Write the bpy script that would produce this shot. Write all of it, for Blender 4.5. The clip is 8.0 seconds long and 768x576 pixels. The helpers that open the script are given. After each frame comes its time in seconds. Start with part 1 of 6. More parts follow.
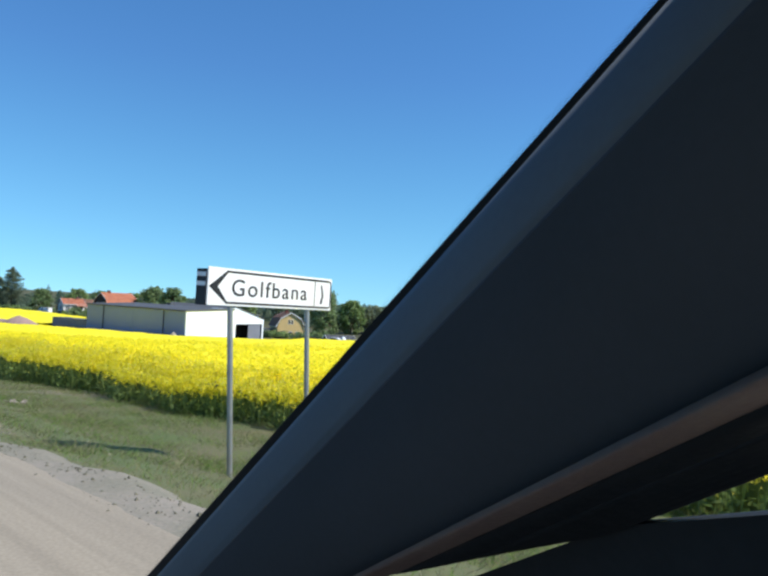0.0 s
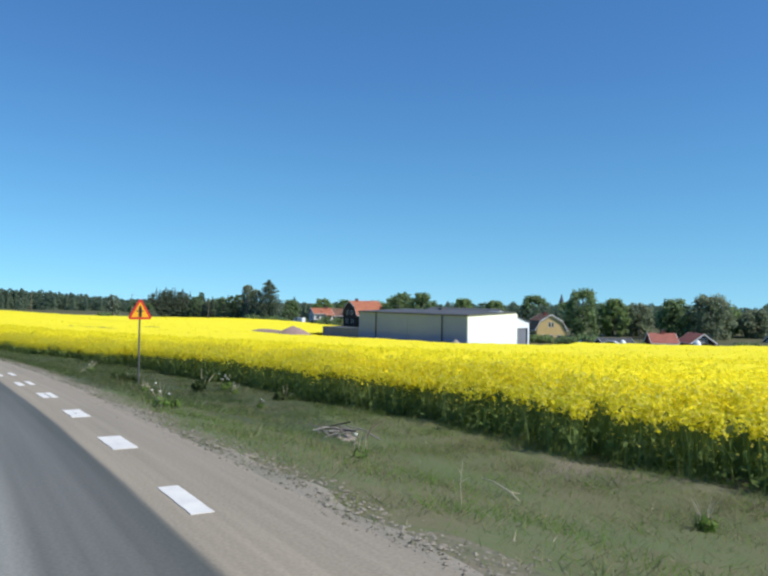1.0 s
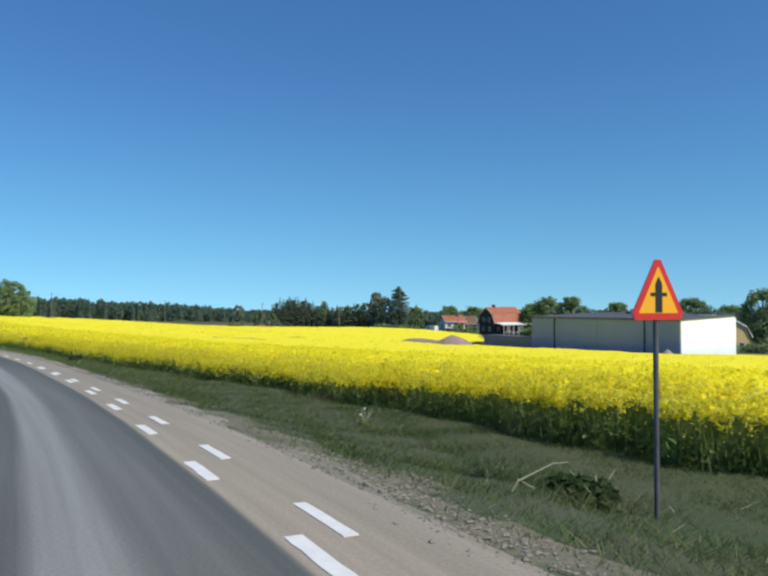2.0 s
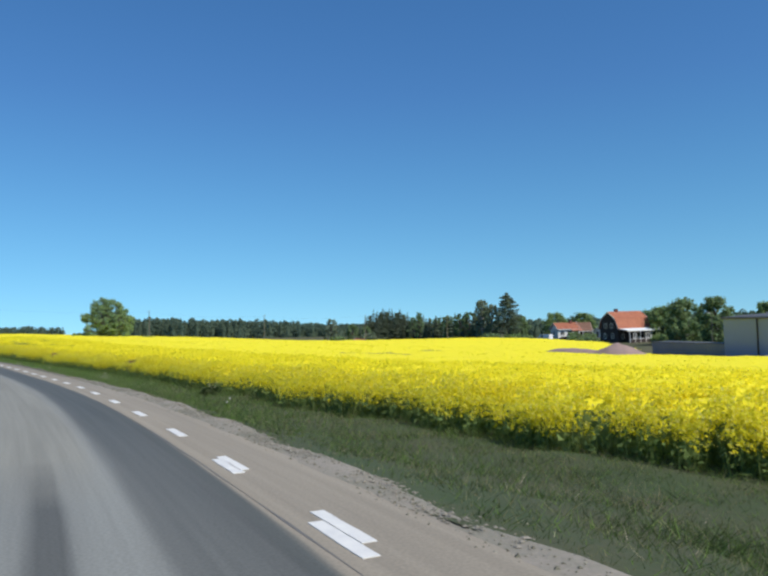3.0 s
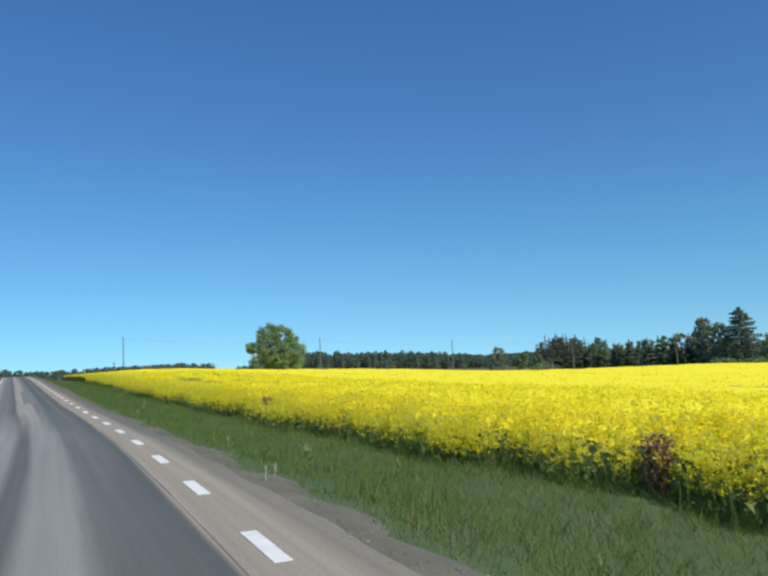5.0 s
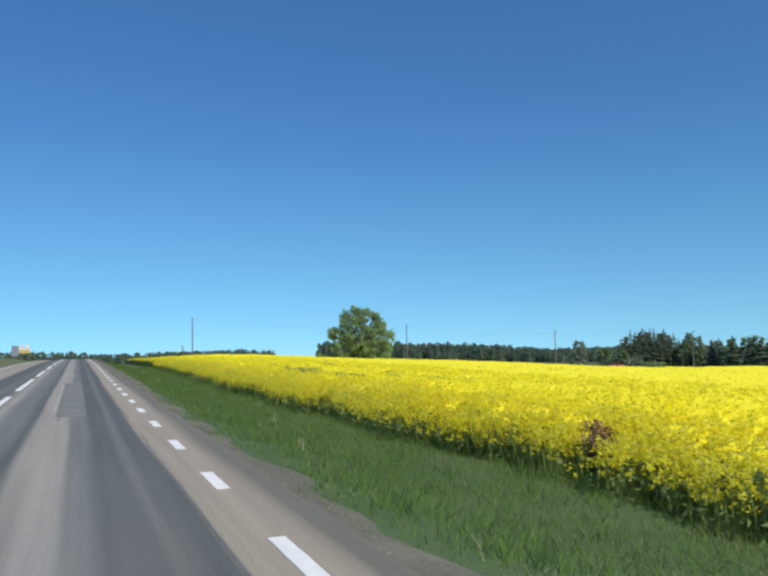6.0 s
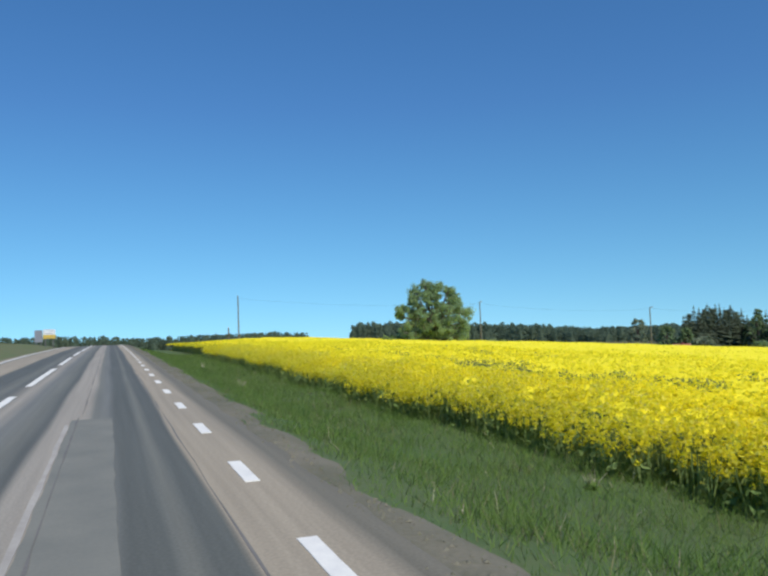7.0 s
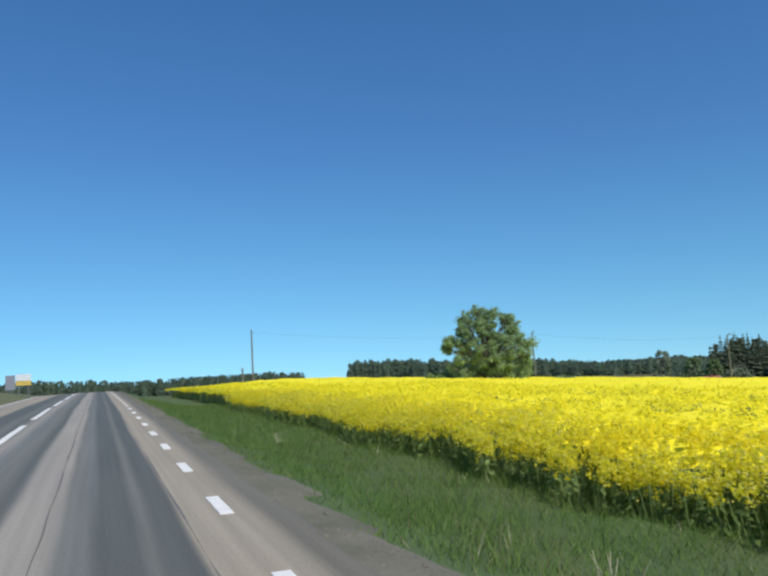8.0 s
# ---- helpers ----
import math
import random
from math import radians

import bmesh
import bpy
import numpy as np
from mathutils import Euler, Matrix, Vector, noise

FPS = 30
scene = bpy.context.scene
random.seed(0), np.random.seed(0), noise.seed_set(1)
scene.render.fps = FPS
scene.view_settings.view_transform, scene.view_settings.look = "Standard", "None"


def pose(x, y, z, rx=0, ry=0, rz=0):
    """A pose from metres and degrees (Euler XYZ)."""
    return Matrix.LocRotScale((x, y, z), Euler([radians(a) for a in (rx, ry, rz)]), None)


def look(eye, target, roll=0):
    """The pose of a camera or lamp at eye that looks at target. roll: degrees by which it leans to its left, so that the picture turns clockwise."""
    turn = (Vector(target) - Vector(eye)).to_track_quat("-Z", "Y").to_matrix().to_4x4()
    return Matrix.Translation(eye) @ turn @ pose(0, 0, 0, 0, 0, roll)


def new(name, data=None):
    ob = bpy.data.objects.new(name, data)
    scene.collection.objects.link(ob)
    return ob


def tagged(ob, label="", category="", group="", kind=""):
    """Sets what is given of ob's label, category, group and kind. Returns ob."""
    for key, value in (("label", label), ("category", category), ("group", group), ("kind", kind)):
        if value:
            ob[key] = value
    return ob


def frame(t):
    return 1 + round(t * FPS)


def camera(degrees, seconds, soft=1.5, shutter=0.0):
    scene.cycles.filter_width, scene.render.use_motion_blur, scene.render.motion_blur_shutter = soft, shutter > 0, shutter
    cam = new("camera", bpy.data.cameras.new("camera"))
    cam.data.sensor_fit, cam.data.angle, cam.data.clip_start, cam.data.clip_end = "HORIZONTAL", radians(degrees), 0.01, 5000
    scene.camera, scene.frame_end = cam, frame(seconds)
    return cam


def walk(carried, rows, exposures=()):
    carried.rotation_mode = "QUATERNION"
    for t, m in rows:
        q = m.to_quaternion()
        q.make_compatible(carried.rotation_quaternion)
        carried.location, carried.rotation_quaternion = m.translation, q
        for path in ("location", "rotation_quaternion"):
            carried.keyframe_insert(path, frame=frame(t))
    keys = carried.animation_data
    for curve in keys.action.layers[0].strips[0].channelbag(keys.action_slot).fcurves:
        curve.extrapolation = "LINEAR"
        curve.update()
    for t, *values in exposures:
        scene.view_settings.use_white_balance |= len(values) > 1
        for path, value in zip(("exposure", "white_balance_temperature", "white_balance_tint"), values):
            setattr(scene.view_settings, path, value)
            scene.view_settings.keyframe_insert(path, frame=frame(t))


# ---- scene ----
cam = camera(56.27, 8.0, soft=2.6)
# seconds, eye, target, roll
PATH = [
    (0, (0.000, 0.000, 1.393), (-0.003, 2.000, 1.433), 3.18),
    (0.2, (-2.594, 2.735, 1.220), (-2.693, 4.732, 1.256), 2.74),
    (0.5, (-6.535, 6.772, 0.963), (-6.795, 8.755, 0.994), 2.07),
    (0.7, (-9.185, 9.405, 0.796), (-9.581, 11.365, 0.825), 1.61),
    (1, (-13.220, 13.270, 0.555), (-13.811, 15.181, 0.583), 0.92),
    (1.2, (-15.975, 15.799, 0.403), (-16.642, 17.685, 0.433), 0.52),
    (1.5, (-20.210, 19.516, 0.189), (-20.945, 21.376, 0.224), 0.13),
    (1.7, (-23.109, 21.954, 0.055), (-23.895, 23.792, 0.094), 0.14),
    (2, (-27.543, 25.529, -0.144), (-28.414, 27.329, -0.095), 0.03),
    (2.2, (-30.526, 27.839, -0.282), (-31.463, 29.605, -0.220), -0.66),
    (3.3, (-47.627, 39.657, -0.859), (-48.711, 41.335, -0.765), -1.80),
    (3.5, (-50.852, 41.610, -0.938), (-51.953, 43.276, -0.835), -1.91),
    (3.7, (-54.099, 43.508, -1.015), (-55.226, 45.157, -0.905), -2.08),
    (4, (-59.014, 46.290, -1.117), (-60.185, 47.906, -0.995), -2.34),
    (4.2, (-62.329, 48.122, -1.170), (-63.528, 49.717, -1.035), -2.39),
    (4.5, (-67.353, 50.812, -1.239), (-68.597, 52.370, -1.082), -2.52),
    (4.7, (-70.732, 52.537, -1.286), (-72.014, 54.063, -1.115), -2.85),
    (5, (-75.844, 55.006, -1.354), (-77.188, 56.475, -1.165), -3.04),
    (5.2, (-79.260, 56.564, -1.395), (-80.640, 57.997, -1.194), -2.25),
    (6.3, (-98.309, 64.180, -1.362), (-99.782, 65.524, -1.205), -1.72),
    (6.5, (-101.817, 65.482, -1.311), (-103.302, 66.814, -1.167), -1.79),
    (6.7, (-105.339, 66.777, -1.260), (-106.836, 68.097, -1.130), -1.92),
    (7, (-110.623, 68.718, -1.185), (-112.131, 70.026, -1.064), -2.19),
    (7.2, (-114.132, 70.009, -1.135), (-115.641, 71.313, -0.994), -2.40),
    (7.5, (-119.390, 71.936, -1.061), (-120.893, 73.243, -0.874), -2.76),
    (7.7, (-122.909, 73.221, -1.007), (-124.403, 74.534, -0.802), -2.99),
    (8, (-128.196, 75.142, -0.912), (-129.674, 76.469, -0.688), -3.34),
]
walk(cam, [(t, look(eye, target, roll)) for t, eye, target, roll in PATH],
     exposures=[(0.0, 0.36), (0.5, 0.34), (1.0, 0.14), (1.5, 0.04), (2.0, 0.0), (8.0, 0.0)])

# ---- daylight ----
SUN_DIR = Vector((0.985, -0.17, 1.02)).normalized()
world = bpy.data.worlds.new("sky")
scene.world = world
world.use_nodes = True
wn = world.node_tree.nodes
sky = wn.new("ShaderNodeTexSky")
sky.sky_type, sky.sun_disc = "NISHITA", False
sky.sun_elevation = math.asin(SUN_DIR.z)
sky.sun_rotation = math.atan2(SUN_DIR.x, SUN_DIR.y)
sky.air_density, sky.dust_density, sky.ozone_density = 1.0, 0.0, 6.0
wn["Background"].inputs["Strength"].default_value = 0.133
# clear dry air: little whitening towards the horizon
way = wn.new("ShaderNodeTexCoord")
lift = wn.new("ShaderNodeVectorMath")
lift.operation = "MULTIPLY_ADD"
lift.inputs[1].default_value, lift.inputs[2].default_value = (1.0, 1.0, 0.85), (0.0, 0.0, 0.112)
world.node_tree.links.new(way.outputs["Generated"], lift.inputs[0])
world.node_tree.links.new(lift.outputs[0], sky.inputs["Vector"])
rich = wn.new("ShaderNodeHueSaturation")
rich.inputs["Saturation"].default_value = 1.17
# bluer overhead, more cyan down by the horizon
height = wn.new("ShaderNodeSeparateXYZ")
world.node_tree.links.new(way.outputs["Generated"], height.inputs[0])
turn = wn.new("ShaderNodeMapRange")
turn.inputs["From Min"].default_value, turn.inputs["From Max"].default_value = 0.0, 0.3
turn.inputs["To Min"].default_value, turn.inputs["To Max"].default_value = 0.479, 0.500
world.node_tree.links.new(height.outputs[2], turn.inputs["Value"])
world.node_tree.links.new(turn.outputs[0], rich.inputs["Hue"])
world.node_tree.links.new(sky.outputs[0], rich.inputs["Color"])
world.node_tree.links.new(rich.outputs[0], wn["Background"].inputs[0])
sun = new("sun", bpy.data.lights.new("sun", "SUN"))
sun.data.energy, sun.data.angle, sun.data.color = 4.6, radians(0.55), (1.0, 0.945, 0.86)
sun.matrix_world = look(SUN_DIR * 50, (0, 0, 0))
scene.view_settings.exposure = 0.0

rng = np.random.default_rng(7)


# ---- materials ----
def material(name, base, rough=0.8, second=None, scale=3.0, fine=40.0, bump=0.2, metal=0.0, spec=0.3, island=0.0, coat=0.0, transl=0.0, contrast=0.5):
    """A surface of two mingled colours, broad stains, fine grain and relief, in real-world size."""
    m = bpy.data.materials.new(name)
    m.use_nodes = True
    n, l = m.node_tree.nodes, m.node_tree.links
    b = n["Principled BSDF"]
    b.inputs["Roughness"].default_value = rough
    b.inputs["Metallic"].default_value = metal
    b.inputs["Specular IOR Level"].default_value = spec
    b.inputs["Coat Weight"].default_value = coat
    geo = n.new("ShaderNodeTexCoord")
    big = n.new("ShaderNodeTexNoise")
    big.inputs["Scale"].default_value, big.inputs["Detail"].default_value = scale, 4
    small = n.new("ShaderNodeTexNoise")
    small.inputs["Scale"].default_value, small.inputs["Detail"].default_value = fine, 3
    for t in (big, small):
        l.new(geo.outputs["Object"], t.inputs["Vector"])
    add = n.new("ShaderNodeMath")
    add.operation = "MULTIPLY_ADD"
    l.new(small.outputs[0], add.inputs[0])
    add.inputs[1].default_value = 0.45
    l.new(big.outputs[0], add.inputs[2])
    ramp = n.new("ShaderNodeMapRange")
    ramp.inputs["From Min"].default_value, ramp.inputs["From Max"].default_value = 0.72 - contrast * 0.4, 0.72 + contrast * 0.4
    l.new(add.outputs[0], ramp.inputs["Value"])
    mix = n.new("ShaderNodeMix")
    mix.data_type = "RGBA"
    second = second or tuple(c * 0.78 for c in base)
    mix.inputs["A"].default_value, mix.inputs["B"].default_value = (*base, 1), (*second, 1)
    l.new(ramp.outputs[0], mix.inputs["Factor"])
    out = mix.outputs["Result"]
    if island:
        gi = n.new("ShaderNodeNewGeometry")
        hsv = n.new("ShaderNodeHueSaturation")
        val = n.new("ShaderNodeMapRange")
        val.inputs["To Min"].default_value, val.inputs["To Max"].default_value = 1 - island, 1 + island
        hue = n.new("ShaderNodeMapRange")
        hue.inputs["To Min"].default_value, hue.inputs["To Max"].default_value = 0.5 - island * 0.04, 0.5 + island * 0.04
        l.new(gi.outputs["Random Per Island"], val.inputs["Value"])
        l.new(gi.outputs["Random Per Island"], hue.inputs["Value"])
        l.new(val.outputs[0], hsv.inputs["Value"])
        l.new(hue.outputs[0], hsv.inputs["Hue"])
        l.new(out, hsv.inputs["Color"])
        out = hsv.outputs[0]
    l.new(out, b.inputs["Base Color"])
    if bump:
        bm = n.new("ShaderNodeBump")
        bm.inputs["Strength"].default_value, bm.inputs["Distance"].default_value = bump, 0.05
        l.new(add.outputs[0], bm.inputs["Height"])
        l.new(bm.outputs[0], b.inputs["Normal"])
    if transl:
        tr = n.new("ShaderNodeBsdfTranslucent")
        l.new(out, tr.inputs["Color"])
        ms = n.new("ShaderNodeMixShader")
        ms.inputs[0].default_value = transl
        l.new(b.outputs[0], ms.inputs[1])
        l.new(tr.outputs[0], ms.inputs[2])
        l.new(ms.outputs[0], n["Material Output"].inputs["Surface"])
    return m


def road_material():
    """Worn asphalt: polished dark wheel tracks, pale reddish bands of bare chippings between them, along the lane."""
    m = material("worn_asphalt", (0.15, 0.145, 0.13), 0.75, (0.11, 0.11, 0.105), 0.35, 60, 0.05)
    n, l = m.node_tree.nodes, m.node_tree.links
    b = n["Principled BSDF"]
    old = b.inputs["Base Color"].links[0].from_socket
    uv = n.new("ShaderNodeUVMap")
    uv.uv_map = "lane"
    sep = n.new("ShaderNodeSeparateXYZ")
    l.new(uv.outputs[0], sep.inputs[0])
    wob = n.new("ShaderNodeTexNoise")
    wob.noise_dimensions = "2D"
    wob.inputs["Scale"].default_value, wob.inputs["Detail"].default_value = 1.0, 5
    st = n.new("ShaderNodeVectorMath")
    st.operation = "MULTIPLY"
    st.inputs[1].default_value = (1.3, 0.10, 1)
    l.new(uv.outputs[0], st.inputs[0])
    l.new(st.outputs[0], wob.inputs["Vector"])
    off = n.new("ShaderNodeMath")
    off.operation = "MULTIPLY_ADD"
    l.new(wob.outputs[0], off.inputs[0])
    off.inputs[1].default_value = 0.16
    l.new(sep.outputs[0], off.inputs[2])
    # before the bend the pale shoulder is wider and the lane begins further in
    shift = n.new("ShaderNodeMapRange")
    shift.inputs["From Min"].default_value, shift.inputs["From Max"].default_value = 44.0, 68.0
    shift.inputs["To Min"].default_value, shift.inputs["To Max"].default_value = 0.17, 0.0
    l.new(sep.outputs[1], shift.inputs["Value"])
    moved = n.new("ShaderNodeMath")
    moved.operation = "ADD"
    l.new(off.outputs[0], moved.inputs[0])
    l.new(shift.outputs[0], moved.inputs[1])
    off = moved
    lane = n.new("ShaderNodeMapRange")
    lane.inputs["From Min"].default_value, lane.inputs["From Max"].default_value = -6.63, 0.97
    l.new(off.outputs[0], lane.inputs["Value"])
    ramp = n.new("ShaderNodeValToRGB")
    pale, dark, mid, band, streak_c = (0.325, 0.278, 0.205, 1), (0.095, 0.1, 0.087, 1), (0.155, 0.156, 0.13, 1), (0.315, 0.285, 0.235, 1), (0.16, 0.163, 0.147, 1)
    stops = [(-6.6, pale), (-6.3, pale), (-6.05, mid), (-5.8, pale), (-4.62, pale), (-4.44, dark), (-3.8, dark), (-3.5, mid), (-3.3, dark),
             (-2.85, band), (-2.6, streak_c), (-2.3, mid), (-2.12, dark), (-2.06, dark), (-1.96, band), (-1.52, band), (-1.43, mid), (-1.25, streak_c), (-1.12, dark), (-0.86, dark), (-0.75, mid), (-0.64, dark), (-0.43, dark), (-0.38, pale), (0.8, pale)]
    e = ramp.color_ramp.elements
    while len(e) < len(stops):
        e.new(0.5)
    for el, (u, c) in zip(e, stops):
        el.position, el.color = (u + 6.63 + 0.08) / 7.6, c
    l.new(lane.outputs[0], ramp.inputs[0])
    # how worn the bands are varies along the road
    age = n.new("ShaderNodeTexNoise")
    age.noise_dimensions = "2D"
    age.inputs["Scale"].default_value, age.inputs["Detail"].default_value = 1.0, 3
    st2 = n.new("ShaderNodeVectorMath")
    st2.operation = "MULTIPLY"
    st2.inputs[1].default_value = (0.6, 0.06, 1)
    l.new(uv.outputs[0], st2.inputs[0])
    l.new(st2.outputs[0], age.inputs["Vector"])
    amt = n.new("ShaderNodeMapRange")
    amt.inputs["From Min"].default_value, amt.inputs["From Max"].default_value = 0.3, 0.7
    amt.inputs["To Min"].default_value, amt.inputs["To Max"].default_value = 0.78, 0.97
    l.new(age.outputs[0], amt.inputs["Value"])
    # the newer surface before the bend is dark, smooth and has no pale bands in the lane
    newer = n.new("ShaderNodeMapRange")
    newer.inputs["From Min"].default_value, newer.inputs["From Max"].default_value = 112.0, 124.0
    newer.inputs["To Min"].default_value, newer.inputs["To Max"].default_value = 1.0, 0.0
    l.new(sep.outputs[1], newer.inputs["Value"])
    shelf = n.new("ShaderNodeMapRange")
    shelf.inputs["From Min"].default_value, shelf.inputs["From Max"].default_value = -0.52, -0.46
    shelf.inputs["To Min"].default_value, shelf.inputs["To Max"].default_value = 1.0, 0.0
    l.new(off.outputs[0], shelf.inputs["Value"])
    fresh = n.new("ShaderNodeMath")
    fresh.operation = "MULTIPLY"
    l.new(newer.outputs[0], fresh.inputs[0])
    l.new(shelf.outputs[0], fresh.inputs[1])
    sheen = n.new("ShaderNodeValToRGB")
    grey = lambda v: (v * 1.02, v * 1.03, v * 0.91, 1)
    # tones across this lane; its pale sheen is painted into the lighter stops
    worn = [(-6.6, grey(0.2)), (-4.6, grey(0.11)), (-3.6, grey(0.19)), (-2.35, grey(0.26)), (-2.1, grey(0.22)), (-2.0, grey(0.105)), (-1.84, grey(0.105)), (-1.73, grey(0.24)), (-1.38, grey(0.255)), (-1.2, grey(0.14)), (-0.9, grey(0.145)), (-0.5, grey(0.097))]
    e = sheen.color_ramp.elements
    while len(e) < len(worn):
        e.new(0.5)
    for el, (u, c) in zip(e, worn):
        el.position, el.color = (u + 6.63 + 0.08) / 7.6, c
    l.new(lane.outputs[0], sheen.inputs[0])
    lanes = n.new("ShaderNodeMix")
    lanes.data_type = "RGBA"
    l.new(fresh.outputs[0], lanes.inputs["Factor"])
    l.new(ramp.outputs[0], lanes.inputs["A"])
    l.new(sheen.outputs[0], lanes.inputs["B"])
    mix = n.new("ShaderNodeMix")
    mix.data_type = "RGBA"
    l.new(amt.outputs[0], mix.inputs["Factor"])
    l.new(old, mix.inputs["A"])
    l.new(lanes.outputs["Result"], mix.inputs["B"])
    # a mended stretch, paler, with soft edges
    def between(src, a, b, lo=0.0, hi=1.0):
        k = n.new("ShaderNodeMapRange")
        k.inputs["From Min"].default_value, k.inputs["From Max"].default_value = a, b
        k.inputs["To Min"].default_value, k.inputs["To Max"].default_value = lo, hi
        l.new(src, k.inputs["Value"])
        return k.outputs[0]

    def times(a, b):
        k = n.new("ShaderNodeMath")
        k.operation = "MULTIPLY"
        l.new(a, k.inputs[0])
        l.new(b, k.inputs[1])
        return k.outputs[0]

    blur = n.new("ShaderNodeTexNoise")
    blur.noise_dimensions = "2D"
    blur.inputs["Scale"].default_value, blur.inputs["Detail"].default_value = 0.9, 3
    l.new(uv.outputs[0], blur.inputs["Vector"])
    rough_s = n.new("ShaderNodeMath")
    rough_s.operation = "MULTIPLY_ADD"
    rough_s.inputs[1].default_value = 1.2
    l.new(blur.outputs[0], rough_s.inputs[0])
    l.new(sep.outputs[1], rough_s.inputs[2])
    mended = times(times(between(rough_s.outputs[0], 64, 67), between(rough_s.outputs[0], 90.6, 91.4, 1.0, 0.0)), times(between(off.outputs[0], -2.75, -2.45), between(off.outputs[0], -1.42, -1.22, 0.9, 0.0)))
    # the polished wheel track beside the mended stretch is dark and bluish
    polished = times(times(between(rough_s.outputs[0], 58, 72), between(rough_s.outputs[0], 96, 112, 1.0, 0.0)), times(between(off.outputs[0], -1.25, -1.0), between(off.outputs[0], -0.62, -0.42, 0.75, 0.0)))
    track = n.new("ShaderNodeMix")
    track.data_type = "RGBA"
    track.inputs["B"].default_value = (0.08, 0.087, 0.08, 1)
    l.new(polished, track.inputs["Factor"])
    l.new(mix.outputs["Result"], track.inputs["A"])
    mix = track
    mend = n.new("ShaderNodeMix")
    mend.data_type = "RGBA"
    mend.inputs["B"].default_value = (0.26, 0.25, 0.205, 1)
    l.new(mended, mend.inputs["Factor"])
    l.new(mix.outputs["Result"], mend.inputs["A"])
    mix = mend
    # dirt washed over the outer edge past the bend
    dirty = times(between(sep.outputs[1], 86, 112), between(off.outputs[0], 0.26, 0.46))
    dirt = n.new("ShaderNodeMix")
    dirt.data_type = "RGBA"
    dirt.inputs["B"].default_value = (0.15, 0.138, 0.105, 1)
    l.new(dirty, dirt.inputs["Factor"])
    l.new(mix.outputs["Result"], dirt.inputs["A"])
    mix = dirt
    # fine streaks along the wheel tracks
    long = n.new("ShaderNodeTexNoise")
    long.noise_dimensions = "2D"
    long.inputs["Scale"].default_value, long.inputs["Detail"].default_value = 1.0, 4
    st3 = n.new("ShaderNodeVectorMath")
    st3.operation = "MULTIPLY"
    st3.inputs[1].default_value = (9.0, 0.16, 1)
    l.new(uv.outputs[0], st3.inputs[0])
    l.new(st3.outputs[0], long.inputs["Vector"])
    streak = n.new("ShaderNodeHueSaturation")
    l.new(between(long.outputs[0], 0.3, 0.7, 0.92, 1.09), streak.inputs["Value"])
    l.new(mix.outputs["Result"], streak.inputs["Color"])
    # grain of the chippings
    grain = n.new("ShaderNodeTexNoise")
    grain.noise_dimensions = "2D"
    grain.inputs["Scale"].default_value, grain.inputs["Detail"].default_value = 38.0, 3
    l.new(uv.outputs[0], grain.inputs["Vector"])
    gv = n.new("ShaderNodeMapRange")
    gv.inputs["From Min"].default_value, gv.inputs["From Max"].default_value = 0.3, 0.7
    gv.inputs["To Min"].default_value, gv.inputs["To Max"].default_value = 0.9, 1.1
    l.new(grain.outputs[0], gv.inputs["Value"])
    hsv = n.new("ShaderNodeHueSaturation")
    l.new(gv.outputs[0], hsv.inputs["Value"])
    l.new(streak.outputs[0], hsv.inputs["Color"])
    l.new(hsv.outputs[0], b.inputs["Base Color"])
    return m


def shoulder_material():
    """Pale gravel up to the bend, giving way to darker gravel beyond it."""
    m = material("shoulder_gravel", (0.17, 0.155, 0.115), 0.95, (0.105, 0.105, 0.07), 1.1, 22, 0.5)
    n, l = m.node_tree.nodes, m.node_tree.links
    b = n["Principled BSDF"]
    old = b.inputs["Base Color"].links[0].from_socket
    uv, sep, along = n.new("ShaderNodeUVMap"), n.new("ShaderNodeSeparateXYZ"), n.new("ShaderNodeMapRange")
    uv.uv_map = "lane"
    l.new(uv.outputs[0], sep.inputs[0])
    along.inputs["From Min"].default_value, along.inputs["From Max"].default_value = 78.0, 100.0
    l.new(sep.outputs[1], along.inputs["Value"])
    gain, tone = n.new("ShaderNodeMix"), n.new("ShaderNodeMix")
    gain.data_type = tone.data_type = "RGBA"
    tone.blend_type = "MULTIPLY"
    gain.inputs["A"].default_value, gain.inputs["B"].default_value = (1.78, 1.72, 1.9, 1), (1, 1, 1, 1)
    l.new(along.outputs[0], gain.inputs["Factor"])
    tone.clamp_result = False
    tone.inputs["Factor"].default_value = 1.0
    l.new(old, tone.inputs["A"])
    l.new(gain.outputs["Result"], tone.inputs["B"])
    l.new(tone.outputs["Result"], b.inputs["Base Color"])
    return m


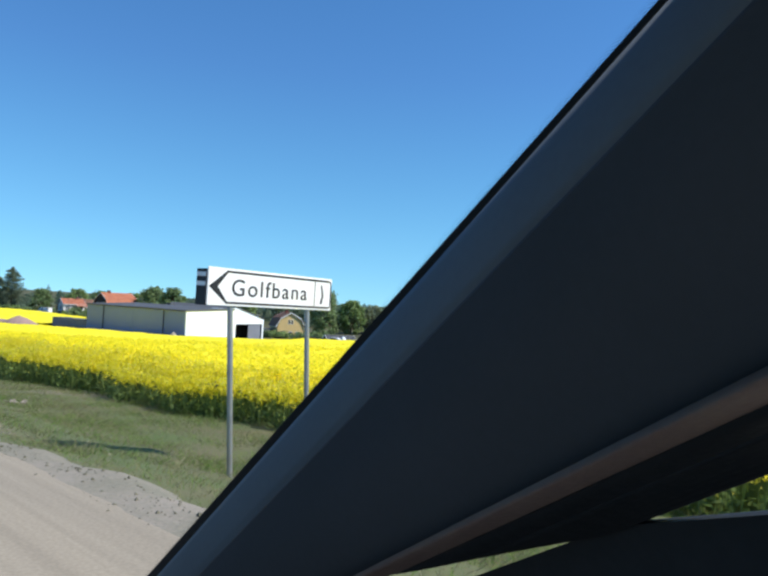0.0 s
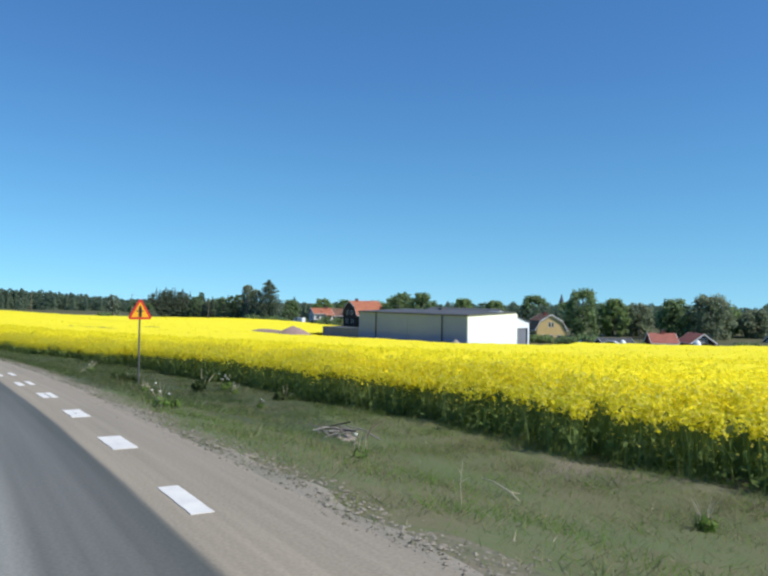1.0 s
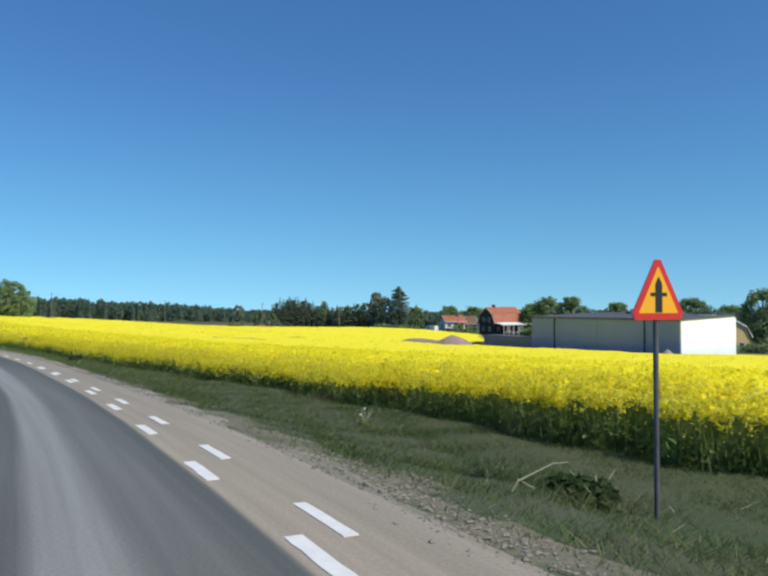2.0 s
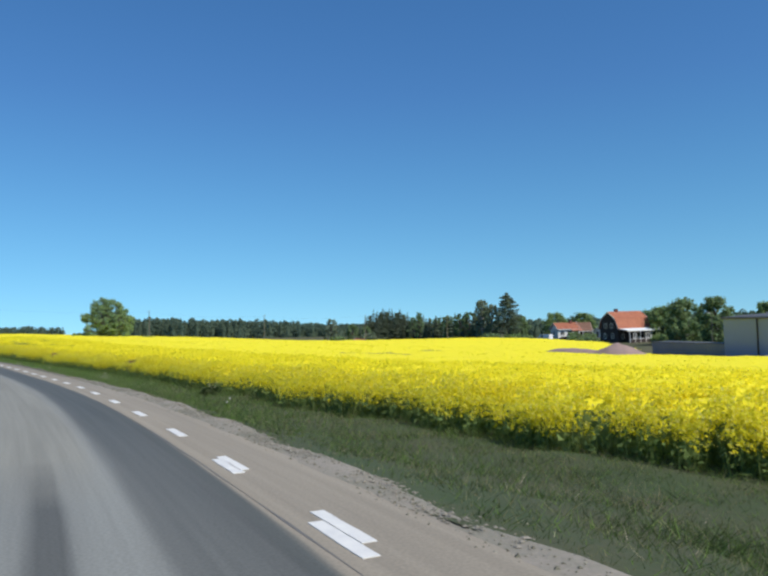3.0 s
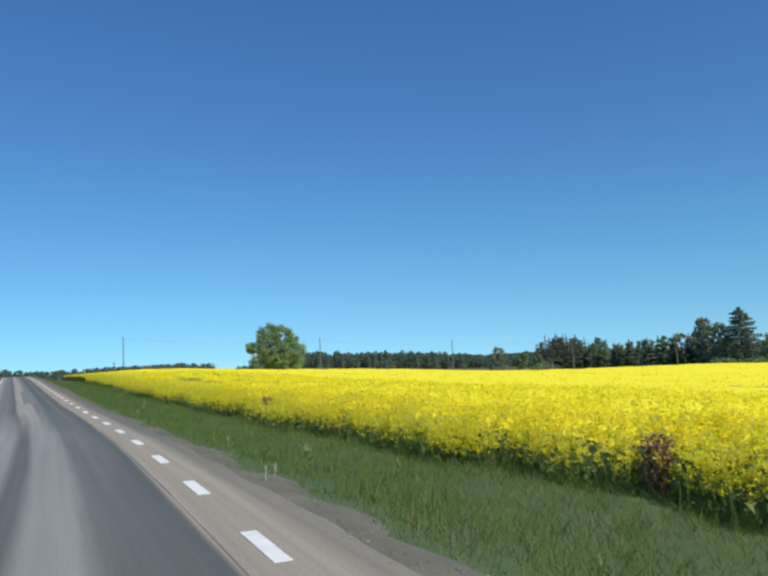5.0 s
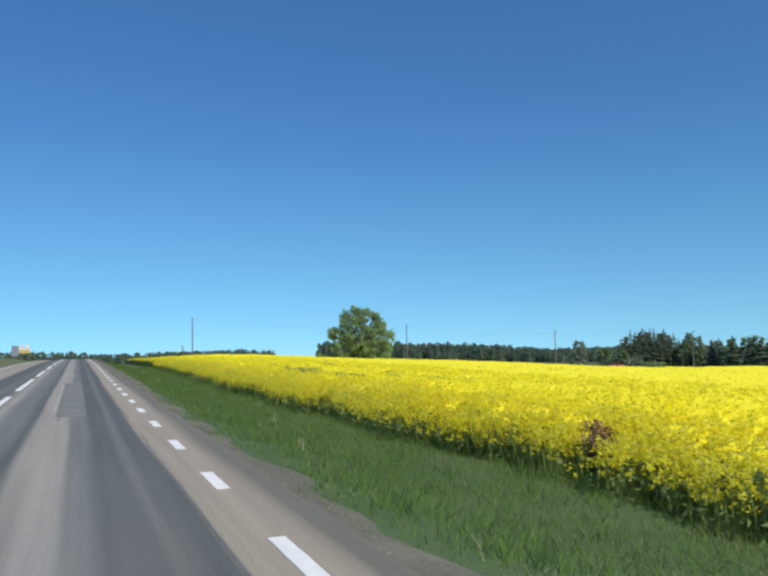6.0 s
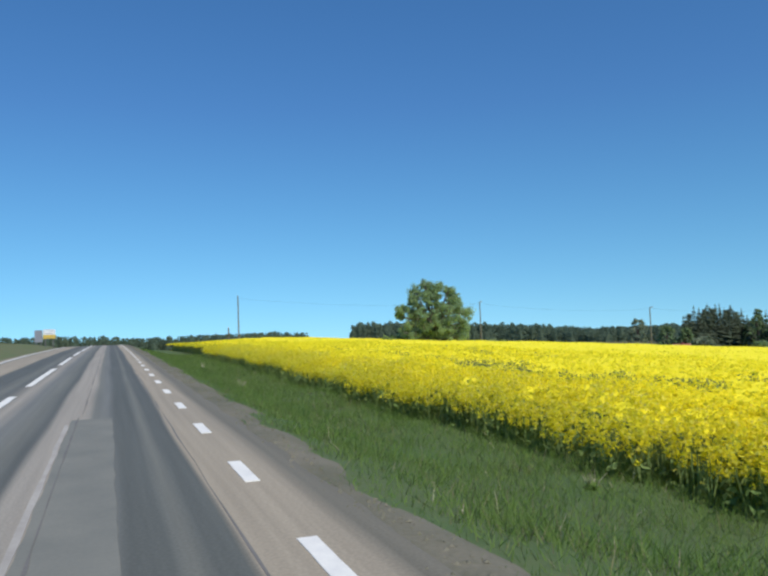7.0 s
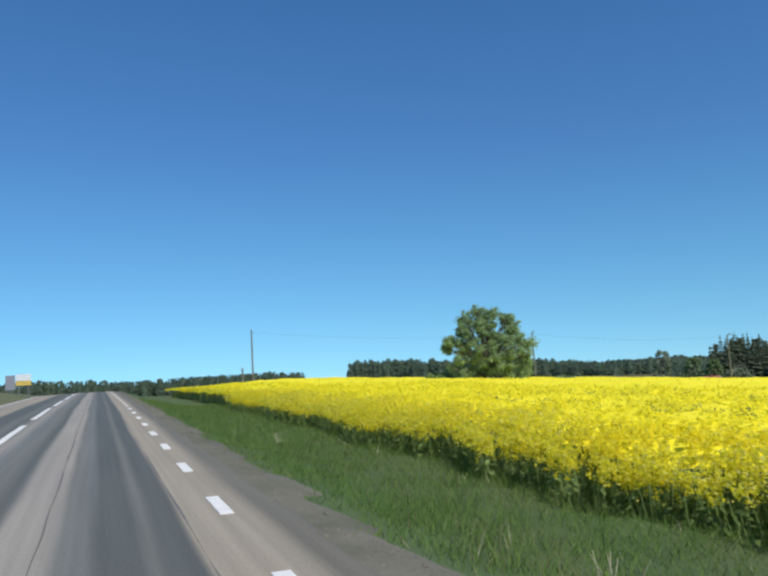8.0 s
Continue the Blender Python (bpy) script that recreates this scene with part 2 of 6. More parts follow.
M = {
    "asphalt": road_material(),
    "shoulder": shoulder_material(),
    "patch": material("pale_patch", (0.205, 0.203, 0.172), 0.8, (0.15, 0.153, 0.134), 1.7, 30, 0.06, contrast=0.8),
    "seam": material("tar_seam", (0.125, 0.12, 0.11), 0.7, (0.17, 0.16, 0.145), 3, 30, 0.1),
    "band": material("pale_worn_line", (0.40, 0.375, 0.335), 0.8, (0.30, 0.28, 0.25), 2, 30, 0.1),
    "paint": material("road_paint", (0.82, 0.80, 0.72), 0.6, (0.62, 0.61, 0.58), 6, 60, 0.15, contrast=0.9),
    "gravel": material("gravel", (0.17, 0.155, 0.115), 0.95, (0.105, 0.105, 0.07), 1.1, 22, 0.5),
    "gravel_pale": material("pale_gravel", (0.29, 0.26, 0.21), 0.95, (0.21, 0.195, 0.155), 1.3, 24, 0.5),
    "earth": material("bare_earth", (0.185, 0.16, 0.115), 0.95, (0.10, 0.115, 0.058), 1.1, 9, 0.8, contrast=0.35),
    "lush": material("lush_ground", (0.05, 0.075, 0.029), 0.95, (0.075, 0.078, 0.04), 0.55, 7, 0.4),
    "grass_lush": material("lush_blades", (0.062, 0.10, 0.032), 0.7, (0.08, 0.106, 0.042), 0.45, 3, 0, island=0.08, transl=0.55, spec=0.1),
    "meadow": material("green_verge_ground", (0.066, 0.112, 0.036), 0.95, (0.085, 0.115, 0.045), 0.55, 7, 0.4),
    "soil": material("meadow_ground", (0.065, 0.085, 0.03), 0.95, (0.12, 0.105, 0.06), 0.25, 6, 0.8),
    "verge": material("verge_ground", (0.095, 0.135, 0.048), 0.95, (0.14, 0.13, 0.07), 0.55, 7, 0.4, contrast=0.5),
    "grass": material("grass_blades", (0.165, 0.275, 0.062), 0.7, (0.19, 0.28, 0.075), 0.45, 3, 0, island=0.06, transl=0.55, spec=0.1),
    "grass_olive": material("dry_grass_blades", (0.20, 0.215, 0.105), 0.75, (0.27, 0.245, 0.14), 0.5, 3, 0, island=0.16, transl=0.45, spec=0.1),
    "straw": material("dry_stems", (0.34, 0.31, 0.20), 0.8, (0.45, 0.41, 0.29), 2, 9, 0, island=0.25),
    "canopy": material("rape_canopy", (0.86, 0.75, 0.04), 0.85, (0.82, 0.72, 0.035), 0.5, 5, 0.1, contrast=0.9, spec=0.05),
    "flower": material("rape_flowers", (0.87, 0.785, 0.05), 0.8, (0.84, 0.785, 0.065), 0.3, 4, 0, island=0.07, transl=0.7, spec=0.03),
    # paler petals carry the bright highlight of the crop's fringe as colour
    "flower_pale": material("pale_rape_flowers", (0.87, 0.79, 0.11), 0.6, (0.86, 0.81, 0.24), 0.3, 4, 0, island=0.08, transl=0.7, spec=0.03),
    "trampled": material("flattened_rape", (0.56, 0.48, 0.07), 0.85, (0.42, 0.38, 0.08), 1.2, 7, 0.3, spec=0.05),
    "pods": material("green_pods", (0.34, 0.33, 0.10), 0.75, (0.26, 0.28, 0.10), 0.5, 4, 0, island=0.2, transl=0.4, spec=0.05),
    "stalk": material("rape_stalks", (0.165, 0.245, 0.078), 0.7, (0.205, 0.27, 0.10), 0.5, 4, 0, island=0.16, transl=0.4, spec=0.05),
    "leaf": material("leaves", (0.225, 0.335, 0.115), 0.65, (0.26, 0.34, 0.135), 0.4, 3, 0, island=0.3, transl=0.52),
    "leaf_dark": material("dark_leaves", (0.195, 0.29, 0.12), 0.65, (0.215, 0.29, 0.13), 0.3, 3, 0, island=0.3, transl=0.52),
    "leaf_grey": material("grey_leaves", (0.225, 0.285, 0.165), 0.65, (0.27, 0.305, 0.195), 0.3, 3, 0, island=0.3, transl=0.52),
    "needle": material("needles", (0.17, 0.22, 0.143), 0.75, (0.195, 0.24, 0.162), 0.3, 3, 0, island=0.25, transl=0.5, spec=0.1),
    # far woods lightened beyond true foliage: distance haze put into the colour
    "woods": material("far_woods", (0.145, 0.205, 0.14), 0.85, (0.165, 0.22, 0.145), 0.03, 0.6, 0, island=0.06, transl=0.55, spec=0.05),
    "leaf_oak": material("oak_leaves", (0.29, 0.41, 0.20), 0.65, (0.31, 0.42, 0.22), 0.4, 3, 0, island=0.25, transl=0.6),
    "shrub": material("budding_twigs", (0.33, 0.20, 0.09), 0.75, (0.25, 0.19, 0.08), 1.5, 7, 0, island=0.4, transl=0.2),
    "bark": material("bark", (0.12, 0.095, 0.075), 0.9, (0.07, 0.055, 0.045), 3, 20, 0.6),
    "bark_grey": material("grey_bark", (0.24, 0.215, 0.185), 0.9, (0.15, 0.13, 0.11), 3, 20, 0.6),
    "dead_wood": material("grey_dead_wood", (0.34, 0.32, 0.29), 0.9, (0.2, 0.185, 0.165), 6, 30, 0.4),
    "birch": material("birch_bark", (0.55, 0.53, 0.5), 0.8, (0.2, 0.19, 0.18), 3, 8, 0.3),
    "wood_pole": material("weathered_pole", (0.145, 0.14, 0.128), 0.85, (0.10, 0.095, 0.088), 2, 15, 0.4),
    "steel": material("galvanised_steel", (0.42, 0.43, 0.44), 0.45, (0.34, 0.35, 0.36), 4, 30, 0.05, metal=0.7),
    "steel_dark": material("dull_steel_post", (0.16, 0.16, 0.165), 0.55, (0.11, 0.11, 0.11), 4, 30, 0.05, metal=0.4),
    "white": material("sign_white", (0.80, 0.80, 0.78), 0.35, (0.74, 0.74, 0.72), 3, 20, 0.0),
    "black": material("sign_black", (0.018, 0.018, 0.02), 0.45, (0.028, 0.028, 0.03), 3, 20, 0.0),
    "red": material("sign_red", (0.62, 0.035, 0.025), 0.4, (0.55, 0.03, 0.03), 3, 20, 0.0),
    "amber": material("sign_amber", (0.88, 0.42, 0.02), 0.4, (0.82, 0.40, 0.02), 3, 20, 0.0),
    # blue in grey and white sheet cancels yellow light bounced off the crop
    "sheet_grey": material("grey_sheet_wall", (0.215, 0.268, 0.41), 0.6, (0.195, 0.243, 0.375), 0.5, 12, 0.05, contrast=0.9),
    "sheet_dark": material("slate_grey_sheet", (0.20, 0.215, 0.245), 0.6, (0.17, 0.185, 0.21), 0.5, 12, 0.05),
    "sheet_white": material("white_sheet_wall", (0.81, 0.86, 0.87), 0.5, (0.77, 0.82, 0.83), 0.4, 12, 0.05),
    "roof_grey": material("dark_grey_roof", (0.10, 0.107, 0.113), 0.7, (0.078, 0.083, 0.088), 0.6, 14, 0.2),
    "tile": material("orange_roof_tiles", (0.43, 0.165, 0.09), 0.8, (0.34, 0.125, 0.075), 0.8, 10, 0.3),
    "tile_old": material("old_brown_tiles", (0.24, 0.13, 0.085), 0.85, (0.17, 0.10, 0.07), 0.8, 10, 0.3),
    "tile_red": material("red_roof_tiles", (0.40, 0.15, 0.11), 0.8, (0.32, 0.12, 0.09), 0.8, 10, 0.3),
    "plank_dark": material("black_brown_boards", (0.035, 0.028, 0.028), 0.8, (0.055, 0.043, 0.04), 1, 12, 0.3),
    "plank_white": material("white_boards", (0.76, 0.76, 0.73), 0.7, (0.66, 0.66, 0.63), 1, 12, 0.2),
    "plank_yellow": material("ochre_boards", (0.66, 0.48, 0.21), 0.75, (0.58, 0.42, 0.18), 1, 12, 0.2),
    "plank_red": material("falu_red_boards", (0.20, 0.045, 0.035), 0.85, (0.15, 0.035, 0.03), 1, 12, 0.3),
    "glass": material("window_glass", (0.03, 0.035, 0.04), 0.08, (0.04, 0.045, 0.05), 1, 8, 0.0, spec=0.6),
    "brick": material("chimney_brick", (0.22, 0.075, 0.055), 0.9, (0.15, 0.06, 0.05), 2, 12, 0.4),
    "mound": material("heaped_gravel", (0.36, 0.25, 0.22), 0.95, (0.28, 0.20, 0.175), 0.6, 6, 0.8),
    "heap_pale": material("pale_heaped_gravel", (0.40, 0.35, 0.29), 0.95, (0.31, 0.27, 0.22), 0.8, 8, 0.6),
    "trim": material("moulded_dark_trim", (0.058, 0.062, 0.072), 0.75, (0.05, 0.054, 0.062), 6, 160, 0.02),
    # lighter, bluer copy of trim: the sky's light on that face, as colour
    "trim_skylit": material("skylit_trim", (0.13, 0.15, 0.172), 0.75, (0.115, 0.132, 0.152), 6, 160, 0.02),
    # brown tone holds the highlight that runs along the trim lip
    "trim_brown": material("highlit_trim_edge", (0.19, 0.125, 0.098), 0.6, (0.15, 0.09, 0.075), 9, 160, 0.1),
    "rubber": material("black_rubber", (0.010, 0.010, 0.011), 0.7, (0.016, 0.016, 0.017), 9, 90, 0.1),
    "car_paint": material("dark_car_paint", (0.03, 0.035, 0.045), 0.3, (0.035, 0.04, 0.05), 3, 60, 0.0, coat=0.6),
    "van": material("white_car_paint", (0.78, 0.79, 0.8), 0.3, (0.72, 0.73, 0.74), 2, 30, 0.0, coat=0.5),
    "stone": material("pale_stone", (0.36, 0.31, 0.26), 0.9, (0.2, 0.17, 0.14), 5, 25, 0.6),
    "board_yellow": material("yellow_board", (0.78, 0.55, 0.08), 0.5, (0.7, 0.5, 0.08), 2, 20, 0.0),
    "crest": material("dandelion_heads", (0.72, 0.72, 0.66), 0.9, (0.6, 0.6, 0.52), 5, 25, 0.0),
}


# ---- building blocks ----
def mesh_np(name, verts, faces, mats, index=None, uv=None, smooth=False):
    """A mesh from arrays; faces all of one size."""
    me = bpy.data.meshes.new(name)
    verts, faces = np.asarray(verts, np.float32), np.asarray(faces, np.int32)
    k = faces.shape[1]
    me.vertices.add(len(verts))
    me.vertices.foreach_set("co", verts.ravel())
    me.loops.add(faces.size)
    me.loops.foreach_set("vertex_index", faces.ravel())
    me.polygons.add(len(faces))
    me.polygons.foreach_set("loop_start", np.arange(0, faces.size, k, dtype=np.int32))
    for m in mats:
        me.materials.append(M[m])
    if index is not None:
        me.polygons.foreach_set("material_index", np.asarray(index, np.int32))
    if uv is not None:
        layer = me.uv_layers.new(name="lane")
        layer.data.foreach_set("uv", np.asarray(uv, np.float32)[faces.ravel()].ravel())
    me.update(calc_edges=True)
    me.polygons.foreach_set("use_smooth", np.full(len(faces), smooth))
    return me


def part(name, bm, mat, parent, label=""):
    """Link a bmesh as one mesh object under a thing or a part."""
    me = bpy.data.meshes.new(name)
    bmesh.ops.recalc_face_normals(bm, faces=bm.faces)
    bm.to_mesh(me)
    bm.free()
    me.materials.append(M[mat])
    ob = new(name, me)
    ob.parent = parent
    return tagged(ob, label)


def thing(name, m, label, category, group="", kind=""):
    ob = new(name)
    ob.empty_display_size = 0.2
    ob.matrix_basis = m
    return tagged(ob, label, category, group, kind)


def box(x0, y0, z0, x1, y1, z1, bevel=0.0, bm=None):
    bm = bm or bmesh.new()
    m = Matrix.Translation(((x0 + x1) / 2, (y0 + y1) / 2, (z0 + z1) / 2)) @ Matrix.Diagonal((x1 - x0, y1 - y0, z1 - z0, 1))
    r = bmesh.ops.create_cube(bm, size=1, matrix=m)
    if bevel:
        edges = list({e for v in r["verts"] for e in v.link_edges})
        bmesh.ops.bevel(bm, geom=edges, offset=bevel, segments=2, affect="EDGES")
    return bm


def tube(a, b, r0, r1=None, n=10, bm=None):
    bm = bm or bmesh.new()
    a, b = Vector(a), Vector(b)
    d = b - a
    m = Matrix.Translation((a + b) / 2) @ d.to_track_quat("Z", "Y").to_matrix().to_4x4()
    bmesh.ops.create_cone(bm, cap_ends=True, segments=n, radius1=r0, radius2=r0 if r1 is None else r1, depth=d.length, matrix=m)
    return bm


def prism(outline, y0, y1, bm=None):
    """An outline in x and z, drawn from y0 to y1."""
    bm = bm or bmesh.new()
    a = [bm.verts.new((x, y0, z)) for x, z in outline]
    b = [bm.verts.new((x, y1, z)) for x, z in outline]
    bm.faces.new(a)
    bm.faces.new(b[::-1])
    k = len(a)
    for i in range(k):
        bm.faces.new((a[i], b[i], b[(i + 1) % k], a[(i + 1) % k]))
    return bm


# ---- lie of the land ----
# the right edge line of the road as a bent line of changing heading
HEAD_S, HEAD = (0, 30, 60, 90, 120, 150), (42.89, 49.06, 57.66, 65.27, 70.22, 70.06)
GRADE_S, GRADE_Z = (-70, 0, 30, 60, 90, 120, 150, 185, 225, 262, 320, 450, 700), (2.2, 0.01, -1.25, -2.17, -2.67, -2.73, -2.31, -1.84, -1.57, -1.80, -3.2, -7.5, -12)
ES = np.arange(-70, 700.01, 1.0)
_h = np.radians(np.interp(ES, HEAD_S, HEAD))
_m = (_h[1:] + _h[:-1]) / 2
EX = np.r_[0, np.cumsum(-np.sin(_m))]
EY = np.r_[0, np.cumsum(np.cos(_m))]
EX += 1.26 - EX[70]
EY += 1.187 - EY[70]
_z = np.interp(ES, GRADE_S, GRADE_Z)
EZ = np.convolve(np.pad(_z, 8, mode="edge"), np.hanning(19)[1:-1] / np.hanning(19).sum(), mode="valid")
NX, NY = np.cos(_h), np.sin(_h)


def road_z(s):
    return np.interp(s, ES, EZ)


def at(s, u):
    """The place in plan u metres to the right of the edge line, s metres along it."""
    return np.interp(s, ES, EX) + u * np.interp(s, ES, NX), np.interp(s, ES, EY) + u * np.interp(s, ES, NY)


def locate(x, y):
    """s and u of places in plan."""
    x, y = np.asarray(x, float).ravel(), np.asarray(y, float).ravel()
    s, u = np.empty(len(x)), np.empty(len(x))
    cx, cy = EX[::2], EY[::2]
    for i in range(0, len(x), 4000):
        xx, yy = x[i:i + 4000, None], y[i:i + 4000, None]
        j = ((xx - cx) ** 2 + (yy - cy) ** 2).argmin(1) * 2
        dx, dy = x[i:i + 4000] - EX[j], y[i:i + 4000] - EY[j]
        u[i:i + 4000] = dx * NX[j] + dy * NY[j]
        s[i:i + 4000] = ES[j] - dx * NY[j] + dy * NX[j]
    return s, u


def field_edge(s):
    """How far the crop begins from the edge line."""
    return np.interp(s, (0, 40, 62, 78, 100, 150, 175, 230), (8.3, 8.7, 8.4, 7.0, 7.2, 6.4, 6.8, 7.0)) + 0.22 * np.sin(s * 0.61) + 0.15 * np.sin(s * 1.7 + 1)


def grass_edge(s):
    """Where the gravel shoulder gives way to grass."""
    return np.interp(s, (0, 10, 28, 45, 75, 90, 130, 150), (1.2, 0.80, 0.62, 0.65, 0.95, 0.85, 0.66, 0.85)) + 0.06 * np.sin(s * 1.3) + 0.05 * np.sin(s * 3.1 + 1)


def rolling(x, y):
    """The open land: falls towards the village, rises along the road."""
    a, b = np.clip(x, -215, 22) / 100, np.clip(y, 0, 300) / 100
    z = (-0.690 + 6.265 * a - 2.869 * b + 4.684 * a * a - 5.077 * a * b - 3.141 * b * b
         + 0.955 * a ** 3 - 0.444 * a * a * b + 1.449 * a * b * b + 1.120 * b ** 3)
    return z


def land_z(x, y, s=None, u=None):
    x, y = np.asarray(x, float), np.asarray(y, float)
    shape = x.shape
    if s is None:
        s, u = locate(x, y)
    x, y = x.ravel(), y.ravel()
    rz, fe = road_z(s), field_edge(s)
    knoll = 0.8 * np.exp(-((x + 131) ** 2 + (y - 232) ** 2) / 620) - 0.28 * np.exp(-((x + 165) ** 2 + (y - 195) ** 2) / 650)
    open_land = rolling(x, y) + knoll + 0.10 * np.sin(x * 0.11) * np.cos(y * 0.09)
    k = np.clip((u - 0.7) / (fe - 0.7), 0, 1)
    slope = rz - 0.06 - 1.15 * k ** 0.9 - 0.25 * np.sin(np.pi * k) ** 2
    w = np.clip((u - fe) / 22, 0, 1)
    w = w * w * (3 - 2 * w)
    right = slope * (1 - w) + np.minimum(open_land, 40) * w
    v = np.clip((-6.4 - u) / 9, 0, 1)
    left = rz - 0.05 - 0.35 * np.sin(np.pi * np.clip(v * 2.2, 0, 1)) + 0.9 * v * v * (3 - 2 * v)
    z = np.where(u > 0.7, right, np.where(u < -6.4, left, rz - 0.05))
    # beyond the far edge of the field the land falls away
    q = np.clip(((x + 213) * -0.859 + (y - 119) * 0.511 - 14) / 80, 0, 1) * np.clip((u - 60) / 60, 0, 1)
    z = z - 5.0 * q * q * (3 - 2 * q)
    # far off the land evens out
    far = np.clip((np.hypot(x + 90, y - 150) - 330) / 300, 0, 1)
    low = -14.0 - 30.0 * np.clip((np.hypot(x + 90, y - 150) - 750) / 900, 0, 1)
    return (z * (1 - far) + np.minimum(z, low) * far).reshape(shape)


def ground_at(x, y):
    return float(land_z(np.array([x]), np.array([y]))[0])


# ---- ground, road, verge ----
def graded(lo, a, b, hi, step, far):
    mid = np.arange(a, b + 0.01, step)
    down = a - np.geomspace(step, a - lo, far)
    up = b + np.geomspace(step, hi - b, far)
    return np.r_[down[::-1], mid, up]


def build_ground():
    gx, gy = graded(-4200, -280, 60, 4200, 1.8, 26), graded(-3600, -30, 330, 4600, 1.8, 26)
    x, y = np.meshgrid(gx, gy, indexing="ij")
    s, u = locate(x, y)
    z = land_z(x, y, s, u).ravel()
    # the sheet dips under the road and the verge, which lie on it
    under = (u > -15) & (u < field_edge(s) + 1.5) & (s > -62) & (s < 520)
    z = np.where(under, z - 0.22, z)
    v = np.c_[x.ravel(), y.ravel(), z]
    i = np.arange(len(gx) * len(gy)).reshape(len(gx), len(gy))
    f = np.c_[i[:-1, :-1].ravel(), i[1:, :-1].ravel(), i[1:, 1:].ravel(), i[:-1, 1:].ravel()]
    ob = new("ground", mesh_np("ground", v, f, ["soil"], smooth=True))
    tagged(ob, "green meadow and farm land reaching to the horizon", "ground", kind="structure")


def strip(name, s0, s1, ds, us, mat, zfun, label, category, uv=True):
    """A strip along the road, s0 to s1, across the offsets us; zfun(s, u) is its height."""
    ss = np.arange(s0, s1 + ds * 0.5, ds)
    s, u = np.meshgrid(ss, us, indexing="ij") if np.ndim(us) == 1 else (np.repeat(ss[:, None], us(ss).shape[1], 1), us(ss))
    x, y = at(s.ravel(), u.ravel())
    z = zfun(s.ravel(), u.ravel(), x, y)
    v = np.c_[x, y, z]
    i = np.arange(s.size).reshape(s.shape)
    f = np.c_[i[:-1, :-1].ravel(), i[:-1, 1:].ravel(), i[1:, 1:].ravel(), i[1:, :-1].ravel()]
    ob = new(name, mesh_np(name, v, f, [mat], uv=np.c_[u.ravel(), s.ravel()], smooth=True))
    return tagged(ob, label, category, kind="structure")


build_ground()
camber = lambda s, u: -0.015 * abs(u + 3.1) + 0.045
road = strip("road", -62, 520, 1.0, np.r_[-6.75, -6.4, np.linspace(-6, 0.3, 15), 0.5, 0.62], "asphalt",
             lambda s, u, x, y: road_z(s) + camber(s, u) - 0.25 * (np.clip(u - 0.55, 0, 1) + np.clip(-6.6 - u, 0, 1)), "worn grey asphalt road with pale bands between dark wheel tracks", "road")
shoulder_noise = lambda x, y: 0.02 * np.sin(x * 3.1 + y * 2.3) + 0.02 * np.sin(x * 1.3 - y * 4.1)
strip("shoulder", -62, 520, 0.5, lambda ss: np.stack([np.full(len(ss), 0.36), np.full(len(ss), 0.5), grass_edge(ss) * 0.55 + 0.25, grass_edge(ss), grass_edge(ss) + 0.18, grass_edge(ss) + 0.6], 1), "shoulder",
      lambda s, u, x, y: road_z(s) - 0.012 - 0.06 * (u - 0.4) + shoulder_noise(x, y) * np.clip((u - 0.5) * 2, 0, 1) - 0.45 * np.clip(u - grass_edge(s) - 0.1, 0, 1), "pinkish gravel shoulder beside the asphalt", "shoulder")
bumps = lambda x, y: 0.025 * np.sin(x * 1.9) * np.sin(y * 1.6) + 0.012 * np.sin(x * 4.3 + y * 3.1)
strip("verge", -62, 300, 0.5, lambda ss: grass_edge(ss)[:, None] - 0.06 + (field_edge(ss)[:, None] + 1.0 - grass_edge(ss)[:, None]) * np.linspace(0, 1, 30)[None, :], "verge",
      lambda s, u, x, y: land_z(x, y, s, u) + bumps(x, y) * np.clip(u - grass_edge(s), 0, 1) + 0.02, "rough green grass verge sloping down from the road", "verge")
verge = bpy.data.objects["verge"]
verge.data.materials.append(M["earth"])
verge.data.materials.append(M["lush"])
verge.data.materials.append(M["meadow"])
for p in verge.data.polygons:
    c = p.center
    _s, _u = locate(np.array([c.x]), np.array([c.y]))
    if 20.5 < _s[0] < 28.5 and _u[0] > field_edge(_s[0]) - 1.7 - 0.6 * math.sin(_s[0] * 1.7) or 14 < _s[0] < 60 and _u[0] < grass_edge(_s[0]) + 0.35 + 0.3 * math.sin(_s[0] * 2.3) + 0.6 * float(np.interp(_s[0], (38, 46, 58, 66), (0, 1, 1, 0))):
        p.material_index = 1
    elif 33 + 3 * math.sin(_u[0] * 1.1) < _s[0] < 94 + 4 * math.sin(_u[0] * 1.3):
        p.material_index = 2
    elif _s[0] > 92:
        p.material_index = 3
strip("shoulder_far_side", -62, 520, 1.0, np.array([-7.8, -7.4, -6.9, -6.62, -6.5]), "gravel_pale", lambda s, u, x, y: land_z(x, y, s, u) + 0.04, "pale gravel shoulder across the road", "shoulder")
strip("verge_far_side", -62, 520, 2.0, np.linspace(-15.5, -6.4, 10), "verge", lambda s, u, x, y: land_z(x, y, s, u) + 0.02, "grass verge across the road", "verge")

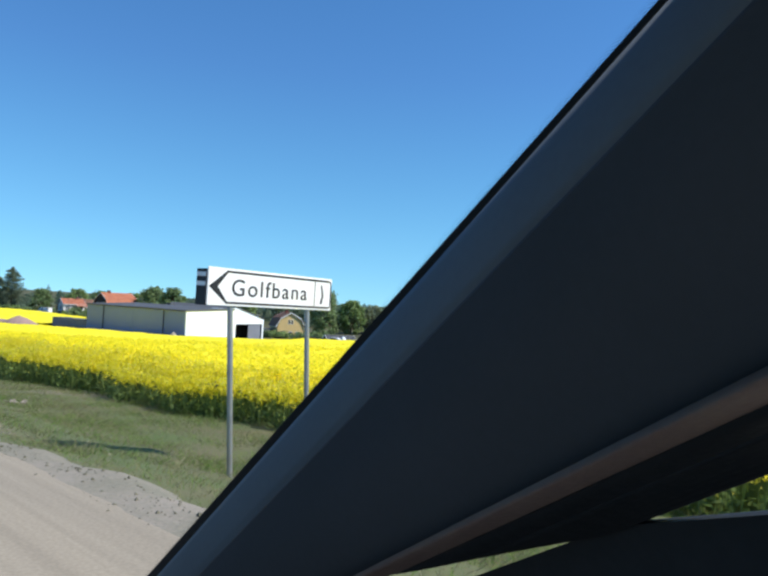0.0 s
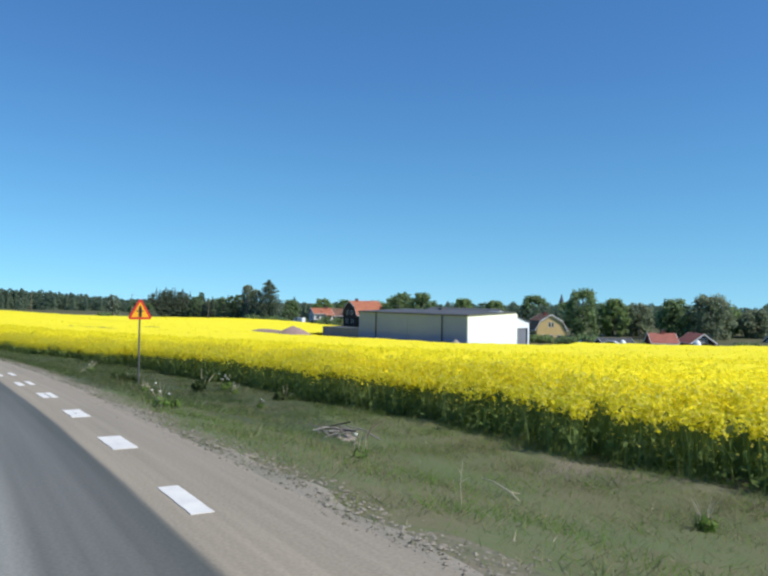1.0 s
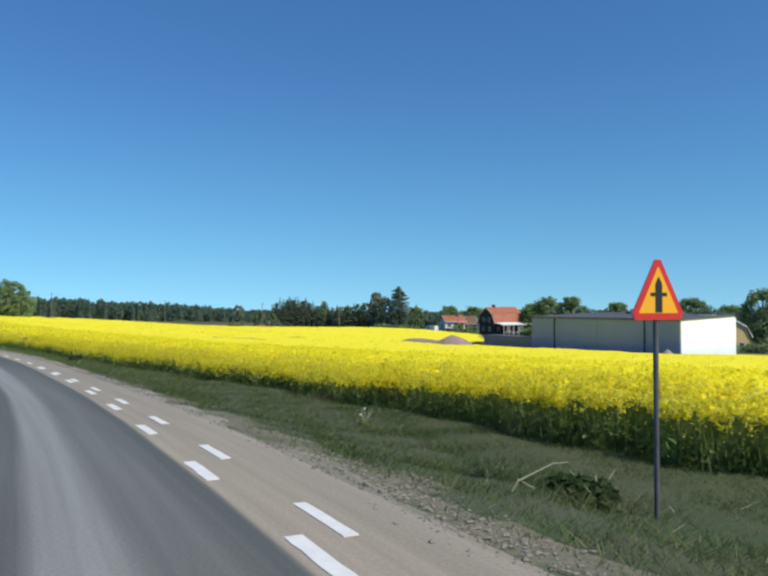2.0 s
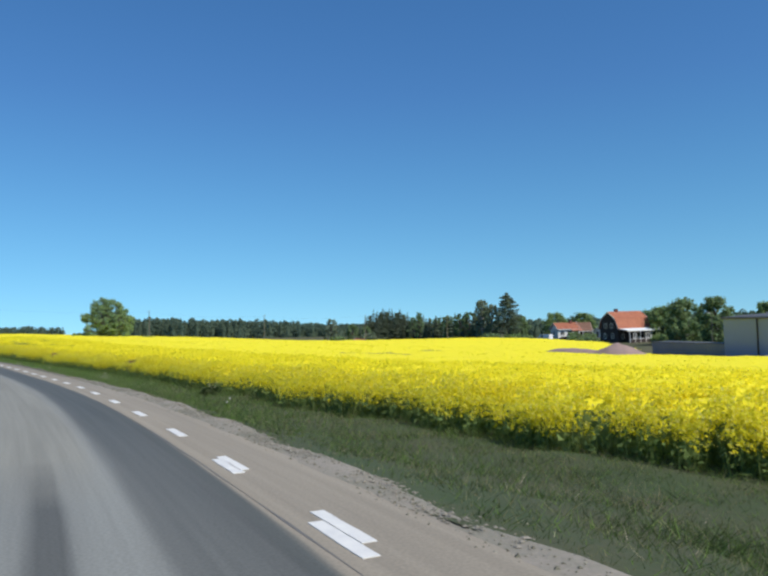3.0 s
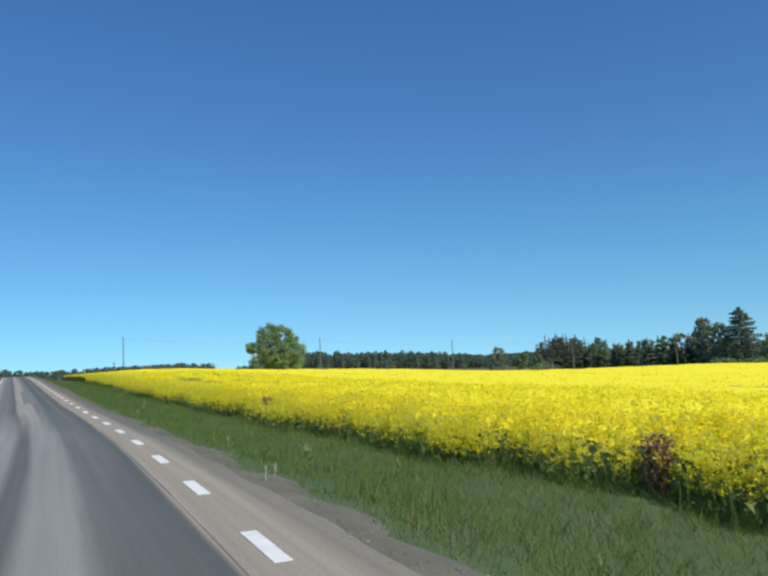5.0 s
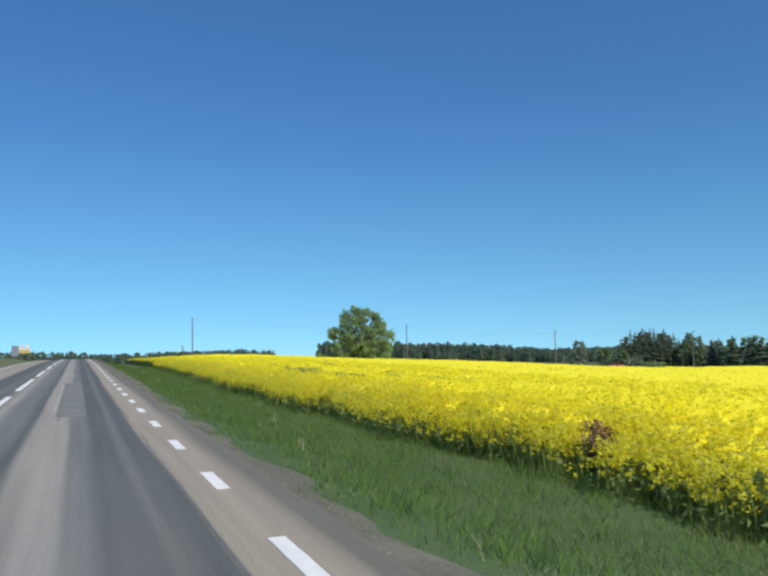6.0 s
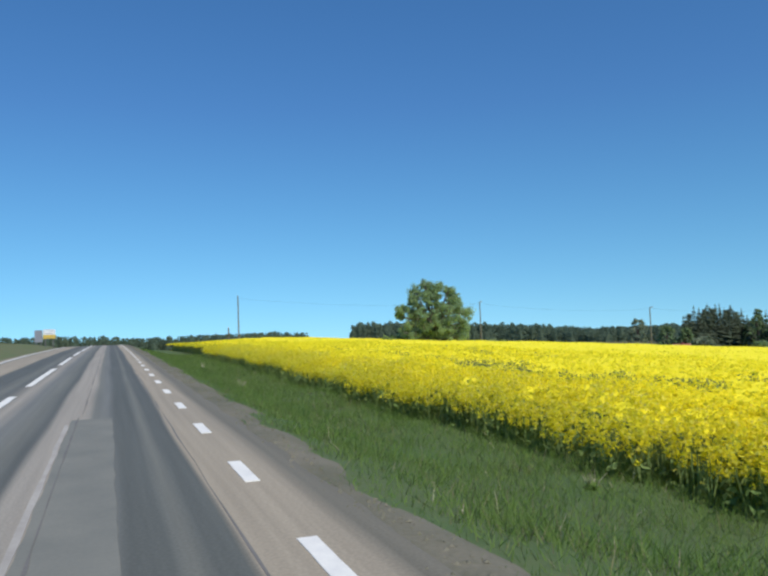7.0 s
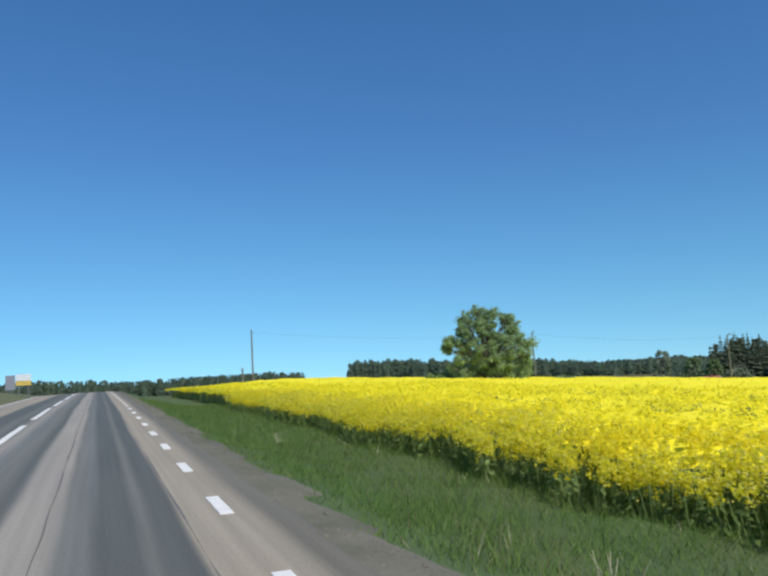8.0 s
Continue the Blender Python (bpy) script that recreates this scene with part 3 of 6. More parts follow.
# ---- road markings ----
def lay(name, s0, s1, u0, u1, lift, mat, label="", n=2, ragged=0.0):
    """A thin worn film on the road between two stretches and two offsets."""
    ss = np.linspace(s0, s1, n)
    rag = rng.uniform(-ragged, ragged, (2, n))
    lo, hi = u0 + rag[0], u1 + rag[1]
    v = []
    for s, a, b in zip(ss, lo, hi):
        for u, d in ((a, 0), (a, lift), (b, lift), (b, 0)):
            x, y = at(s, u)
            v.append((float(x), float(y), float(road_z(s) + camber(s, u) + d)))
    f = []
    for k in range(n - 1):
        for j in range(3):
            f.append((4 * k + j, 4 * k + j + 1, 4 * k + j + 5, 4 * k + j + 4))
    f += [(0, 3, 2, 1), (4 * n - 4, 4 * n - 3, 4 * n - 2, 4 * n - 1)]
    me = bpy.data.meshes.new(name)
    me.from_pydata(v, [], [q[::-1] for q in f])
    me.materials.append(M[mat])
    ob = new(name, me)
    ob.parent = road
    if label:
        tagged(ob, label)
    return ob


# the outer row of short dashes, by number and place along the road
DASH_K = (0, 3, 5, 8, 10, 12, 14, 17, 19, 21, 23, 25, 27, 29, 31, 35, 38, 41, 44, 60)
DASH_S = (24.4, 33.6, 39.5, 48.85, 55.3, 61.8, 67.9, 77.6, 83.6, 89.5, 94.9, 100.4, 106.4, 112.4, 118.5, 130.8, 139.5, 149.2, 158.9, 211.0)
for k in range(-8, 76):
    s = float(np.interp(k, DASH_K, DASH_S)) + 3.1 * min(0, k) + 3.2 * max(0, k - 60)
    u = float(np.interp(s, (24, 27, 31, 60, 72, 80, 95, 100, 110, 150, 175), (-0.30, -0.14, -0.10, -0.07, -0.10, -0.03, -0.05, -0.10, -0.02, -0.01, 0.05)))
    long = float(np.interp(s, (70, 130), (0.49, 0.52)))
    wide = float(np.interp(s, (24, 28, 34, 66, 72), (0.085, 0.07, 0.052, 0.055, 0.066)))
    lay("edge_dash", s - long, s + long, u - wide, u + wide, 0.006, "paint", n=7, ragged=0.003)
# an inner row leaves the outer one before the bend and joins it again
INNER_S = (27.47, 30.53, 33.6, 36.4, 39.4, 41.8, 44.75, 47.9, 51.1, 54.45, 58.2, 61.5, 64.7)
INNER_U = (-0.26, -0.23, -0.24, -0.32, -0.40, -0.43, -0.46, -0.42, -0.37, -0.30, -0.24, -0.20, -0.17)
for s, u in zip(INNER_S, INNER_U):
    lay("edge_dash", s - 0.49, s + 0.49, u - 0.06, u + 0.06, 0.006, "paint", n=7, ragged=0.006)
for k in range(-14, 12):
    s = 152.8 + 12.5 * k
    lay("centre_dash", s, s + 9.4, -3.19, -3.03, 0.006, "paint", n=14, ragged=0.01)
lay("far_edge_line", -60, 300, -6.22, -6.10, 0.006, "paint", "thin white line along the far edge", n=180, ragged=0.008)
lay("asphalt_patch", 129.9, 144.6, -1.735, -1.15, 0.004, "patch", "paler strip of mended asphalt", n=60, ragged=0.012)
lay("tar_seam", 145.0, 215.0, -1.606, -1.592, 0.005, "seam", "dark tarred crack along the lane", n=90, ragged=0.014)
lay("tar_seam", 129.0, 145.0, -1.662, -1.646, 0.006, "seam", "dark tarred crack beside the mended strip", n=40, ragged=0.012)
lay("worn_line", 131.0, 144.0, -1.80, -1.74, 0.006, "band", "pale worn line beside the mended strip", n=30, ragged=0.01)
lay("tar_seam", 60.0, 215.0, -0.390, -0.376, 0.002, "seam", "dark seam where the lane meets the shoulder", n=150, ragged=0.012)


# ---- traffic signs ----
def golf_sign():
    """Two posts and a white arrow board; local x along the board, its face towards -y."""
    a = Vector((-2.26, 9.09, 0)), Vector((-0.85, 11.29, 0))
    d = (a[1] - a[0])
    rz = math.degrees(math.atan2(d.y, d.x))
    base = ground_at(a[0].x, a[0].y) - 0.02
    sign = thing("direction_sign", pose(a[0].x, a[0].y, base, 0, 0.5, rz), "white arrow direction sign on two grey steel posts in the verge", "road sign")
    top, low, w = 1.73 - base, 1.235 - base, d.length
    g2 = ground_at(a[0].x + d.x * 0.78, a[0].y + d.y * 0.78) - base
    for x, z in ((0.44, -0.3), (w * 0.79, g2 - 0.3)):
        bm = tube((x + 0.085 * (top - z), 0.06, z), (x, 0.06, top - 0.06), 0.038, n=14)
        p = part("post", bm, "steel", sign)
        part("post_cap", tube((x, 0.06, top - 0.06), (x, 0.06, top - 0.045), 0.042, 0.03, n=14), "steel_dark", p)
        for cz in (low + 0.08, top - 0.12):
            part("clamp", box(x - 0.06, 0.02, cz - 0.02, x + 0.06, 0.10, cz + 0.02, 0.005), "steel", p)
    part("board", box(0, 0.0, low, w, 0.022, top, 0.006), "white", sign)
    ft, fb, t = top - 0.03, low + 0.03, 0.027
    y0, y1 = -0.004, 0.0
    px0 = w * 0.125
    # black outline of the arrow
    part("border", box(px0, y0, ft - t, w - 0.10, y1, ft), "black", sign, "black border line")
    part("border", box(px0, y0, fb, w - 0.10, y1, fb + t), "black", sign, "black border line")
    part("border", box(w - 0.04, y0, fb + 0.06, w - 0.04 + t, y1, ft - 0.06), "black", sign, "black border line")
    arc = []
    for k in range(7):
        an = math.pi / 2 * k / 6
        arc.append((math.sin(an), math.cos(an)))
    for zc, sg in ((ft - 0.06, 1), (fb + 0.06, -1)):
        outer = [(w - 0.10 + 0.08 * x, zc + sg * 0.06 * z) for x, z in arc]
        inner = [(w - 0.10 + 0.06 * x, zc + sg * 0.04 * z) for x, z in arc]
        part("border", prism(outer + inner[::-1], y0, y1), "black", sign, "black rounded border corner")
    mid = (ft + fb) / 2
    part("arrow_head", prism([(0.02, mid), (px0 + 0.01, ft), (px0 + 0.02, ft - t), (0.17, mid), (px0 + 0.02, fb + t), (px0 + 0.01, fb)], y0, y1), "black", sign, "black arrow head")
    dx = w * 0.835
    part("divider", box(dx, y0, fb, dx + 0.012, y1, ft), "black", sign, "thin black divider line")
    part("emblem", prism([(dx + 0.15, mid + 0.14), (dx + 0.18, mid + 0.13), (dx + 0.225, mid - 0.02), (dx + 0.19, mid - 0.15), (dx + 0.14, mid - 0.15), (dx + 0.185, mid - 0.03)], y0, y1), "black", sign, "plain dark emblem shape")
    cu = bpy.data.curves.new("words", "FONT")
    cu.body, cu.size, cu.extrude, cu.space_character = "Golfbana", 0.315, 0.002, 1.18
    tmp = bpy.data.objects.new("words", cu)
    scene.collection.objects.link(tmp)
    bpy.context.view_layer.update()
    me = bpy.data.meshes.new_from_object(tmp.evaluated_get(bpy.context.evaluated_depsgraph_get()))
    bpy.data.objects.remove(tmp)
    xs = [v.co.x for v in me.vertices]
    k = (w * 0.60) / (max(xs) - min(xs))
    me.transform(Matrix.Translation((w * 0.165, -0.004, mid - 0.105)) @ Matrix.Rotation(math.pi / 2, 4, "X") @ Matrix.Diagonal((k, 1, 1, 1)) @ Matrix.Translation((-min(xs), 0, 0)))
    me.materials.clear()
    me.materials.append(M["black"])
    wd = new("lettering", me)
    wd.parent = sign
    # a second board, seen nearly edge-on, fixed to the first
    part("side_board", box(-0.012, 0.02, low + 0.0, 0.006, 0.20, top - 0.03, 0.003), "black", sign, "black side board with white stripes")
    for z in (top - 0.10, top - 0.22):
        part("stripe", box(-0.016, 0.03, z - 0.028, -0.012, 0.19, z + 0.028), "white", sign, "white stripe")


def warning_sign():
    px, py = -28.28, 34.07
    base = ground_at(px, py)
    sign = thing("warning_sign", pose(px, py, base, 0, 0, 52), "red-edged amber triangle warning sign on a thin dark post", "road sign")
    top = 0.445 - base
    low = top - 0.747
    part("post", tube((0, 0.04, -0.3), (0, 0.04, top - 0.12), 0.030, n=14), "steel_dark", sign)

    def tri(s, z_mid, r):
        pts = [(0, z_mid + 0.5267 * s), (-0.455 * s, z_mid - 0.263 * s), (0.455 * s, z_mid - 0.263 * s)]
        out = []
        for i in range(3):
            p, a, b = Vector(pts[i]), Vector(pts[i - 1]), Vector(pts[(i + 1) % 3])
            for k in range(5):
                q = (p + (a - p).normalized() * r * (1 - k / 4) + (b - p).normalized() * r * (k / 4))
                out.append((q.x, q.y))
        return out

    zc = low + 0.249
    part("plate", prism(tri(0.945, zc, 0.085), 0.0, 0.012), "steel", sign, "bare metal back plate")
    part("rim", prism(tri(0.945, zc, 0.085), -0.005, 0.0), "red", sign, "red painted rim")
    part("face", prism(tri(0.665, zc, 0.012), -0.009, -0.005), "amber", sign, "amber yellow face")
    part("arrow", prism([(-0.052, zc - 0.165), (-0.052, zc + 0.15), (0, zc + 0.235), (0.052, zc + 0.15), (0.052, zc - 0.165)], -0.013, -0.009), "black", sign, "thick black arrow")
    part("crossbar", box(-0.125, -0.0125, zc + 0.015, -0.052, -0.009, zc + 0.055), "black", sign, "black crossing bar")
    part("crossbar", box(0.052, -0.0125, zc + 0.015, 0.125, -0.009, zc + 0.055), "black", sign, "black crossing bar")
    part("clamp", box(-0.10, 0.012, zc - 0.10, 0.10, 0.045, zc - 0.07, 0.004), "steel", sign)
    part("clamp", box(-0.06, 0.012, zc + 0.14, 0.06, 0.045, zc + 0.17, 0.004), "steel", sign)


golf_sign()
warning_sign()


# ---- buildings ----
def window(parent, x, y, z, w, h, axis, mat="plank_white", bars=1):
    """A framed window on a wall: axis 'x' faces +-x at x, 'y' faces -y at y."""
    def bx(a0, z0, a1, z1, d0, d1):
        if axis == "y":
            return box(x + a0, y - d1, z + z0, x + a1, y - d0, z + z1)
        sg = 1 if axis == "+x" else -1
        return box(min(x + sg * d0, x + sg * d1), y + a0, z + z0, max(x + sg * d0, x + sg * d1), y + a1, z + z1)
    win = part("window", bx(-w / 2, 0, w / 2, h, -0.06, 0.02), "glass", parent, "dark glass window with painted frame")
    t = 0.09
    for a0, z0, a1, z1 in ((-w / 2 - t, -t, w / 2 + t, 0), (-w / 2 - t, h, w / 2 + t, h + t), (-w / 2 - t, 0, -w / 2, h), (w / 2, 0, w / 2 + t, h)):
        part("frame", bx(a0, z0, a1, z1, 0.0, 0.06), mat, win)
    for k in range(bars):
        c = -w / 2 + w * (k + 1) / (bars + 1)
        part("glazing_bar", bx(c - 0.03, 0, c + 0.03, h, 0.02, 0.045), mat, win)
    return win


def house(name, m, half, length, profile, wall, roof, label, chimney=None, trim="plank_white", over=0.35):
    """A house: local x across the gable, y along the ridge. profile: (x, z) of the right slope from eave to ridge."""
    ob = thing(name, m, label, "house")
    right = list(profile)
    body = [(half, -0.8), (half, right[0][1])] + [(x, z) for x, z in right[1:-1]] + [(0, right[-1][1])] + [(-x, z) for x, z in right[1:-1][::-1]] + [(-half, right[0][1]), (-half, -0.8)]
    part("wall", prism([(x, z - 0.12 if z > 0 else z) for x, z in body], 0, length), wall, ob)
    t = 0.16
    for sg in (1, -1):
        for (x0, z0), (x1, z1) in zip(right[:-1], right[1:]):
            n = Vector((z0 - z1, x1 - x0)).normalized() * -t
            if n.y < 0:
                n = -n
            q = [(sg * x0, z0), (sg * x1, z1), (sg * (x1 + (0 if x1 == 0 else n.x)), z1 + n.y), (sg * (x0 + n.x), z0 + n.y)]
            r = part("roof", prism(q, -over, length + over), roof, ob)
            # courses of tiles
            k = max(2, int(math.hypot(x1 - x0, z1 - z0) / 0.42))
            for i in range(k):
                a, b = i / k, (i + 0.9) / k
                p0 = Vector((x0 + n.x, z0 + n.y)).lerp(Vector((x1 + (0 if x1 == 0 else n.x), z1 + n.y)), a)
                p1 = Vector((x0 + n.x, z0 + n.y)).lerp(Vector((x1 + (0 if x1 == 0 else n.x), z1 + n.y)), b)
                o = n.normalized()
                part("tile_course", prism([(sg * p0.x, p0.y), (sg * p1.x, p1.y), (sg * (p1.x + o.x * 0.015), p1.y + o.y * 0.015), (sg * (p0.x + o.x * 0.045), p0.y + o.y * 0.045)], -over - 0.02, length + over + 0.02), roof, r)
            for y in (-over - 0.06, length + over):
                part("barge_board", prism([(sg * x0, z0 - 0.12), (sg * x1, z1 - 0.12), (sg * x1, z1 + n.y + 0.05), (sg * (x0 + n.x), z0 + n.y + 0.05)], y, y + 0.06), trim, ob)
        part("eave_board", box(min(sg * right[0][0], sg * (right[0][0] + 0.08)), -over, right[0][1] - 0.12, max(sg * right[0][0], sg * (right[0][0] + 0.08)), length + over, right[0][1] + 0.1), trim, ob)
    if chimney:
        cx, cy = chimney
        z = right[-1][1]
        c = part("chimney", box(cx - 0.45, cy - 0.45, z - 1.2, cx + 0.45, cy + 0.45, z + 0.75, 0.02), "brick", ob, "red brick chimney")
        part("chimney_cap", box(cx - 0.55, cy - 0.55, z + 0.75, cx + 0.55, cy + 0.55, z + 0.9, 0.02), "roof_grey", c)
    return ob


def village():
    # dark house with an orange gambrel roof and a white veranda
    h = house("house", pose(-102.0, 258.8, -9.9, 0, 0, -31), 3.7, 13.0, [(4.3, 3.9), (2.9, 7.0), (0, 9.2)], "plank_dark", "tile", "dark boarded house with an orange gambrel roof and white-roofed veranda", (0.0, 3.2))
    for x, z in ((-1.7, 1.2), (1.5, 1.2), (-1.4, 4.3), (1.2, 4.3)):
        window(h, x, 0, z, 1.0, 1.4, "y")
    for y in (2.0, 8.5, 11):
        window(h, 3.7, y, 1.2, 1.0, 1.3, "+x")
    v = part("veranda_roof", prism([(3.6, 4.12), (7.75, 3.55), (7.75, 3.67), (3.6, 4.26)], -0.2, 13.2), "sheet_white", h, "white sheet veranda roof")
    part("fascia", box(7.72, -0.25, 3.28, 7.8, 13.25, 3.72), "plank_white", v, "white fascia board")
    for y in (1.0, 3.2, 5.4, 7.6, 9.8, 12.0):
        part("veranda_post", box(7.33, y - 0.06, -0.8, 7.45, y + 0.06, 3.55), "plank_white", h)
    part("veranda_rail", box(7.34, 1.0, 0.95, 7.44, 12.0, 1.05), "plank_white", h)
    part("veranda_panel", box(7.36, 1.0, -0.6, 7.42, 12.0, 0.9), "plank_dark", h)
    for y in (3.2, 8.7):
        window(h, 7.3, y, 1.25, 1.2, 1.5, "+x", bars=1)
    # low white house with orange tiles
    h = house("bungalow", pose(-128.4, 285.7, -9.2, 0, 0, -50), 3.6, 8.0, [(4.2, 2.9), (0, 5.1)], "plank_white", "tile", "low white house with an orange tiled roof", (0.4, 6.0))
    for y in (1.6, 4.2, 6.6):
        window(h, 3.6, y, 0.9, 1.4, 1.3, "+x", bars=2)
    window(h, 0, 0, 0.9, 1.2, 1.2, "y")
    part("porch_roof", prism([(3.5, 2.95), (6.0, 2.35), (6.0, 2.47), (3.5, 3.1)], 4.4, 8.4), "tile", h, "orange tiled porch roof")
    for y in (4.6, 8.2):
        part("porch_post", box(5.7, y - 0.07, -0.8, 5.84, y + 0.07, 2.4), "plank_white", h)
    # small white outhouse
    h = house("outhouse", pose(-114.0, 289.0, -8.9, 0, 0, -20), 1.5, 3.2, [(1.7, 1.6), (0, 2.7)], "plank_white", "roof_grey", "small white gabled outhouse among garden bushes")
    part("door", box(-0.45, -0.06, -0.3, 0.45, 0.02, 1.5), "plank_dark", h, "dark boarded door")
    h = house("bungalow", pose(-126.0, 296.8, -9.9, 0, 0, -62), 4.2, 6.8, [(4.8, 2.6), (0, 5.6)], "plank_dark", "tile_old", "low dark house with an old brown tiled roof")
    window(h, 4.2, 6, 0.9, 1.6, 1.3, "+x")
    # ochre house, gable towards the field
    h = house("house", pose(-27.4, 213.6, -11.3, 0, 0, 20), 3.9, 11.0, [(4.4, 3.7), (3.1, 6.2), (0, 8.0)], "plank_yellow", "tile_old", "ochre boarded house with a white-edged gambrel gable", (-0.4, 4.5))
    for x in (-0.42, 0.42):
        window(h, x, 0, 4.7, 0.55, 1.25, "y", bars=0)
    for x in (-2.1, 0, 2.1):
        window(h, x, 0, 1.1, 1.0, 1.4, "y")
    part("porch_roof", box(-7.2, 1.0, 2.7, -3.9, 8.0, 2.95, 0.03), "roof_grey", h)
    for y in (1.2, 4.5, 7.8):
        part("porch_post", box(-7.1, y - 0.08, -0.8, -6.94, y + 0.08, 2.7), "plank_white", h)
    # red-roofed houses further along
    h = house("house", pose(-3.5, 192, -11.4, 0, 0, -78), 2.6, 5.6, [(3.1, 2.5), (0, 4.7)], "plank_red", "tile_red", "low red cottage with a red tiled roof", (0, 3))
    for y in (1.1, 2.8, 4.5):
        window(h, 2.6, y, 0.8, 1.1, 1.2, "+x")
    h = house("house", pose(8.2, 192, -11.4, 0, 0, 16), 2.5, 8.0, [(3.0, 2.6), (0, 4.8)], "plank_dark", "tile_red", "dark cottage with a white-edged gable and red roof")
    for x in (-0.5, 0.5):
        window(h, x, 0, 2.9, 0.6, 0.9, "y")
    window(h, -1.4, 0, 0.8, 1.2, 1.2, "y")
    h = house("house", pose(30.0, 225, -12.6, 0, 0, -60), 4.2, 12.0, [(4.8, 3.0), (0, 6.6)], "plank_white", "tile_old", "pale house with a brown roof behind trees")
    window(h, 4.2, 5, 1.0, 1.3, 1.3, "+x")
    h = house("house", pose(-246.6, 332.0, -15.6, 0, 0, -50), 3.0, 5.6, [(3.8, 2.7), (0, 5.3)], "plank_white", "tile_red", "small white house with a red roof beyond the field", (0, 3))
    window(h, 0, 0, 1.0, 1.0, 1.2, "y")
    h = house("shed", pose(-14.5, 186, -11.4, 0, 0, -70), 2.4, 7.0, [(2.8, 2.3), (0, 3.5)], "plank_dark", "roof_grey", "low dark shed beside the hedge")
    window(h, 2.4, 3, 0.8, 0.8, 0.8, "+x")
    for x, y, w2 in ((-9.6, 178, 0.7), (5.4, 178.5, 0.8)):
        tank = thing("white_tank", pose(x, y, ground_at(x, y)), "small white rounded tank on the grass", "tank")
        bm = bmesh.new()
        bmesh.ops.create_uvsphere(bm, u_segments=16, v_segments=10, radius=w2, matrix=Matrix.Translation((0, 0, w2 * 1.2)) @ Matrix.Diagonal((1, 1, 1.35, 1)))
        part("body", bm, "sheet_white", tank)
        part("lid", tube((0, 0, w2 * 2.4), (0, 0, w2 * 2.62), w2 * 0.3, n=14), "sheet_white", tank)
        part("stand", tube((0, 0, -0.2), (0, 0, 0.3), w2 * 0.7, n=14), "steel_dark", tank)


def barn():
    """Long low farm building: local x along the grey wall (away to the left), y into the depth along the white end."""
    rz = math.degrees(math.atan2(0.475, -0.88))
    L, D, base = 24.4, 12.8, -7.5
    ob = thing("barn", pose(-33.15, 120.95, base, 0, 0, rz), "long low grey sheet-clad barn with a white end wall", "barn")
    eave, ridge, back = 5.62, 6.02, 4.85
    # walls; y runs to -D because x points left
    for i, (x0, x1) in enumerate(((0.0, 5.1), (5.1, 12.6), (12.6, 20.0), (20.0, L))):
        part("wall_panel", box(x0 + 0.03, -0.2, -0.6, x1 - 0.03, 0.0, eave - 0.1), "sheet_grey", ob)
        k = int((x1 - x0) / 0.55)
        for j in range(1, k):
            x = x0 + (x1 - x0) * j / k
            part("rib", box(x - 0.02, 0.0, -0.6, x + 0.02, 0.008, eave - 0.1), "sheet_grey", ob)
    for x in (5.1, 20.0):
        part("downpipe", tube((x, 0.10, -0.6), (x, 0.10, eave), 0.085, n=10), "black", ob, "black downpipe")
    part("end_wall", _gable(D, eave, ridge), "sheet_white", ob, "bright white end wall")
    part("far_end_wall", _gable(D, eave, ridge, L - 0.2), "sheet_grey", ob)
    part("gutter", tube((-0.05, 0.20, eave - 0.04), (L + 0.05, 0.20, eave - 0.04), 0.075, n=8), "roof_grey", ob)
    part("roof", _slab([(0.12, eave - 0.02), (-D + 0.6, ridge)], -0.07, L + 0.07, 0.14), "roof_grey", ob)
    for x0, x1 in ((-0.115, -0.072), (L + 0.072, L + 0.115)):
        part("roof_edge", _slab([(0.14, eave - 0.12), (-D + 0.55, ridge - 0.1)], x0, x1, 0.27), "roof_grey", ob, "dark folded edge of the roof")
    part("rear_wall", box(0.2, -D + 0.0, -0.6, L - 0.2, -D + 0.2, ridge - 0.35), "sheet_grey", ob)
    part("ridge_vent", box(15.5, -D + 0.1, ridge, 16.4, -D + 1.0, ridge + 0.45, 0.03), "roof_grey", ob)
    part("skylight", box(1.6, -D + 1.8, ridge - 0.02, 3.6, -D + 2.8, ridge + 0.12, 0.02), "sheet_white", ob, "white roof hatch")
    # low annex at the far end
    an = thing("low_annex", pose(-54.5, 132.4, base - 0.3, 0, 0, math.degrees(math.atan2(8.3, -10.2))), "low slate-grey sheet wall beside the barn", "annex")
    part("wall", box(0.2, -3.0, -0.5, 13.2, 0.0, 2.75, 0.02), "sheet_dark", an)
    part("coping", box(0.15, -3.05, 2.75, 13.25, 0.05, 2.83), "roof_grey", an)
    for k in range(1, 24):
        part("rib", box(0.2 + k * 0.54, 0.0, -0.5, 0.25 + k * 0.54, 0.025, 2.75), "sheet_dark", an)


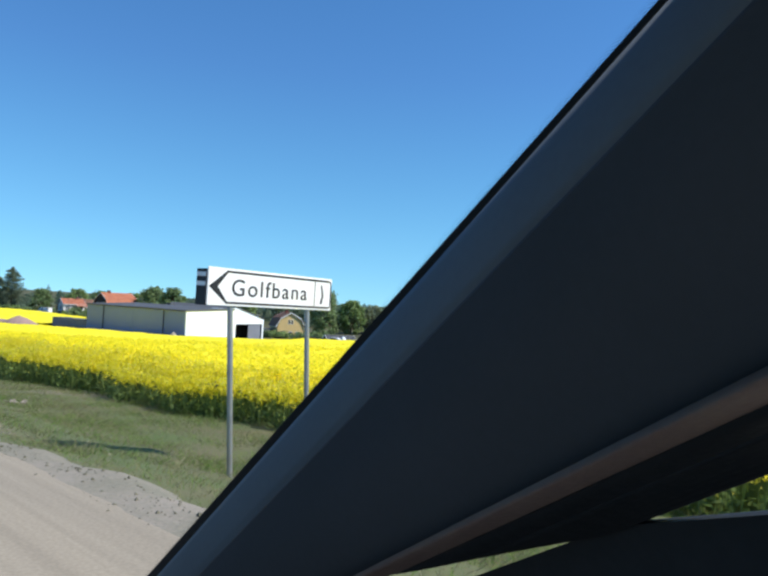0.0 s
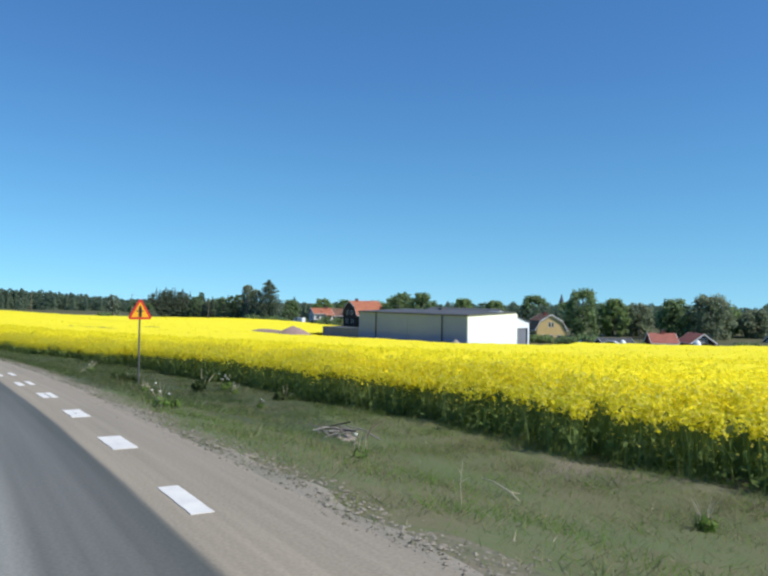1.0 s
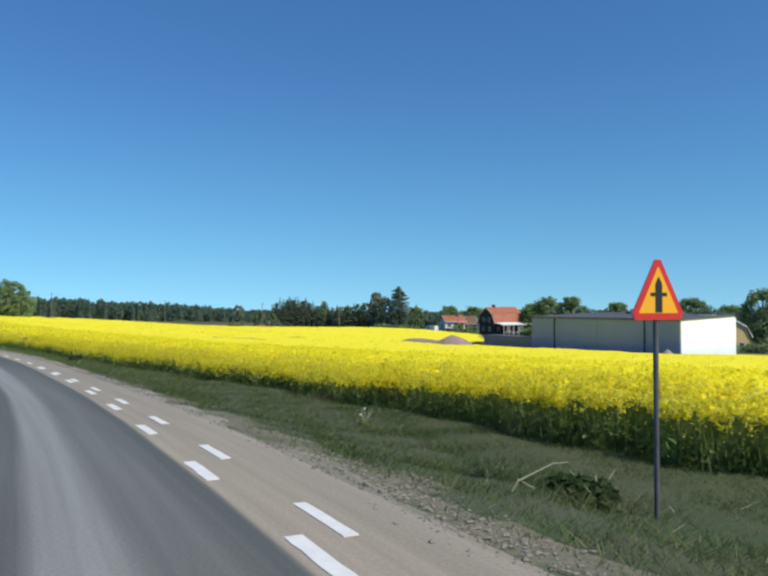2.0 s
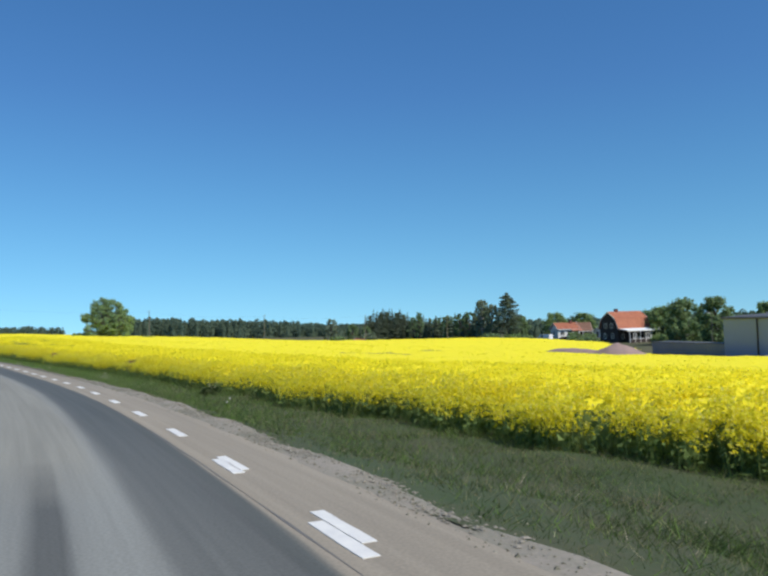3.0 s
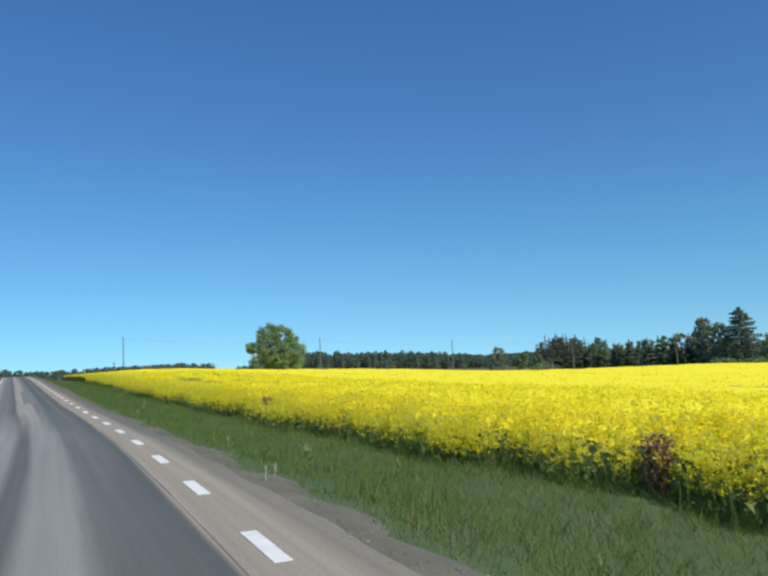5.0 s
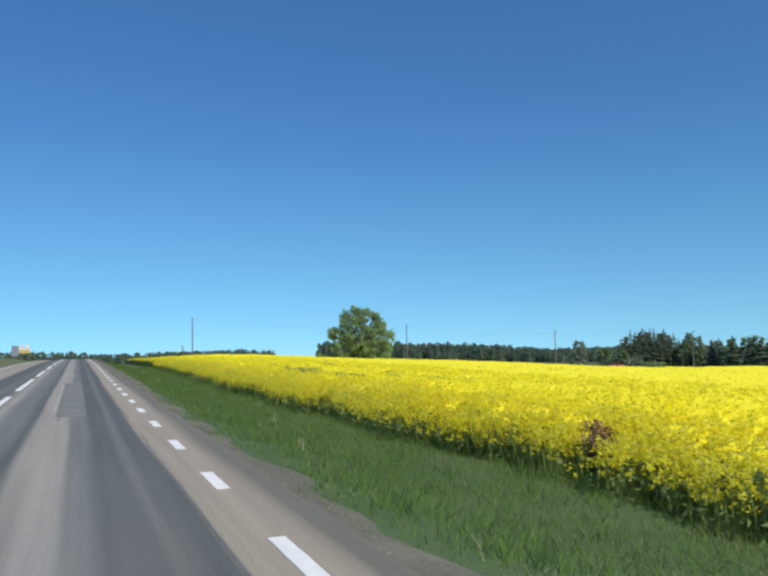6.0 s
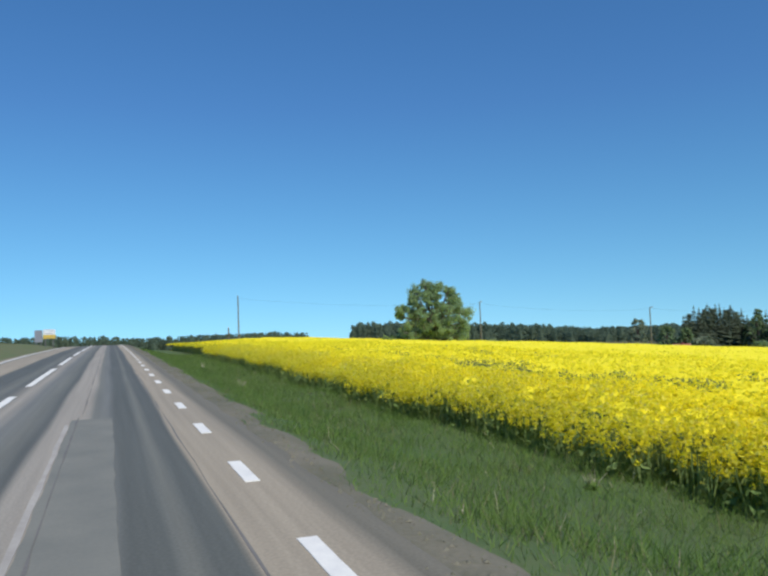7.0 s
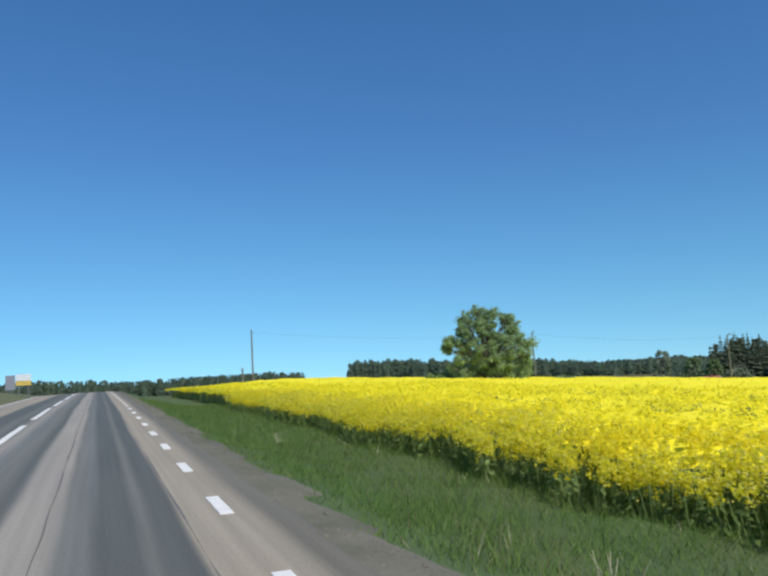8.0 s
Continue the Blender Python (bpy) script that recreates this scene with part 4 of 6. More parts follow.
def _gable(D, eave, ridge, x0=0.0):
    bm = bmesh.new()
    q = [(0.0, -0.6), (0.0, eave - 0.1), (-D + 0.6, ridge - 0.08), (-D, ridge - 0.3), (-D, -0.6)]
    a = [bm.verts.new((x0 - 0.02, y - 0.2 if y == 0.0 else y, z)) for y, z in q]
    b = [bm.verts.new((x0 + 0.18, y - 0.2 if y == 0.0 else y, z)) for y, z in q]
    bm.faces.new(a)
    bm.faces.new(b[::-1])
    for i in range(len(a)):
        j = (i + 1) % len(a)
        bm.faces.new((a[i], a[j], b[j], b[i]))
    for v in a[:2] + b[:2]:
        v.co.y = 0.012
    return bm


def rear_barn():
    """White-gabled farm shed behind the long barn, half of its end open: local y along the gable, x into its length."""
    rz = math.degrees(math.atan2(0.475, -0.88))
    ob = thing("open_shed", pose(-29.9, 180.0, -10.2, 0, 0, rz), "white gabled farm shed with an open bay and sliding door", "shed")
    W, e, rise, L = 22.0, 5.75, 2.85, 20.0
    yz = lambda pts, x0, x1: _end(pts, x0, x1)
    part("fascia", yz([(0, e), (W / 2, e + rise), (W, e), (W, e - 1.3), (0, e - 1.3)], 0.0, 0.18), "sheet_white", ob, "white gable over the open bay")
    part("corner_post", box(0.0, 0.0, -0.8, 0.2, 0.55, e - 1.3), "sheet_white", ob, "white corner post")
    part("end_wall", box(0.0, 10.6, -0.8, 0.18, W, e - 1.3), "sheet_white", ob, "white end wall")
    part("sliding_door", box(0.25, 0.9, -0.7, 0.35, 5.6, e - 1.35), "sheet_dark", ob, "grey sliding door")
    # added dark sheet that stands for the shade inside the open bay
    part("bay_shade", box(4.0, 0.2, -0.8, 4.2, W - 0.2, e), "plank_dark", ob, "near-black sheet standing for the shade in the bay")
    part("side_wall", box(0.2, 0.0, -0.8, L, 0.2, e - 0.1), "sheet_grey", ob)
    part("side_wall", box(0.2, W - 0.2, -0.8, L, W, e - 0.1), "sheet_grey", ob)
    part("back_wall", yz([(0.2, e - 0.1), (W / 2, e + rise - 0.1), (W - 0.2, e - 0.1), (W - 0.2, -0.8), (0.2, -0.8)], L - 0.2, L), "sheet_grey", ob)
    for y0, y1 in ((-0.4, W / 2), (W + 0.4, W / 2)):
        part("roof", _slab([(y0, e - 0.05), (y1, e + rise + 0.05)], -0.3, L + 0.3, 0.14), "roof_grey", ob)


def _end(q, x0, x1):
    """An upright plate across the shed with the outline q of (y, z)."""
    bm = bmesh.new()
    a, b = [bm.verts.new((x0, y, z)) for y, z in q], [bm.verts.new((x1, y, z)) for y, z in q]
    bm.faces.new(a)
    bm.faces.new(b[::-1])
    for i in range(len(q)):
        j = (i + 1) % len(q)
        bm.faces.new((a[i], a[j], b[j], b[i]))
    return bm


def _slab(line, x0, x1, t):
    bm = bmesh.new()
    (ya, za), (yb, zb) = line
    vs = [bm.verts.new(p) for x in (x0, x1) for p in ((x, ya, za), (x, yb, zb), (x, yb, zb + t), (x, ya, za + t))]
    for q in ((0, 1, 2, 3), (7, 6, 5, 4), (0, 4, 5, 1), (1, 5, 6, 2), (2, 6, 7, 3), (3, 7, 4, 0)):
        bm.faces.new([vs[i] for i in q])
    return bm


def church():
    ob = thing("church", pose(-70, 1003, -16), "far dark church spire above the trees", "church")
    part("tower", box(-3, -3, 0, 3, 3, 14), "plank_white", ob)
    bm = bmesh.new()
    bmesh.ops.create_cone(bm, cap_ends=True, segments=8, radius1=3.6, radius2=0.15, depth=11.8, matrix=Matrix.Translation((0, 0, 19.9)))
    part("spire", bm, "roof_grey", ob)


village()
barn()
rear_barn()
church()


# ---- posts, board, mound, vehicles ----
def street_lamp(x, y, top, label, arm=True, turn=20, r=0.125):
    base = ground_at(x, y)
    h = top - base
    ob = thing("street_lamp", pose(x, y, base, 0, 0, turn), label, "street lamp", "lamps along the side road")
    part("pole", tube((0, 0, -0.5), (0, 0, h), r, r * 0.62, n=12), "wood_pole", ob)
    if arm:
        a = part("arm", tube((0, 0, h - 0.25), (0.55, 0, h + 0.05), 0.04, n=8), "steel", ob)
        part("lamp_head", box(0.45, -0.13, h - 0.02, 1.05, 0.13, h + 0.14, 0.04), "steel", a, "grey lamp head")
    else:
        part("cap", tube((0, 0, h), (0, 0, h + 0.12), r * 0.75, r * 0.2, n=12), "steel", ob)
        part("insulator", tube((0, -0.3, h - 0.3), (0, 0.3, h - 0.3), 0.035, n=8), "steel_dark", ob)
    return ob


street_lamp(-207.5, 123.3, 5.02, "tall weathered pole at the edge of the yellow field", False, 60)
for x, y, top in ((-191.1, 159.6, 3.1), (-174.0, 183.8, 1.2), (-157.6, 208.3, 0.5), (-139.9, 225.0, -0.5)):
    street_lamp(x, y, top, "weathered pole with a small lamp arm beyond the field", True, -35)


def cable(a, b, sag):
    """A thin hanging cable between two places."""
    a, b = Vector(a), Vector(b)
    ob = thing("overhead_cable", pose(0, 0, 0), "thin dark overhead cable hung between poles", "cable", "cables over the field")
    pts = [a.lerp(b, k / 10) - Vector((0, 0, sag * 4 * (k / 10) * (1 - k / 10))) for k in range(11)]
    bm = bmesh.new()
    for p, q in zip(pts[:-1], pts[1:]):
        tube(p, q, 0.006, n=4, bm=bm)
    part("wire", bm, "black", ob)


LINE = ((-207.5, 123.3, 4.7), (-191.1, 159.6, 2.9), (-174.0, 183.8, 1.0), (-157.6, 208.3, 0.3), (-139.9, 225.0, -0.7))
for p, q in zip(LINE, LINE[1:]):
    cable(p, q, 0.7)
street_lamp(-202.2, 118.7, 0.2, "short bare wooden post beyond the field", False)
street_lamp(-106.5, 243, -3.9, "slim grey lamp post beside the dark house", True, 150, 0.07)
street_lamp(-63.9, 191.1, -1.4, "slim grey lamp post behind the barn", True, 200, 0.07)
street_lamp(-6.0, 182, -4.0, "slim grey lamp post near the cottages", True, 90, 0.07)


def billboard():
    x0, y0 = -224.0, 98.9
    base = ground_at(x0, y0)
    ob = thing("billboard", pose(x0, y0, base, 0, 0, 75), "slatted white and yellow board with grey end panel on posts", "billboard")
    top = 1.05 - base
    for x in (0.25, 0.85, 1.45, 2.5):
        part("post", box(x - 0.06, 0.08, -0.5, x + 0.06, 0.2, top - 0.12), "steel_dark", ob)
    part("side_panel", box(0.0, 0.0, top - 1.9, 1.06, 0.06, top - 0.12, 0.015), "sheet_dark", ob, "blue-grey end panel")
    part("backing", box(1.13, 0.0, top - 1.38, 2.79, 0.05, top - 0.02, 0.01), "sheet_dark", ob)
    n = 7
    for k in range(n):
        z = top - 1.37 + 1.37 * k / n
        part("slat", box(1.12, -0.06, z, 2.80, 0.0, z + 1.37 / n - 0.07, 0.01), "board_yellow" if k < 3 else "sheet_white", ob)


billboard()


def mound():
    bm = bmesh.new()
    bmesh.ops.create_grid(bm, x_segments=36, y_segments=30, size=1)
    for v in bm.verts:
        r = min(1.0, math.hypot(v.co.x, v.co.y))
        h = 3.3 * (1 - r) ** 1.0 * (1 - 0.25 * (1 - r))
        p = Vector((v.co.x * 6.2, v.co.y * 4.2, 0))
        v.co = Vector((p.x, p.y, h + 0.16 * noise.noise(p * 0.9) * (1 - r) + 0.05 * noise.noise(p * 3) - 0.15))
    ob = thing("gravel_heap", pose(-67.5, 133.5, ground_at(-67.5, 133.5) + 0.25, 0, 0, 145), "heap of pinkish gravel at the edge of the field", "gravel heap")
    p = part("heap", bm, "mound", ob)
    for f in p.data.polygons:
        f.use_smooth = True
    bm = bmesh.new()
    bmesh.ops.create_grid(bm, x_segments=40, y_segments=10, size=1)
    for v in bm.verts:
        r = min(1.0, math.hypot(v.co.x, v.co.y))
        q = Vector((v.co.x * 9, v.co.y * 2.6, 0))
        v.co = Vector((q.x + 9.0, q.y, 1.42 * (1 - r ** 3) + 0.12 * noise.noise(q * 0.8) * (1 - r) - 0.1))
    part("spill", bm, "mound", ob, "low spread of spilled gravel")


mound()


def small_heap(x, y, wide, high, seed):
    """A low heap of pale gravel against the barn."""
    r = np.random.default_rng(seed)
    bm = bmesh.new()
    bmesh.ops.create_grid(bm, x_segments=22, y_segments=18, size=1)
    o = Vector(r.normal(size=3) * 9)
    for v in bm.verts:
        q = min(1.0, math.hypot(v.co.x, v.co.y))
        pt = Vector((v.co.x * wide, v.co.y * wide * 0.7, 0))
        v.co = Vector((pt.x, pt.y, high * (1 - q) * (1 - 0.2 * (1 - q)) + 0.14 * noise.noise(pt * 1.1 + o) * (1 - q) - 0.1))
    ob = thing("gravel_heap", pose(x, y, ground_at(x, y), 0, 0, 150), "small pale gravel heap beside the grey barn wall", "gravel heap")
    ob2 = part("heap", bm, "heap_pale", ob)
    for f in ob2.data.polygons:
        f.use_smooth = True


small_heap(-49.6, 127.3, 2.1, 1.75, 1)
small_heap(-42.8, 123.7, 1.8, 1.6, 2)
small_heap(-34.6, 119.1, 1.9, 2.1, 3)


def car(name, m, label, paint, long=4.4, wide=1.75, high=1.45, van=False):
    ob = thing(name, m, label, "car")
    hw = wide / 2
    if van:
        prof = [(-long / 2, 0.35), (long / 2, 0.35), (long / 2, 0.95), (long / 2 - 0.8, 1.15), (long / 2 - 1.5, high - 0.05), (long / 2 - 1.8, high), (-long / 2, high)]
    else:
        prof = [(-long / 2, 0.35), (long / 2, 0.35), (long / 2, 0.75), (long / 2 - 1.1, 0.92), (long / 2 - 1.9, high), (-long / 2 + 0.9, high), (-long / 2 + 0.1, 0.95)]
    bm = prism(prof, -hw, hw)
    bmesh.ops.bevel(bm, geom=bm.edges[:], offset=0.07, segments=2, affect="EDGES")
    part("body", bm, paint, ob)
    zc = 0.98 if not van else 1.2
    for sg in (-1, 1):
        y0, y1 = (hw - 0.02, hw + 0.012) if sg > 0 else (-hw - 0.012, -hw + 0.02)
        part("side_window", prism([(long / 2 - 1.75, zc), (long / 2 - 2.1, high - 0.12), (0.0 if van else -long / 2 + 1.0, high - 0.12), (0.0 if van else -long / 2 + 0.7, zc)], y0, y1), "glass", ob, "dark side window")
        for x in (-long / 2 + 0.85, long / 2 - 0.9):
            w = part("wheel", tube((x, sg * (hw - 0.2), 0.32), (x, sg * (hw + 0.015), 0.32), 0.32, n=20), "rubber", ob)
            part("rim", tube((x, sg * (hw + 0.0), 0.32), (x, sg * (hw + 0.025), 0.32), 0.19, n=16), "steel", w)
    part("bumper", box(long / 2 - 0.05, -hw + 0.1, 0.38, long / 2 + 0.06, hw - 0.1, 0.6, 0.03), "rubber", ob)
    return ob


car("van", pose(-123.5, 262.0, ground_at(-123.5, 262.0), 0, 0, 160), "white delivery van parked near the low house", "van", 5.2, 1.95, 2.2, True)
car("car", pose(-118.0, 264.5, ground_at(-118.0, 264.5), 0, 0, 165), "dark car parked near the low house", "car_paint")
car("car", pose(-17.0, 180.5, ground_at(-17.0, 180.5), 0, 0, 10), "dark car parked by the sheds", "car_paint")
car("car", pose(-11.5, 181.5, ground_at(-11.5, 181.5), 0, 0, -15), "white car parked by the sheds", "van")
_x, _y = at(392.0, -4.6)
car("car", pose(float(_x), float(_y), float(road_z(392.0)) + 0.02, 0, 0, -20), "white car coming up behind the crest of the road", "van")


# ---- trees ----
def leaf_cloud(centres, radii, per, size, seed, flat=0.75, loose=False):
    """Small leaves scattered in the clumps; returns verts and faces."""
    r = np.random.default_rng(seed)
    c = np.repeat(np.asarray(centres, float), per, 0)
    rad = np.repeat(np.asarray(radii, float), per)
    d = r.normal(size=(len(c), 3))
    d /= np.linalg.norm(d, axis=1)[:, None]
    reach = np.minimum(np.abs(r.normal(0, 0.7, len(c))), r.uniform(0.85, 1.2, len(c))) if loose else r.uniform(0.45, 1.0, len(c)) ** 0.6
    p = c + d * (rad * reach)[:, None] * (1, 1, flat)
    # leaves lie roughly along the outside of the clump, turned up to the light
    face = d * 0.8 + (0, 0, 0.55) + r.normal(0, 0.55, (len(c), 3))
    a = np.cross(face, r.normal(size=(len(c), 3)))
    a /= np.linalg.norm(a, axis=1)[:, None]
    b = np.cross(face, a)
    b /= np.linalg.norm(b, axis=1)[:, None]
    s = size * r.uniform(0.6, 1.3, len(c))[:, None]
    a, b = a * s * 1.15, b * s * 0.72
    v = np.stack([p - a - b * 0.65, p + a - b * 0.65, p + b * 1.35], 1).reshape(-1, 3)
    return v, np.arange(len(v)).reshape(-1, 3)


def limb_mesh(segs, n=7):
    """Tapered tubes joined into one bmesh: (a, b, radius at a, radius at b)."""
    bm = bmesh.new()
    for a, b, r0, r1 in segs:
        tube(a, b, r0, r1, n, bm)
    return bm


def broadleaf(name, x, y, top, width, label, leaf="leaf", seed=1, clumps=34, per=70, size=0.32, lowest=0.12, bark="bark", outline=None, base=None, lobe=(0.10, 0.17)):
    base = ground_at(x, y) if base is None else base
    h = top - base
    r = np.random.default_rng(seed)
    ob = thing(name, pose(x, y, base, 0, 0, float(r.uniform(0, 360))), label, "tree")
    cs, rs = [], []
    for i in range(clumps):
        z = lowest + (1 - lowest) * (i + 0.5) / clumps
        t = (z - lowest) / (1 - lowest)
        prof = math.sin(math.pi * min(1.0, 0.16 + 0.80 * t)) ** 0.65
        if outline:
            prof = float(np.interp(t, np.linspace(0, 1, len(outline)), outline))
        an = i * 2.39996 + r.uniform(-0.5, 0.5)
        rr = width / 2 * prof * math.sqrt(r.uniform(0.25, 1.0)) * 0.86
        rad = width * r.uniform(*lobe)
        cs.append((math.cos(an) * rr, math.sin(an) * rr, min(h - rad * 0.7, z * h)))
        rs.append(rad)
    fork = h * 0.22
    segs = [((0, 0, -0.4), (0, 0, fork), h * 0.032, h * 0.025), ((0, 0, fork), (0.15, 0.1, h * 0.6), h * 0.025, h * 0.012), ((0.15, 0.1, h * 0.6), (0.1, 0.0, h * 0.9), h * 0.012, h * 0.003)]
    for c in cs[:: 2]:
        st = Vector((0.08, 0.05, max(fork * 0.8, min(c[2] * 0.6, h * 0.6))))
        mid = st.lerp(Vector(c), 0.55) + Vector((0, 0, h * 0.02))
        segs += [(st, mid, h * 0.011, h * 0.007), (mid, c, h * 0.007, h * 0.002)]
    part("trunk", limb_mesh(segs), bark, ob)
    v, f = leaf_cloud(cs, rs, per, size, seed + 50, 0.8, True)
    crown = new("crown", mesh_np("crown", v, f, [leaf]))
    crown.parent = ob
    return ob


def conifer_arrays(h, w, seed, layers=24, arms=9, low=0.08, rough=0.17):
    r = np.random.default_rng(seed)
    v, f = [], []
    for i in range(layers):
        t = i / (layers - 1)
        z = h * (low + (1 - low) * min(1.0, t + r.uniform(-0.4, 0.4) / layers))
        reach = w / 2 * min(1.0, 1.75 * (1 - t)) ** 0.85 * r.uniform(1 - rough * 1.2, 1 + rough) + 0.12
        for k in range(arms):
            an = 2 * math.pi * (k + r.uniform(-0.3, 0.3)) / arms + i * 0.7
            L = reach * r.uniform(0.7 - rough, 1.0 + rough)
            c, s = math.cos(an), math.sin(an)
            wd = 0.42 * L + 0.18
            drop = -0.28 * L
            b = len(v)
            v += [(0, 0, z + 0.12), (c * L * 0.55 - s * wd, s * L * 0.55 + c * wd, z + drop * 0.5), (c * L, s * L, z + drop * 0.75), (c * L * 0.55 + s * wd, s * L * 0.55 - c * wd, z + drop * 0.5),
                  (c * L * 0.5, s * L * 0.5, z - 0.45 - 0.1 * L)]
            f += [(b, b + 1, b + 2), (b, b + 2, b + 3), (b, b + 4, b + 2)]
    return np.array(v), np.array(f)


def conifer(name, x, y, top, width, label, seed=1, layers=24, arms=9, leaf="needle", low=0.08, rough=0.17):
    base = ground_at(x, y)
    h = top - base
    ob = thing(name, pose(x, y, base), label, "tree")
    part("trunk", tube((0, 0, -0.4), (0, 0, h * 0.97), h * 0.018, 0.02, 8), "bark", ob)
    v, f = conifer_arrays(h, width, seed, layers, arms, low, rough)
    crown = new("crown", mesh_np("crown", v, f, [leaf]))
    crown.parent = ob
    return ob


# the lone tree in the field: boughs as lobes, across and below the top, with their reach
LOBES = ((-0.95, -0.75, 1.05), (1.05, -0.9, 1.0), (2.4, -1.6, 1.0), (-2.7, -1.5, 0.95), (-2.8, -2.7, 0.95), (-1.1, -2.1, 1.1), (3.4, -3.1, 1.1), (2.9, -2.5, 0.9), (4.55, -4.8, 1.15), (2.3, -4.4, 1.0),
         (-4.7, -4.2, 0.95), (-5.0, -5.0, 0.75), (-3.5, -4.4, 0.7), (-3.4, -6.2, 1.05), (-1.8, -4.3, 0.9), (-1.5, -6.3, 1.2), (0.4, -6.3, 1.1), (2.2, -6.3, 1.1), (3.9, -6.3, 1.1), (4.6, -7.2, 1.1),
         (0.2, -3.4, 0.7), (0.9, -2.3, 0.7), (0.3, -4.9, 0.8), (-0.3, -1.4, 0.8), (3.6, -4.2, 0.9), (-3.0, -5.2, 0.8), (-4.2, -7.6, 1.1), (-2.4, -8.0, 1.2), (0.0, -8.1, 1.2), (2.2, -8.0, 1.2), (4.0, -8.4, 1.1), (0.7, -5.6, 0.9), (-0.8, -5.3, 0.9), (1.3, -3.8, 0.8), (-0.7, -3.0, 0.8), (1.3, -7.2, 1.0), (-0.8, -7.2, 1.0), (3.0, -5.4, 0.9), (-2.4, -3.5, 0.8))


def lone_tree(x, y, top, seed=11):
    r = np.random.default_rng(seed)
    base = ground_at(x, y)
    h = top - base
    ob = thing("field_tree", pose(x, y, base, 0, 0, 43), "broad light green tree standing alone beyond the yellow field", "tree")
    fork = Vector((0, 0, h * 0.24))
    segs = [((0, 0, -0.4), fork, 0.42, 0.33)]
    cs, rs = [], []
    for lx, dz, rad in LOBES:
        z = h + dz
        half = math.sqrt(max(0.2, 1 - (lx / 5.9) ** 2)) * float(np.interp(-dz, (0.5, 3, 6, 9), (1.6, 3.6, 4.8, 4.2)))
        for back in (-0.9, -0.1, 0.7):
            c = Vector((lx + r.normal(0, 0.2), half * (back + r.uniform(-0.2, 0.2)), z + r.normal(0, 0.15)))
            st = Vector((lx * 0.06, c.y * 0.05, min(fork.z + 0.12 * c.z, c.z * 0.6)))
            mid = st.lerp(c, 0.5) + Vector((r.normal(0, 0.15), r.normal(0, 0.15), 0.25))
            segs += [(fork, st, 0.2, 0.16), (st, mid, 0.15, 0.09), (mid, c, 0.09, 0.03)]
            for _ in range(7):
                d = Vector(r.normal(size=3)).normalized() * rad * r.uniform(0.35, 0.95)
                q = c + Vector((d.x, d.y, d.z * 0.8))
                segs.append((c.lerp(mid, 0.3), q, 0.03, 0.01))
                cs.append(tuple(q))
                rs.append(rad * r.uniform(0.4, 0.66))
    part("trunk", limb_mesh(segs, 6), "bark_grey", ob, "pale grey-brown trunk and limbs")
    v, f = leaf_cloud(cs, rs, 74, 0.108, seed + 50, 0.85, True)
    crown = new("crown", mesh_np("crown", v, f, ["leaf_oak"]))
    crown.parent = ob


lone_tree(-186.2, 143.7, 6.0)
# trees about the village
for i, (x, y, top, w, leaf) in enumerate((
        (-69, 234, 2.4, 10.5, "leaf_dark"), (-78, 243, 2.3, 11.0, "leaf_dark"), (-58, 246, 0.8, 9.0, "leaf"), (-88, 268, 0.6, 10, "leaf"), (-50, 262, 0.2, 9.0, "leaf"),
        (-152, 357, -0.2, 13.0, "leaf"), (-168, 352, -1.0, 12.0, "leaf_dark"), (-137, 350, -0.6, 12.0, "leaf"), (-120, 345, -0.8, 13.0, "leaf"), (-105, 330, -0.5, 12.0, "leaf_dark"),
        (-40, 300, 2.6, 12.5, "leaf_dark"), (-28, 300, 0.0, 11, "leaf"), (-20, 243, 4.4, 13.5, "leaf_dark"), (-11, 247, 1.5, 10.0, "leaf"), (6, 239, 1.6, 11.5, "leaf_dark"), (15.5, 236.4, 3.0, 14.5, "leaf_grey"),
        (29, 246, -1.2, 12.0, "leaf_grey"), (-4, 252, 0.0, 11.0, "leaf_grey"), (22, 252, -0.6, 11.0, "leaf"), (46, 250, 0.0, 13.0, "leaf"), (60, 262, -0.5, 13, "leaf_dark"))):
    broadleaf("tree", x, y, top, w, {"leaf": "round leafy tree in fresh green behind the houses", "leaf_dark": "dense dark green leafy tree near the houses", "leaf_grey": "grey-green leafy tree behind the cottages"}[leaf], leaf, 30 + i, 50, 110, 0.36, 0.05)


